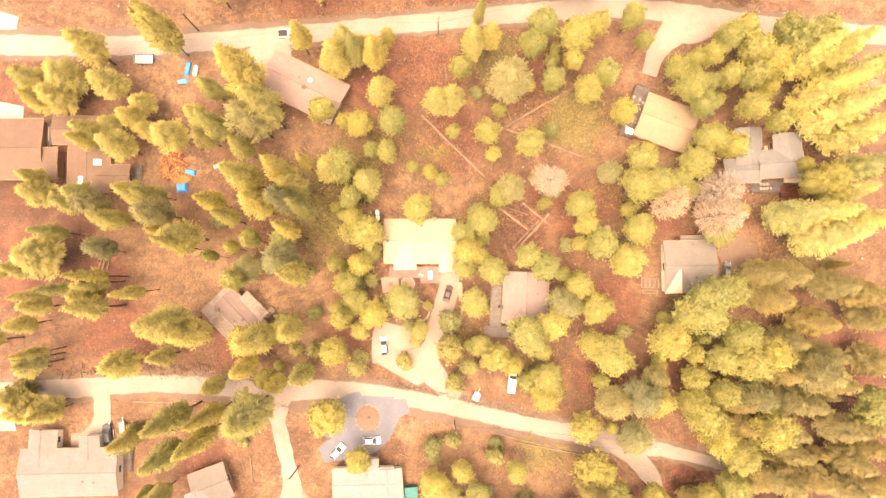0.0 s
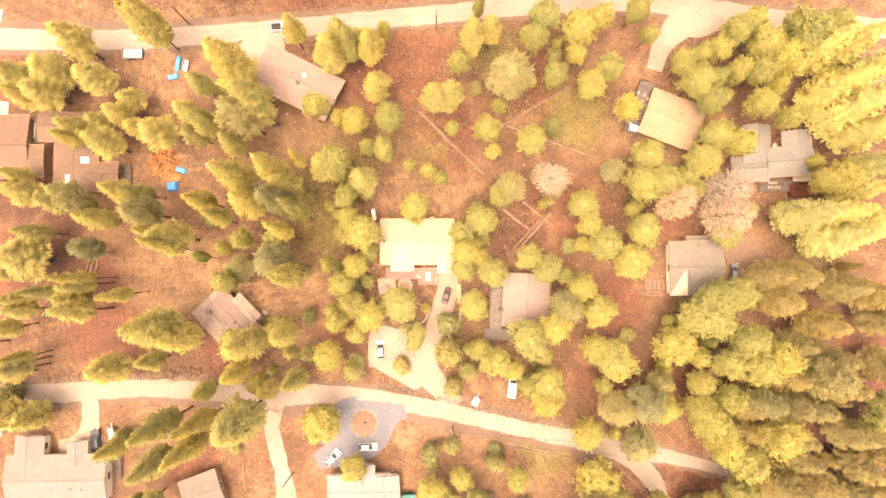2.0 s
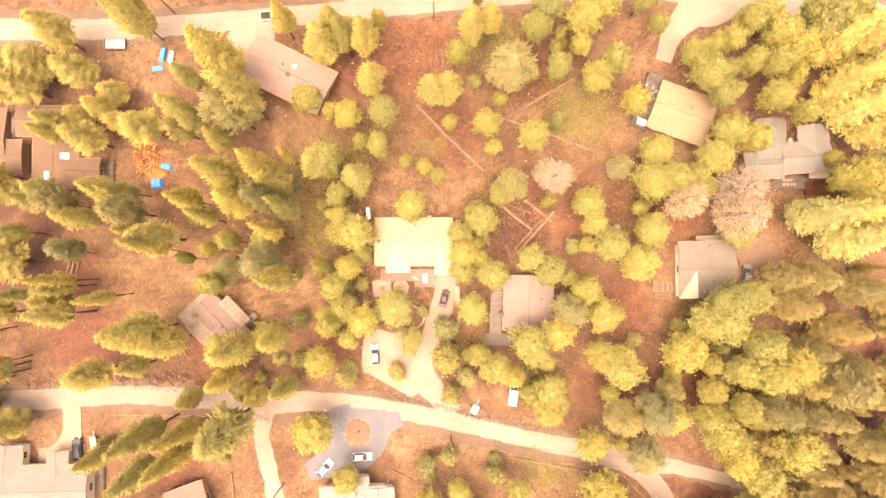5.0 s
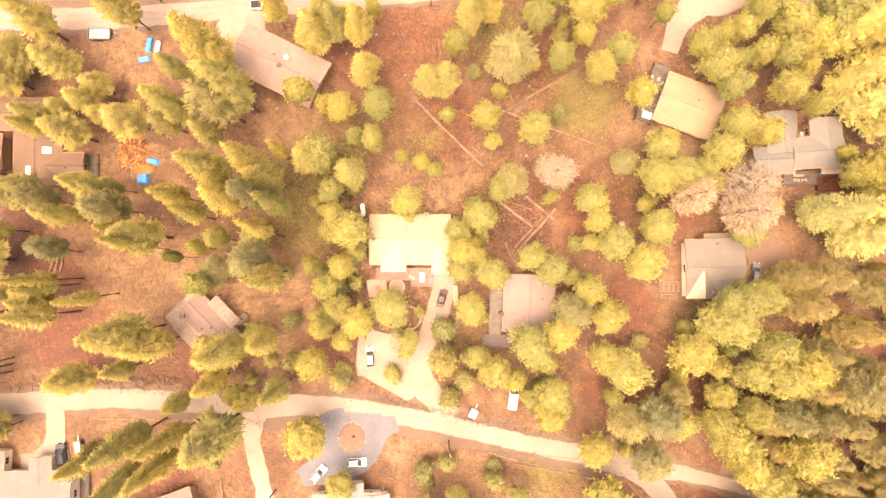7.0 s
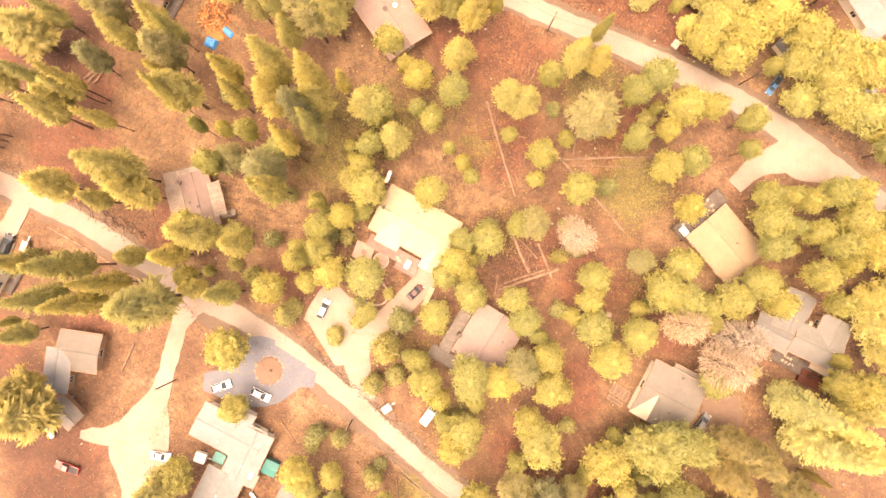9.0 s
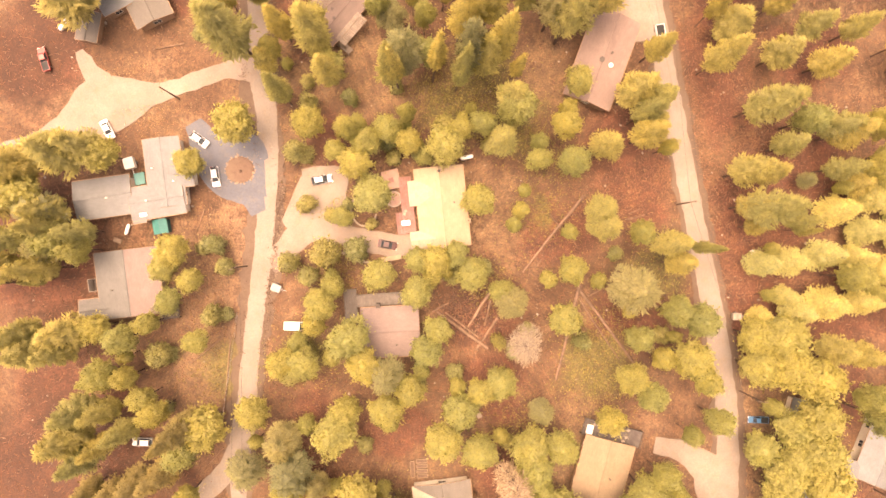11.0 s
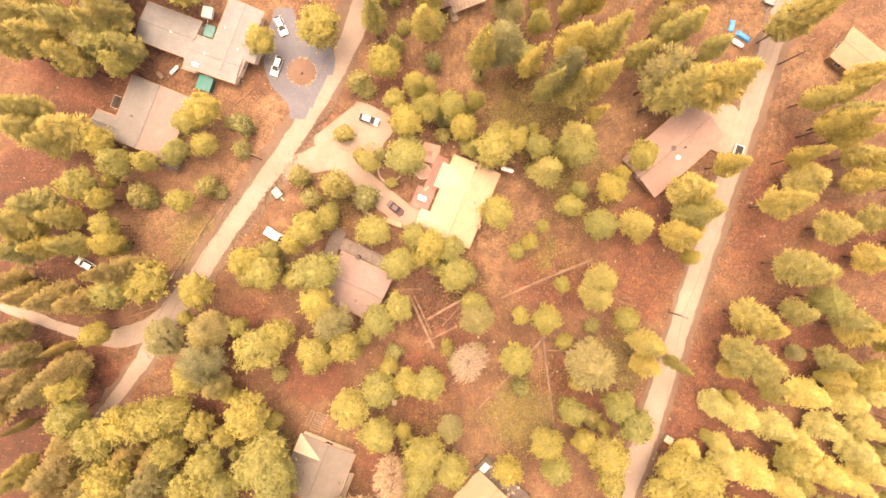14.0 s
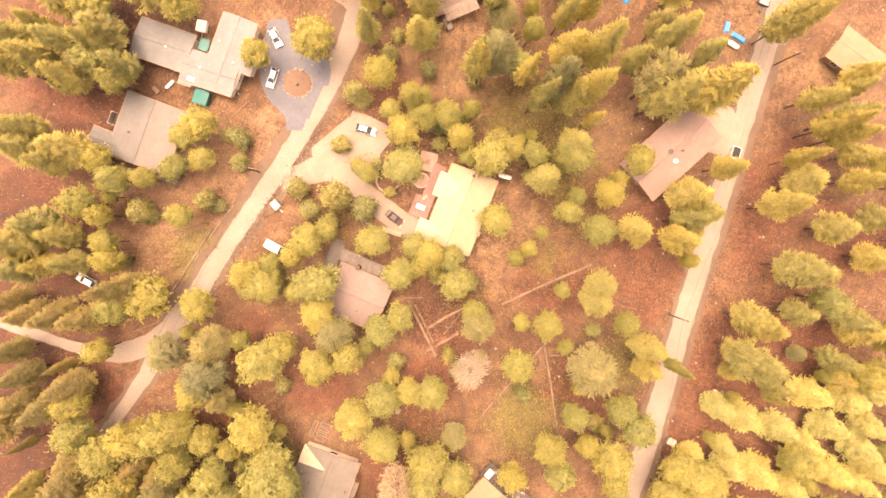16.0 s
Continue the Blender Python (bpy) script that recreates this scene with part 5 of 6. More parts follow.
def crown_core(h, r, low, shape, rng, rings=7, sides=9):
    """The dense inside of a crown, lumpy, with shading normals that lean up."""
    v, f, nv = [], [], []
    for i in range(rings):
        u = 0.04 + 0.9 * i / (rings - 1)
        for k in range(sides):
            a = math.tau * (k + 0.5 * (i % 2)) / sides
            w = r * shape(u) * rng.uniform(0.5, 0.72)
            v.append((math.cos(a) * w, math.sin(a) * w, h * (low + (1 - low) * u) + rng.normal(0, 0.01 * h)))
            nv.append(tuple(Vector((math.cos(a), math.sin(a), 0.75)).normalized()))
    for i in range(rings - 1):
        f += [(i * sides + k, i * sides + (k + 1) % sides, (i + 1) * sides + (k + 1) % sides, (i + 1) * sides + k) for k in range(sides)]
    f += [tuple(range(sides))[::-1], tuple(range((rings - 1) * sides, rings * sides))]
    return v, f, nv


def conifer_sprays(h, r, low, rng, whorls, arms, blades, shape, rise):
    """Blade centres, ways and outs along whorls of branches."""
    cs, ws, os = [], [], []
    turn = 0.0
    for i in range(whorls):
        u = (i + rng.uniform(-0.25, 0.25)) / (whorls - 0.5)
        u = min(0.985, max(0.0, u))
        n_arms = max(3, int(arms * (0.55 + 0.6 * shape(u))))
        turn += 2.4
        for j in range(n_arms):
            a = turn + math.tau * (j + rng.uniform(-0.28, 0.28)) / n_arms
            reach = r * shape(u) * (rng.uniform(0.78, 1.1) if rng.uniform() > 0.12 else rng.uniform(0.5, 0.75))
            z = h * (low + (1 - low) * u) + rng.normal(0, 0.008 * h)
            n = max(5, int(blades * (0.3 + reach / r)))
            t = rng.uniform(0.22, 1.0, n) ** 0.75
            out = np.array((math.cos(a), math.sin(a), 0.0))
            side = np.array((-math.sin(a), math.cos(a), 0.0))
            fan = rng.normal(0, 1, n) * (0.14 + 0.18 * reach * (1.15 - 0.6 * t))
            lift = rise * reach * t ** 1.5 + rng.normal(0, 0.12 + 0.03 * reach, n)
            cs.append(out * (reach * t)[:, None] + side * fan[:, None] + np.array((0, 0, 1.0)) * (z + lift)[:, None])
            way = out + side * (np.sign(fan) * rng.uniform(0.2, 0.9, n))[:, None] + np.array((0, 0, 1.0)) * rng.uniform(-0.1, 0.75, n)[:, None]
            ws.append(way / np.linalg.norm(way, axis=1)[:, None])
            o = out * 0.75 + side * (fan / (0.2 + 0.3 * reach))[:, None] * 0.5 + np.array((0, 0, 0.9))
            os.append(o / np.linalg.norm(o, axis=1)[:, None])
    return np.concatenate(cs), np.concatenate(ws), np.concatenate(os)


def leaf_sprays(h, r, low, rng, leaves):
    """Leaf centres, ways and outs through the outer shell of a lumpy, broken dome."""
    cs, os, seed = [], [], float(rng.uniform(0, 90))
    top, base = h * 0.97, h * low
    mid, tall = base + (top - base) * 0.42, (top - base) * 0.58
    while len(cs) < leaves:
        d = Vector(rng.normal(size=3)).normalized()
        if d.z < -0.55:
            continue
        bump = noise.noise(d * 3.6 + Vector((0, seed, 0)))
        lump = noise.noise(d * 1.7 + Vector((seed, 0, 0))) * 0.34 + bump * 0.34 + noise.noise(d * 8.0 + Vector((0, 0, seed))) * 0.16
        k = (0.86 + lump) * rng.uniform(0.5, 1.0) ** 0.3
        if rng.uniform() < 0.14:
            k *= rng.uniform(1.02, 1.3)
        cs.append((d.x * r * k, d.y * r * k, mid + d.z * tall * k))
        os.append(tuple((d + Vector((0, 0, 0.85)) + 0.35 * Vector(rng.normal(size=3))).normalized()))
    ways = rng.normal(size=(leaves, 3)) + np.array(os) * 0.6
    return np.array(cs) + rng.normal(0, 0.14, (leaves, 3)), ways / np.linalg.norm(ways, axis=1)[:, None], np.array(os)


def round_top(u):
    return min(1.0, 0.5 + 2.2 * u) * max(0.0, 1 - u ** 2.4) ** 0.55 + 0.06


def spire_top(u):
    return min(1.0, 0.5 + 2.6 * u) * max(0.0, 1 - u) ** 0.62 * 1.16 + 0.03


def dome_top(u):
    return min(1.0, 0.6 + 1.6 * u) * max(0.0, 1 - u ** 2.0) ** 0.5 + 0.04


def cone_top(u):
    return (1 - u) ** 0.68 * min(1.0, 0.72 + 2.4 * u) * 1.08 + 0.03


KINDS = {
    "pine": dict(wide=1.0, h=20, r=3.0, trunk=0.25, low=0.3, mat=M_PINE, n=5, label="tall pine with a ragged yellow-green needle crown", category="pine tree"),
    "oak": dict(wide=0.95, h=15, r=3.1, trunk=0.26, low=0.44, mat=M_OAK, n=6, label="round-crowned oak with yellow-green leaves", category="oak tree"),
    "fir": dict(wide=1.0, h=25, r=3.6, trunk=0.4, low=0.22, mat=M_FIR, n=5, label="tall dense fir with olive-yellow boughs", category="fir tree"),
    "grey_pine": dict(wide=0.95, h=18, r=3.8, trunk=0.28, low=0.3, mat=M_GREYLEAF, n=3, label="open-crowned pine with pale grey-green needles", category="pine tree"),
    "dead_tree": dict(wide=1.1, h=18, r=3.8, trunk=0.28, low=0.2, mat=M_DRY, n=3, label="dying conifer with dry pinkish-beige needles", category="dead tree"),
    "slim_pine": dict(wide=1.0, h=20, r=1.8, trunk=0.22, low=0.38, mat=M_PINE, n=3, label="slim pine with a narrow crown on a long bare trunk", category="pine tree"),
    "cedar": dict(wide=1.0, h=28, r=4.0, trunk=0.4, low=0.14, mat=M_SUNLIT_CEDAR, n=4, label="tall bright yellow-green cedar with drooping layered boughs", category="cedar tree"),
    "shrub": dict(wide=0.9, h=6, r=2.2, trunk=0.1, low=0.06, mat=M_SHRUB, n=3, label="low dark green leafy shrub on the slope", category="shrub"),
}
PROTO = {}


def prototype(kind, i):
    """The trunk and crown meshes of one grown form, made once."""
    if (kind, i) in PROTO:
        return PROTO[kind, i]
    k = KINDS[kind]
    h, r, low = k["h"], k["r"], k["low"]
    rng = np.random.default_rng(100 * len(kind) + 7 * i + len(k["label"]))
    if kind in ("pine", "grey_pine", "slim_pine"):
        shape = round_top if kind == "grey_pine" else spire_top
        rows = dict(pine=(19, 6, 34), grey_pine=(15, 6, 40), slim_pine=(17, 5, 26))[kind]
        c = conifer_sprays(h, r, low, rng, *rows, shape, 0.22)
        crown = spray_mesh("crown", *c, 0.62, 0.13, k["mat"], rng, crown_core(h, r * (0.8 if kind == "grey_pine" else 1.0), low, shape, rng))
        trunk = trunk_mesh("trunk", h, k["trunk"], 26, rng, low * 0.8, lambda u: r * shape(max(0.0, (u - low) / (1 - low))))
    elif kind in ("fir", "cedar", "dead_tree"):
        rows = dict(fir=(21, 7, 34), cedar=(21, 7, 36), dead_tree=(16, 8, 24))[kind]
        shape = round_top if kind == "dead_tree" else cone_top
        c = conifer_sprays(h, r, low, rng, *rows, shape, 0.18 if kind == "dead_tree" else 0.16)
        crown = spray_mesh("crown", *c, 0.66 if kind == "dead_tree" else 0.52, 0.06 if kind == "dead_tree" else 0.17, k["mat"], rng, None if kind == "dead_tree" else crown_core(h, r, low, shape, rng, 9))
        trunk = trunk_mesh("trunk", h, k["trunk"], 60 if kind == "dead_tree" else 30, rng, low, lambda u: r * shape((u - low) / (1 - low)), M_BARK, 0.1)
    else:
        c = leaf_sprays(h, r, low, rng, 5200 if kind == "oak" else 1900)
        crown = spray_mesh("crown", *c, 0.42, 0.13, k["mat"], rng, crown_core(h * 0.94, r, low, dome_top, rng))
        trunk = trunk_mesh("trunk", h * 0.86, k["trunk"], 14, rng, max(low, 0.2), lambda u: r * 0.75, M_BARK, 0.6)
    PROTO[kind, i] = trunk, crown
    return trunk, crown


tree_rng = random.Random(5)


def plant(kind, places):
    """Trees of one kind: x, y, height and crown radius of each."""
    k = KINDS[kind]
    for x, y, h, r in places:
        trunk, crown = prototype(kind, tree_rng.randrange(k["n"]))
        m = pose(x, y, -0.15, tree_rng.uniform(-2, 2), tree_rng.uniform(-2, 2), tree_rng.uniform(0, 360))
        size = "small " if h < 0.72 * k["h"] and kind != "shrub" else ""
        t = thing(kind, m @ Matrix.Diagonal((k["wide"] * r / k["r"] * tree_rng.uniform(0.88, 1.14), k["wide"] * r / k["r"] * tree_rng.uniform(0.88, 1.14), h / k["h"], 1)), size + k["label"], k["category"], kind.replace("_", " ") + "s of the wood")
        part("trunk", trunk, None, t, "dark bark-covered trunk")
        part("crown", crown, None, t)


plant('pine', [
    (25.4, 97.7, 22, 2.2), (7.6, 105.7, 14, 3.6), (-32.2, 86.8, 17, 2.8), (-33.5, 78.0, 17, 2.9), (-24.4, 102.7, 20, 2.5), (-44.8, 102.9, 17, 3.4),
    (-26.2, 80.5, 17, 3.1), (31.6, 76.2, 17, 3.7), (-28.5, 70.6, 18, 3.5), (-4.8, 80.2, 19, 2.5), (-16.1, 105.6, 19, 3.6), (-44.0, 69.9, 16, 3.2),
    (-17.2, 100.8, 21, 2.8), (39.6, 99.9, 18, 2.3), (-6.5, 92.4, 16, 2.7), (-28.2, 95.6, 21, 2.5), (-39.5, 107.5, 22, 3.7), (-41.4, 97.6, 19, 3.5),
    (-41.3, 87.7, 17, 2.4), (37.7, 106.0, 20, 2.4), (51.3, 107.0, 21, 3.7), (32.8, 80.7, 18, 2.7),
])
plant('oak', [
    (-2.4, 107.5, 16, 3.2), (43.4, 102.7, 19, 2.3), (44.9, 82.2, 23, 3.3), (61.8, 94.0, 23, 3.6), (-12.4, 88.0, 19, 2.8), (50.2, 102.8, 21, 3.8),
    (36.3, 97.2, 16, 3.2), (17.5, 102.7, 18, 3.4), (-41.9, 74.4, 21, 3.2), (-24.6, 98.4, 16, 3.2), (-19.4, 70.2, 16, 2.4), (64.4, 87.3, 22, 2.3),
    (24.1, 91.6, 17, 3.3), (62.6, 102.2, 15, 3.3), (17.1, 80.1, 18, 3.1), (2.4, 100.5, 22, 2.8), (-5.3, 103.7, 14, 2.8), (3.5, 107.1, 21, 2.7),
    (-14.8, 74.2, 18, 2.7), (40.9, 80.0, 22, 3.3), (-42.0, 82.0, 23, 2.4), (43.0, 91.3, 21, 3.7),
])
plant('pine', [
    (-90.9, -36.0, 17, 3.7), (-51.8, -66.0, 23, 5.3), (-55.9, -62.7, 21, 3.6), (-66.0, -54.5, 13, 1.3), (-61.8, -54.2, 18, 2.5),
])
plant('pine', [
    (-86.9, -35.3, 16, 2.8),
])
plant('pine', [
    (-57.6, 63.6, 19, 2.4), (0.9, -88.5, 23, 2.9), (-7.6, -69.4, 20, 2.9), (-11.6, -74.2, 22, 3.2),
])
plant('pine', [
    (-3.7, -87.8, 24, 3.5), (-21.8, -87.7, 14, 1.7), (-7.9, -84.7, 23, 2.5), (-16.3, -84.5, 23, 5.3), (12.3, -84.5, 22, 2.7), (-2.5, -83.2, 25, 3.3),
    (10.8, -81.6, 21, 3.2), (14.6, -80.7, 21, 3.5), (1.1, -80.4, 14, 1.5), (-21.3, -79.3, 23, 4.7), (-7.2, -78.9, 25, 3.3), (-0.9, -76.3, 23, 2.9),
    (14.8, -74.7, 21, 2.9), (11.9, -73.2, 21, 4.0), (-8.4, -72.9, 25, 2.5), (22.2, -72.0, 12, 1.6), (26.6, -72.0, 23, 3.3), (-22.1, -70.2, 25, 5.0),
    (27.4, -67.6, 21, 2.4), (-22.6, -65.9, 23, 4.2), (-16.5, 13.4, 20, 3.1), (-24.4, 16.6, 21, 3.4), (-20.3, 16.7, 9, 1.3), (-0.9, 31.8, 21, 3.3),
])
plant('pine', [
    (1.5, 32.0, 20, 3.3), (-13.8, 34.3, 20, 3.1), (-23.4, 40.0, 23, 3.4), (-18.9, 41.7, 23, 2.4), (-14.9, 41.9, 23, 3.2), (6.9, 44.4, 21, 3.3),
    (-21.4, 44.6, 23, 2.8), (10.8, 46.2, 18, 2.5), (-18.4, 46.4, 10, 2.1), (7.9, 51.0, 20, 1.6), (-5.8, 61.2, 21, 3.1), (1.0, 61.8, 21, 2.9),
    (5.1, 63.4, 13, 1.8), (1.1, 70.4, 10, 1.3), (4.6, 71.2, 18, 2.4), (6.9, 73.1, 14, 1.3),
])
plant('pine', [
    (31.4, -73.4, 25, 4.5), (35.1, -71.6, 23, 3.3), (33.0, -68.3, 22, 2.5), (31.4, -64.3, 21, 2.4), (75.4, -58.7, 16, 1.9), (77.3, -57.9, 21, 2.5),
])
plant('pine', [
    (-89.1, 11.6, 17, 3.4), (-88.2, -3.1, 20, 4.9), (-85.9, 38.9, 14, 3.7), (-84.7, 32.8, 19, 4.2), (-83.8, 36.4, 18, 4.2), (-79.3, 23.0, 18, 2.1),
    (-79.1, 10.4, 20, 3.0), (-78.7, 24.9, 18, 2.6), (-77.7, 43.2, 22, 3.4), (-77.5, -11.4, 19, 3.2), (-75.6, 27.2, 11, 2.6), (-73.5, 35.5, 20, 3.8),
    (-73.4, 5.1, 20, 2.3), (-71.1, 21.7, 21, 3.4), (-69.5, -26.0, 22, 3.6), (-69.1, 28.1, 17, 3.1), (-67.7, 31.8, 14, 3.0), (-67.2, 11.0, 22, 2.6),
    (-66.1, 25.9, 14, 2.3), (-63.2, 45.8, 25, 2.6), (-61.3, -24.6, 17, 2.3), (-60.5, -18.9, 24, 3.0), (-60.4, 24.3, 20, 3.6), (-60.4, 45.4, 31, 3.2),
])
plant('pine', [
    (-60.3, 45.4, 25, 3.2), (-56.5, -16.7, 32, 4.3), (-55.8, -1.0, 31, 2.4), (-55.2, 1.5, 26, 3.9), (-54.2, 28.1, 20, 2.6), (-53.7, -19.2, 26, 3.4),
    (-53.0, 61.3, 22, 2.4), (-51.7, 34.5, 18, 2.6), (-50.5, 56.9, 22, 2.4), (-50.4, -31.0, 16, 2.1), (-49.6, 9.1, 26, 2.6), (-48.9, 24.9, 28, 2.8),
    (-47.7, 62.6, 25, 2.6), (-46.4, 5.3, 24, 2.3), (-45.4, 61.0, 27, 2.7), (-45.0, 64.7, 25, 2.4), (-44.0, 20.8, 22, 2.6), (-43.0, -26.7, 23, 2.7),
    (-42.3, 36.2, 24, 3.2), (-41.6, 34.5, 34, 4.7), (-41.5, 13.5, 34, 3.2), (-39.9, -20.7, 31, 4.0), (-39.9, 7.7, 29, 3.0), (-38.6, 70.8, 21, 2.7),
])
plant('pine', [
    (-38.2, 58.4, 23, 2.1), (-37.4, 28.1, 34, 3.8), (-36.5, -30.6, 17, 2.2), (-35.3, 62.3, 17, 3.5), (-33.9, 14.1, 34, 3.1), (-33.1, -18.6, 23, 2.8),
    (-31.8, 45.8, 21, 2.6), (-31.4, 12.2, 29, 2.8), (-30.6, -6.7, 34, 2.6), (-29.9, -28.0, 24, 2.4), (-29.4, 6.3, 34, 2.3), (-28.0, 57.6, 25, 3.1),
    (-18.2, 64.8, 26, 4.0), (-13.2, 80.4, 19, 3.1), (-11.5, 81.8, 20, 3.3), (-10.4, 71.0, 17, 3.0), (-5.2, 65.3, 18, 2.8), (-1.8, 85.3, 13, 3.3),
    (1.7, 63.0, 29, 4.3),
])
plant('slim_pine', [
    (-91.5, -27.8, 13, 2.1), (-91.3, -17.2, 18, 2.1), (-88.2, -26.3, 19, 1.8), (-88.1, -24.7, 19, 1.8), (-88.0, -13.7, 18, 2.0), (-87.8, -23.4, 21, 1.6),
    (-87.5, -10.8, 22, 1.8), (-81.2, -9.7, 25, 1.6), (-74.4, -8.1, 23, 2.0), (-74.2, -13.8, 27, 2.4), (-73.8, -7.0, 29, 1.7), (-66.3, -10.1, 24, 1.6),
    (-31.7, 1.6, 34, 1.8), (-30.6, -5.5, 34, 1.8), (-30.1, 17.3, 21, 1.4),
])
plant('pine', [
    (-40.8, -35.0, 34, 4.8), (-48.4, -35.9, 32, 2.2), (-56.1, -36.1, 34, 3.0), (-58.3, -44.3, 28, 3.1), (-68.3, -43.0, 19, 2.2), (-85.8, -36.5, 18, 2.4), (-50.8, -40.6, 33, 2.8),
])
plant('pine', [
    (-90.8, 36.4, 18, 3.0), (-89.5, 31.9, 18, 2.6), (-81.6, 9.1, 20, 2.3), (-70.9, 5.7, 21, 2.1), (-62.8, 11.0, 24, 2.0),
    (-90.4, 14.8, 17, 2.1), (-85.2, 2.8, 20, 2.3), (-92.5, -5.3, 18, 2.6), (-60.2, 2.1, 24, 1.8),
])
plant('fir', [(32.0, -52.6, 30, 3.3)])
plant('oak', [
    (-50.1, -2.7, 18, 1.3), (-46.1, -1.0, 16, 1.5), (-45.0, -7.9, 19, 2.7), (-41.6, 0.9, 19, 1.9), (-23.7, -4.0, 19, 1.8), (-22.8, 16.6, 19, 3.4),
    (-20.9, -15.5, 19, 1.9),
])
plant('grey_pine', [
    (-75.9, 8.5, 21, 3.0), (-74.5, -1.4, 19, 2.7), (-61.5, 6.6, 26, 3.6), (-52.3, 23.6, 18, 2.6), (-43.8, -5.4, 12, 3.6), (-40.3, 25.8, 28, 4.5),
    (-34.2, -3.6, 24, 3.9), (-32.6, 9.0, 34, 3.4), (-3.3, 76.0, 8, 2.0),
])
plant('oak', [
    (-101.3, -22.2, 12, 1.7), (-97.8, -5.6, 11, 1.4), (-88.5, -37.2, 10, 2.5), (-39.6, -29.4, 13, 2.4), (-31.3, -29.1, 10, 2.2), (-37.0, -27.1, 9, 1.2),
    (-43.2, -21.7, 17, 3.7), (-38.0, -20.8, 12, 1.2), (-34.1, -18.2, 15, 2.9), (-35.4, 1.0, 15, 2.9),
])
plant('oak', [
    (-15.0, -78.6, 18, 3.5), (-6.1, -73.2, 20, 2.9), (-7.9, -70.0, 10, 1.6), (-3.9, -70.0, 17, 2.6), (11.4, -68.7, 15, 2.8), (20.5, -67.8, 17, 3.2),
    (17.8, -64.8, 10, 1.5), (21.7, -64.2, 15, 2.3), (14.0, -63.9, 16, 3.0), (-22.0, -63.3, 16, 3.1), (25.9, -60.8, 15, 2.6), (28.8, -58.6, 16, 2.7),
    (11.6, -58.6, 14, 2.3), (1.2, -55.5, 10, 2.6), (7.9, -54.7, 12, 2.6), (-2.1, -53.2, 13, 3.1), (16.5, -50.3, 12, 2.4), (3.8, -50.1, 12, 2.6),
    (-18.9, -47.8, 12, 2.9),
])
plant('oak', [
    (-25.6, -37.6, 16, 3.9), (21.9, -33.7, 14, 3.0), (18.8, -30.8, 10, 1.9), (23.2, -29.9, 14, 3.4), (14.8, -26.5, 14, 2.5), (22.6, -24.7, 9, 1.7),
    (11.7, -24.6, 16, 3.3), (-23.6, -23.4, 16, 3.4), (6.1, -22.7, 8, 1.6), (8.4, -22.3, 13, 2.2), (18.4, -20.1, 17, 4.0), (-5.4, -19.3, 9, 2.1),
    (-18.4, -19.2, 13, 2.5), (24.1, -18.1, 15, 3.2), (-22.7, -17.1, 12, 2.2), (-15.4, -15.4, 14, 3.0), (-23.6, -14.5, 9, 1.8), (6.9, -13.2, 13, 3.1),
    (-19.1, -12.8, 15, 3.0), (-8.9, -12.6, 13, 3.9), (-21.3, -8.2, 14, 2.7), (27.2, -6.8, 8, 2.0), (11.1, -5.6, 15, 3.2), (4.9, -5.4, 12, 2.4),
])
plant('oak', [
    (22.6, -5.3, 14, 3.2), (-22.3, -5.1, 8, 1.4), (-18.7, -4.5, 15, 3.0), (18.8, -2.9, 14, 2.9), (8.3, -2.6, 12, 2.0), (5.0, -1.9, 15, 3.0),
    (-15.7, -1.7, 10, 2.0), (8.0, 0.6, 11, 1.3), (-16.5, 2.4, 17, 4.0), (4.0, 2.6, 14, 2.5), (8.3, 5.2, 14, 3.4), (-19.9, 5.6, 15, 2.4),
    (-22.4, 6.8, 8, 1.5), (-5.6, 8.2, 14, 3.2), (-24.5, 8.8, 7, 1.2), (-20.1, 10.1, 15, 2.5), (12.6, 10.7, 14, 2.4), (-0.3, 14.8, 10, 1.8),
    (-3.1, 16.5, 10, 1.9), (-6.9, 17.9, 8, 1.3), (11.6, 20.7, 9, 1.9), (-12.6, 20.8, 13, 2.4), (-16.1, 21.3, 11, 1.9), (19.2, 22.5, 15, 3.4),
])
plant('oak', [
    (10.0, 24.7, 15, 2.9), (2.1, 25.8, 10, 1.7), (-18.7, 26.8, 15, 2.9), (-11.0, 26.9, 17, 3.3), (-22.1, 28.0, 11, 1.9), (-26.6, 30.2, 16, 3.0),
    (12.7, 30.7, 11, 1.6), (24.7, 36.7, 15, 2.9), (19.8, 36.9, 7, 1.4), (3.7, 39.5, 16, 2.5), (29.6, 41.2, 14, 2.4), (20.3, 44.7, 17, 2.8),
    (26.0, 45.4, 8, 1.4), (29.5, 46.4, 18, 3.7), (-12.2, 46.5, 14, 1.7), (22.6, 48.9, 18, 3.5), (26.9, 60.3, 15, 3.3), (27.4, 65.1, 17, 3.9),
    (19.7, 65.6, 8, 1.3), (10.3, 67.2, 9, 1.5), (-0.9, 81.9, 11, 1.3),
])
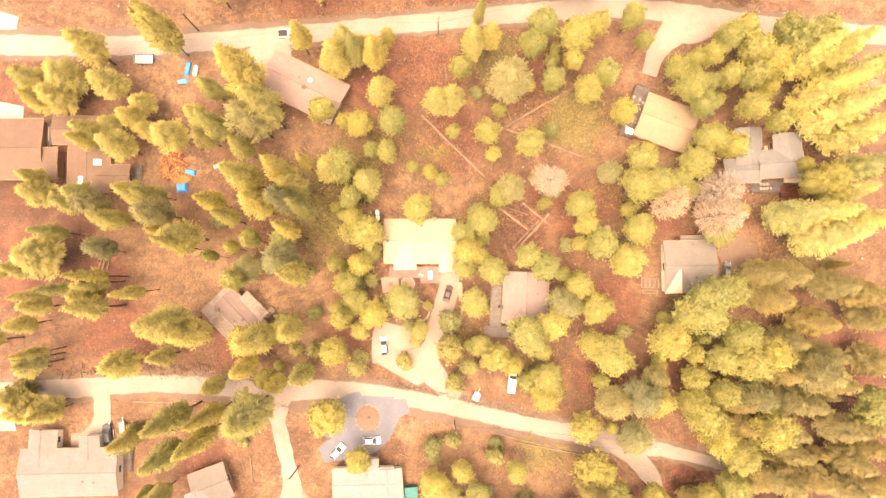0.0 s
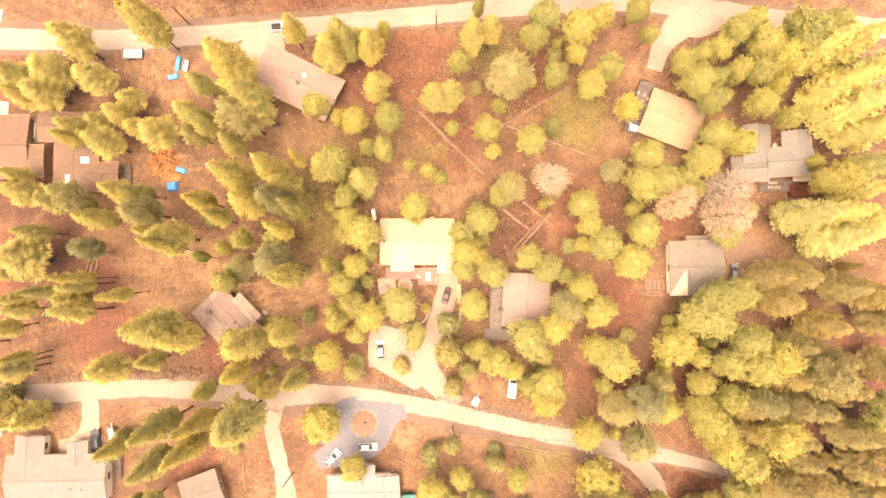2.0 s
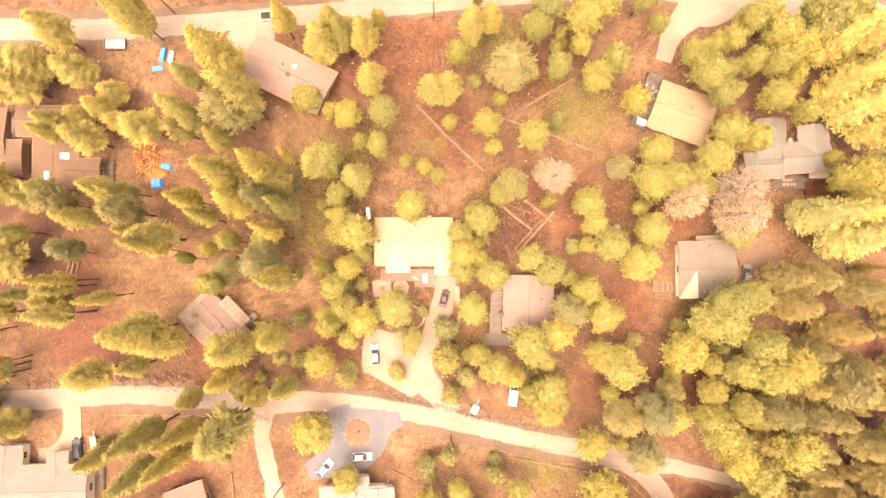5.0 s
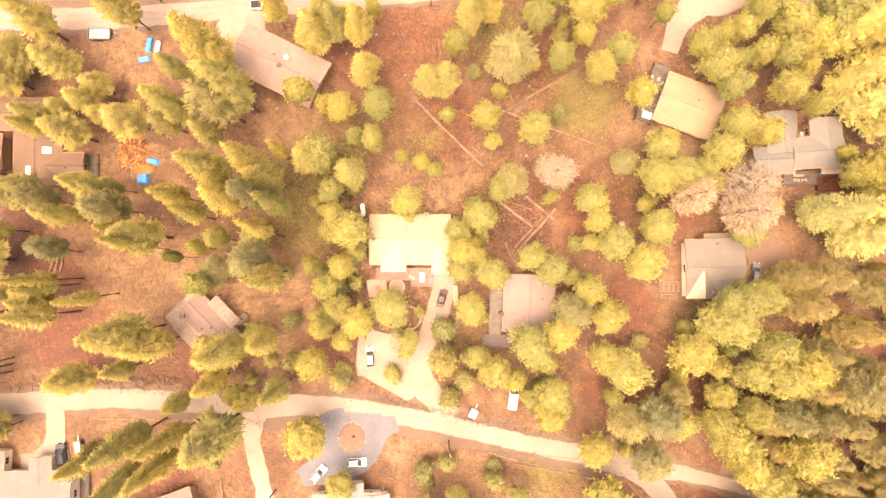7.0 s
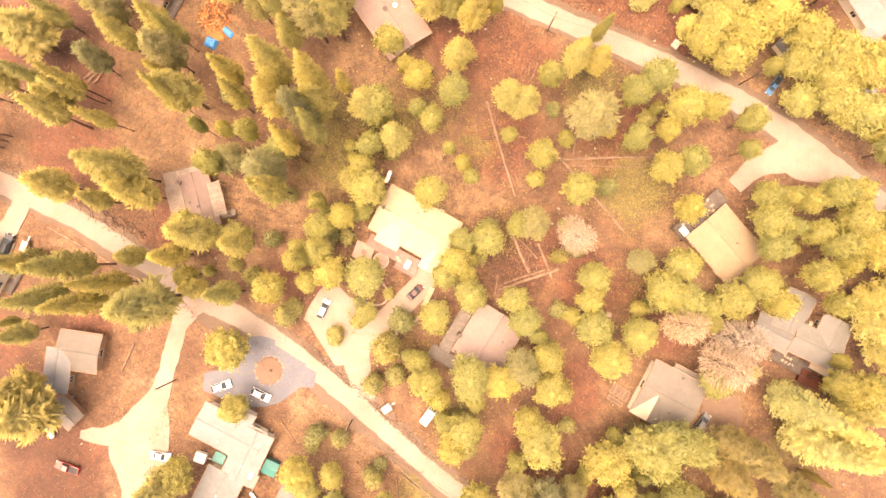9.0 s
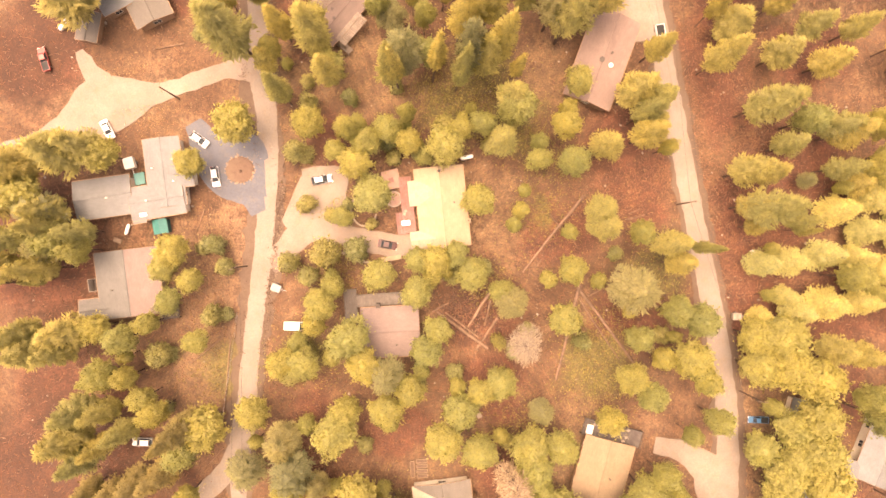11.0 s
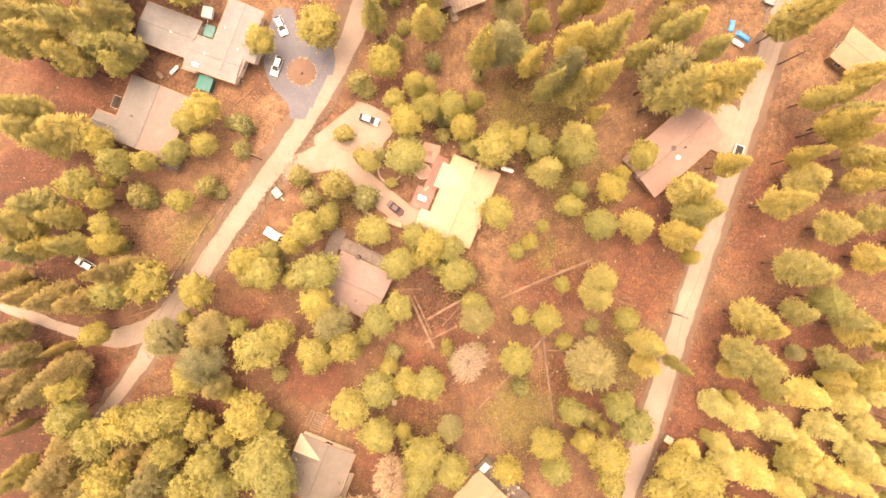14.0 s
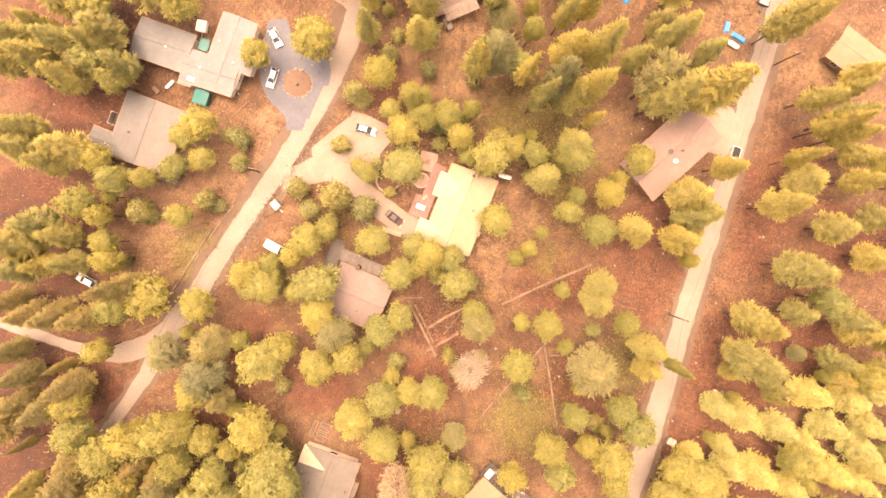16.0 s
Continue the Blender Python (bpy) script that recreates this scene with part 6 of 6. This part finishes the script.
plant('oak', [
    (-4.1, 86.7, 18, 2.9), (21.1, 87.8, 10, 1.9), (18.7, 93.8, 7, 1.6), (9.1, 100.0, 10, 1.6), (57.9, -55.7, 16, 3.4),
    (46.4, -55.0, 15, 2.5), (35.9, -54.4, 17, 3.7), (62.4, -52.9, 18, 3.3), (32.5, -49.3, 18, 4.2), (63.6, -46.0, 20, 3.6), (57.9, -41.4, 23, 3.7),
    (37.8, -41.0, 9, 1.5), (31.1, -40.9, 14, 3.2), (68.2, -39.8, 24, 4.0), (55.8, -37.5, 22, 4.1), (46.4, -34.7, 18, 3.3), (54.1, -34.6, 19, 3.3),
    (60.6, -32.9, 20, 3.0), (35.1, -30.5, 12, 1.7), (68.7, -30.3, 12, 1.5), (54.9, -29.7, 15, 2.9), (49.1, -27.7, 7, 1.8),
])
plant('oak', [
    (48.2, -25.9, 10, 1.3), (60.7, -25.5, 20, 3.3), (65.1, -25.4, 22, 3.8), (70.1, -24.6, 22, 3.8), (36.7, -24.4, 17, 4.3), (55.2, -24.3, 14, 2.0),
    (32.9, -22.4, 15, 2.5), (49.6, -21.5, 18, 3.8), (58.2, -21.2, 12, 1.5), (64.1, -21.0, 20, 3.8), (50.2, -17.3, 9, 1.7), (57.0, -16.5, 19, 3.8),
    (53.5, -15.3, 18, 3.8), (37.0, -14.0, 10, 1.7), (33.3, -14.0, 16, 3.4), (57.6, -11.9, 20, 4.1), (63.0, -10.7, 19, 3.3), (30.3, -9.3, 14, 2.9),
    (41.2, -3.5, 15, 4.0), (31.3, 0.1, 9, 1.8), (35.3, 0.3, 15, 3.2), (62.3, 2.3, 12, 3.2), (43.9, 3.3, 15, 3.2), (32.1, 4.2, 14, 2.9),
])
plant('oak', [
    (42.2, 7.8, 8, 1.6), (30.8, 8.4, 15, 3.4), (56.1, 12.0, 12, 1.7), (42.8, 12.7, 17, 3.8), (81.7, 13.2, 18, 3.0), (47.9, 13.8, 17, 3.7),
    (84.4, 14.3, 20, 3.6), (53.4, 14.6, 14, 2.4), (56.8, 18.1, 16, 3.5), (83.2, 18.3, 9, 1.6), (45.2, 19.2, 14, 3.4), (63.8, 22.0, 17, 3.2),
    (59.2, 23.4, 17, 3.7), (74.3, 27.5, 18, 2.8), (40.5, 29.7, 16, 2.8), (68.8, 29.8, 18, 3.3), (58.6, 31.4, 16, 2.8), (63.8, 33.5, 8, 1.5),
    (72.6, 34.4, 16, 2.0), (32.8, 34.6, 15, 2.9), (55.1, 34.8, 17, 3.5), (68.4, 36.4, 19, 3.0), (60.3, 36.8, 14, 2.0), (64.5, 37.4, 16, 2.5),
])
plant('oak', [
    (36.7, 38.4, 15, 2.9), (59.3, 39.0, 7, 1.2), (52.7, 39.0, 16, 2.8), (73.1, 39.2, 20, 3.3), (56.2, 41.5, 15, 2.2), (68.9, 41.8, 20, 3.8),
    (60.3, 42.6, 16, 2.5), (77.6, 43.5, 22, 4.1), (45.4, 45.9, 13, 1.9), (64.0, 46.0, 18, 2.8), (70.5, 47.4, 12, 1.8), (33.4, 48.8, 18, 3.0),
    (42.3, 51.0, 16, 2.8), (77.0, 47.8, 17, 3.1), (68.6, 48.9, 14, 3.0), (84.4, 46.9, 18, 3.4), (70.4, 59.4, 16, 3.8), (59.6, 61.4, 14, 3.0),
    (55.6, 62.2, 16, 3.8), (33.4, 60.1, 15, 3.7), (50.4, 60.2, 11, 3.4), (67.3, 62.0, 10, 1.9), (61.9, 63.2, 16, 4.4), (42.4, 63.5, 11, 1.8),
])
plant('oak', [
    (33.1, 65.5, 18, 4.3), (45.9, 66.1, 14, 4.0), (53.4, 66.4, 14, 3.8), (57.3, 70.6, 17, 4.3), (36.1, 70.7, 19, 4.3), (51.1, 71.1, 16, 4.4),
    (44.7, 71.3, 16, 3.7), (52.1, 76.2, 9, 1.2), (92.3, -34.6, 22, 4.1), (92.2, 5.8, 11, 1.5), (97.2, 16.8, 11, 1.8),
])
plant('fir', [
    (68.0, -75.1, 10, 1.8), (43.2, -74.2, 18, 2.6), (55.3, -72.7, 15, 1.4), (52.7, -70.5, 18, 2.6), (44.6, -69.5, 19, 3.4), (67.8, -69.1, 19, 4.7),
    (56.1, -67.0, 18, 2.9), (61.3, -65.0, 19, 2.9), (42.9, -64.8, 19, 3.4), (63.6, -62.7, 15, 1.6), (69.9, -62.6, 14, 1.3), (52.5, -61.1, 15, 1.3),
    (60.5, -60.2, 20, 3.4), (41.8, -59.5, 19, 3.4), (55.0, -56.9, 20, 3.4), (87.1, -53.0, 19, 3.8), (73.7, -52.0, 19, 3.8), (80.5, -51.2, 19, 3.8),
    (67.1, -51.1, 19, 3.8), (88.9, -47.7, 19, 3.8), (84.6, -47.3, 10, 1.7), (76.7, -46.4, 18, 3.3), (70.2, -46.4, 14, 1.4), (75.4, -41.2, 20, 3.3),
])
plant('fir', [
    (87.1, -40.5, 20, 4.1), (64.5, -39.8, 18, 3.3), (77.8, -38.9, 9, 2.0), (82.7, -35.2, 14, 2.0), (64.6, -34.9, 18, 3.3), (78.9, -34.7, 20, 3.8),
    (73.9, -34.7, 20, 3.8), (87.2, -34.6, 11, 1.5), (85.7, -30.7, 20, 3.6), (74.3, -29.0, 19, 3.8), (89.9, -28.6, 11, 1.5), (83.3, -24.9, 20, 4.1),
    (79.6, -22.5, 13, 1.5), (76.1, -21.6, 19, 3.6), (80.4, -17.3, 22, 4.1), (84.8, -15.3, 12, 1.4), (76.4, -13.4, 10, 1.2), (72.4, -12.4, 21, 4.1),
    (85.1, -9.1, 21, 4.1), (75.9, -6.6, 21, 4.1), (70.1, -6.6, 21, 3.8), (89.0, -4.8, 13, 1.3), (93.4, -52.2, 19, 3.8), (93.9, -45.1, 18, 3.7),
])
plant('fir', [
    (94.2, -39.9, 19, 3.6), (94.9, -26.0, 18, 3.8), (93.8, -15.8, 22, 4.1), (91.4, -10.8, 22, 4.1),
])
plant('grey_pine', [
    (-11.4, -75.5, 18, 4.1), (-5.4, -75.2, 18, 3.7), (26.8, -13.5, 17, 3.7), (14.9, 12.6, 17, 3.7), (14.4, 36.1, 20, 4.8), (42.5, -43.1, 14, 3.9),
    (36.8, -34.6, 18, 3.7), (65.9, -33.3, 24, 3.7), (42.3, -33.2, 20, 4.4), (46.6, -29.1, 16, 2.5), (78.8, -27.7, 25, 4.5), (37.8, 16.4, 12, 2.9),
])
plant('dead_tree', [
    (24.2, 14.6, 13, 3.6), (60.4, 6.2, 22, 4.2), (50.5, 8.9, 20, 4.0), (61.2, 11.5, 21, 4.1),
])
plant('shrub', [
    (-94.6, -32.8, 12, 3.1), (-71.0, -44.4, 12, 2.1), (-69.8, -41.9, 8, 1.8), (18.6, -59.1, 9, 3.0), (11.7, -47.8, 9, 2.3), (-2.4, -46.0, 8, 2.3),
    (2.3, -44.6, 6, 1.9), (2.7, -31.4, 9, 2.6), (20.8, -29.6, 12, 2.2), (-19.7, -27.8, 8, 2.3), (-8.9, -26.8, 5, 2.1), (-29.2, -23.8, 9, 1.9),
    (1.4, -23.4, 13, 3.1), (-6.1, -22.1, 4, 1.6), (1.5, -17.5, 10, 2.6), (-29.3, -15.6, 8, 1.9), (23.4, 9.4, 9, 1.7), (25.2, 26.8, 8, 1.9),
])
plant('slim_pine', [
    (-94.2, -34.0, 15, 2.5), (-97.6, -21.1, 20, 2.0),
])
# oaks and firs drawn as cedars, to hold the sun's glare in their colour
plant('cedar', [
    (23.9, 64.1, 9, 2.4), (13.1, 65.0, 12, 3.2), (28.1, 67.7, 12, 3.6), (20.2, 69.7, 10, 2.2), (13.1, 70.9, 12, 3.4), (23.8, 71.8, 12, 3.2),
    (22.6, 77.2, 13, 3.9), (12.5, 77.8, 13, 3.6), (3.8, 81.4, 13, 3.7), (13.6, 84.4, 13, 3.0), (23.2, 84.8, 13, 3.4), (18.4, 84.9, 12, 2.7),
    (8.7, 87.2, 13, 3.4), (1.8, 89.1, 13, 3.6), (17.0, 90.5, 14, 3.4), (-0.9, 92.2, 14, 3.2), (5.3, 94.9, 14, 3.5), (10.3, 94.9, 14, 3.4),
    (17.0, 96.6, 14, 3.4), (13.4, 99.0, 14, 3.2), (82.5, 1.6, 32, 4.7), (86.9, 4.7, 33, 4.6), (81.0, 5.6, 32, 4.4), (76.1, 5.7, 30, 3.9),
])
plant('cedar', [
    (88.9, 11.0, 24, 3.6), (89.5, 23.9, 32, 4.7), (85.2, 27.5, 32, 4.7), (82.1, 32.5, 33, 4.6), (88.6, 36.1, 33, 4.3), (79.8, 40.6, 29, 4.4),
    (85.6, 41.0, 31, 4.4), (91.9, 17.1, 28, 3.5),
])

plant('shrub', [
    (-18, -3, 5, 2.2), (-16.5, -8, 4, 1.8), (-20, -9, 5, 2), (-22, 3, 6, 2.4), (-17, 12, 5, 2), (-24, -16, 4, 1.8),
    (-19, -26, 4, 2), (8, -24, 5, 2), (6, -28, 5, 2.1), (10, -27, 4, 1.8), (6.5, -3, 5, 2), (9, 2, 5, 2.2),
    (8, 8, 5, 2), (26, 13, 5, 2), (22, 16, 4, 1.8), (29, 0, 4, 1.8), (31, -8, 5, 2), (36, 3, 5, 2.2),
    (44, 9, 5, 2), (46, 14, 5, 2.2), (-36, 3, 4, 1.8), (-31, -6, 4, 1.7), (-52, 6, 4, 1.8), (26, -34, 5, 2.2),
])
plant('shrub', [
    (12, -45.6, 3, 1.6), (-2, -49, 3, 1.5), (19, -58, 4, 1.8), (30, -60, 4, 1.8), (-30, -39, 3, 1.4), (-28.4, -43, 3, 1.4),
    (-46, -45, 3, 1.6), (-2, 33, 4, 1.6), (8, 36, 4, 1.8), (-12, 31, 4, 1.7), (20, 38, 4, 1.8), (26, 44, 4, 2),
    (-44, 30, 4, 1.8), (-50, 36, 4, 1.8), (62, 6, 4, 1.8), (70, 8, 5, 2), (78, 8, 5, 2.2), (60, -14, 4, 1.8),
    (42, -20, 4, 1.8), (-60, -20, 3, 1.4), (-34, -24, 4, 1.6), (-8, -18.5, 3, 1.3), (-3.5, -14, 3, 1.3), (-15, -15, 4, 1.6),
])

# ---- loose cover of the forest floor ----
cover = np.random.default_rng(21)
LANES = [(-150, -36, -40, -33), (-40, -33.6, 45, -48), (45, -48, 150, -66), (-150, 48, -20, 52), (-20, 52, 40, 57), (40, 57, 150, 48), (-38, -34, -34, -80), (2, -36, -3, -28), (-3, -28, 2, -6), (-14, -19, -8, -32), (-26, -48, -10, -38), (-79, -34, -80, -46)]


def off_lanes(p, margin=3.2):
    """Keeps the points that lie clear of lanes and drives."""
    keep = np.ones(len(p), bool)
    for ax, ay, bx, by in LANES:
        a, d = np.array((ax, ay)), np.array((bx - ax, by - ay))
        t = np.clip(((p[:, :2] - a) @ d) / (d @ d), 0, 1)
        keep &= np.linalg.norm(p[:, :2] - a - t[:, None] * d, axis=1) > margin
    return p[keep]


def strewn(name, spots, length, thick, material, label, category):
    """Sticks and bark lying about: slim three-sided bars in one mesh."""
    n = len(spots)
    a = cover.uniform(0, math.tau, n)
    d = np.stack([np.cos(a), np.sin(a), cover.normal(0, 0.12, n)], 1) * (length * cover.uniform(0.3, 1.4, (n, 1)))
    side = np.stack([-np.sin(a), np.cos(a), np.zeros(n)], 1) * (thick * cover.uniform(0.6, 1.5, (n, 1)))
    up = np.array((0, 0, 1.0)) * thick * 1.6
    v = np.stack([spots - side, spots + side, spots + up, spots + d - side * 0.5, spots + d + side * 0.5, spots + d + up * 0.6], 1).reshape(-1, 3)
    f = np.array([[0, 1, 4, 3], [1, 2, 5, 4], [2, 0, 3, 5]])
    me = bpy.data.meshes.new(name)
    me.from_pydata(v.tolist(), [], (np.arange(n)[:, None, None] * 6 + f).reshape(-1, 4).tolist())
    me.materials.append(material)
    tagged(new(name, me), label, category, "", "stuff")


def scattered(centres, n):
    """Points thick about some places: x, y, spread of each."""
    out = [np.stack([cover.normal(x, s, n), cover.normal(y, s, n), np.full(n, -0.06)], 1) for x, y, s in centres]
    return off_lanes(np.concatenate(out))


everywhere = off_lanes(np.stack([cover.uniform(-115, 115, 34000), cover.uniform(-105, 105, 34000), np.full(34000, -0.06)], 1))
strewn("fallen_branches", everywhere, 0.9, 0.038, M_LOG, "fallen twigs and branches strewn over the needles", "branches")
strewn("pale_litter", off_lanes(np.stack([cover.uniform(-105, 105, 9000), cover.uniform(-95, 95, 9000), np.full(9000, -0.05)], 1)), 0.55, 0.06, M_WOOD, "pale dry sticks and chips on the forest floor", "branches")
slash = scattered([(-6, 43, 4.5), (-4, 36, 4), (4, 24, 5), (17, 5, 4.5), (38, -14, 4), (36, -30, 4), (42, -34, 4), (-8, 50, 3), (62, -60, 4), (-75, -18, 8), (-62, -26, 6), (-12, 66, 6), (8, 68, 5), (-38, 66, 8), (34, 14, 6), (-66, -8, 8), (12, -52, 5), (30, 2, 5), (-20, 57, 4), (-8, 60, 4), (12, 62, 4), (-34, 58, 4), (-2, 74, 8), (-26, 76, 7), (22, 78, 8)], 520)
strewn("logging_slash", slash, 0.9, 0.042, M_LOG, "reddish logging slash of broken branches and bark", "branches")
strewn("broken_limbs", scattered([(19, 5, 3.2), (15, 2, 2.4), (8, 20, 3), (-60, -27, 5), (-45, -28.6, 4), (62, -56, 3)], 70), 2.0, 0.07, M_BARK, "dark broken limbs among the felled logs", "branches")
strewn("dark_brushwood", scattered([(-55, -27.5, 4), (-42, -28.5, 4), (-68, -28.5, 4), (-22, -27, 4), (-8, 17, 4), (13, 12, 3), (-30, 12, 5)], 260), 0.9, 0.04, M_BARK, "dark brushwood along the lane", "branches")

def along(ax, ay, bx, by, wide, n, z=0.055):
    """Points scattered along a strip between two places."""
    u, w = cover.uniform(0, 1, n), cover.normal(0, wide, n)
    d = Vector((bx - ax, by - ay)).normalized()
    return np.stack([ax + (bx - ax) * u - d.y * w, ay + (by - ay) * u + d.x * w, np.full(n, z)], 1)


lane_edges = np.concatenate([along(*row) for row in ((-14, -31.6, -4, -33.9, 0.5, 150), (-4, -34.1, 5, -35.5, 0.5, 150), (5, -35.9, 9, -36.8, 0.4, 80), (9, -37.0, 22, -39.6, 0.5, 120), (-66, -30.2, -44, -31.4, 0.4, 90), (-30, -36.0, -18, -36.4, 0.3, 40), (6, -40.8, 24, -44.8, 0.3, 50), (40, -45.4, 50, -47.0, 0.5, 50), (-40, -36.4, -36, -37.6, 0.6, 30))])
brush = np.concatenate([along(*row) for row in ((-90, -29.2, -78, -28.8, 0.5, 36, -0.03), (-69, -28.2, -54, -28.3, 0.6, 120, -0.03))])
strewn("roadside_brushwood", brush, 1.7, 0.09, M_BARK, "dark broken branches heaped along the lane", "branches")
strewn("roadside_litter", lane_edges, 0.5, 0.05, M_BARK, "dark twigs and bark along the edge of the lane", "branches")
strewn("roadside_chips", lane_edges[::3] + (0.3, 0.2, 0.0), 0.4, 0.06, M_WOOD, "pale chips along the edge of the lane", "branches")

stones = bmesh.new()
for x, y, z in off_lanes(np.stack([cover.uniform(-110, 110, 420), cover.uniform(-100, 100, 420), np.full(420, -0.05)], 1)):
    s = cover.uniform(0.12, 0.42)
    bmesh.ops.create_icosphere(stones, subdivisions=1, radius=s, matrix=pose(x, y, z, *cover.uniform(0, 90, 3)) @ Matrix.Diagonal((1, 0.75, 0.6, 1)))
tagged(part("boulders", stones, M_STONE, None), "pale granite stones lying in the dirt", "stones", "", "stuff")


def low_cover(name, centres, n, size, slim, material, label, category):
    p = scattered(centres, n)
    p[:, 2] = cover.uniform(0.0, 0.35, len(p))
    tagged(new(name, blades_mesh(name, p, size, slim, material, cover)), label, category, "", "stuff")


low_cover("undergrowth", [(-27, 6, 4), (-24, 14, 4), (-30, 0, 4), (30, 29, 5), (36, 31, 4), (24, 32, 4), (12, 46, 5), (-20, 20, 4), (-14, 24, 3), (12, 10, 3), (-34, 12, 5), (42, 12, 4), (58, -16, 5), (26, -48, 5), (22, -30, 5), (-2, 22, 4), (70, -28, 6), (88, 2, 8), (-10, -22, 3), (6, -22, 3)], 1100, 0.38, 0.2, M_GRASS, "low green grass and fern undergrowth", "undergrowth")
low_cover("dry_grass", [(-18, -40, 1.2), (-4, -46, 4), (6, -48, 5), (16, -51, 4), (28, -53, 4), (-50, -42, 6), (-60, -40, 5), (-36, -60, 3), (-30, -56, 3), (-66, -40, 5), (-86, -38, 4), (-2, 40, 6)], 800, 0.38, 0.13, M_STRAW, "straw-coloured dry grass tufts", "grass")
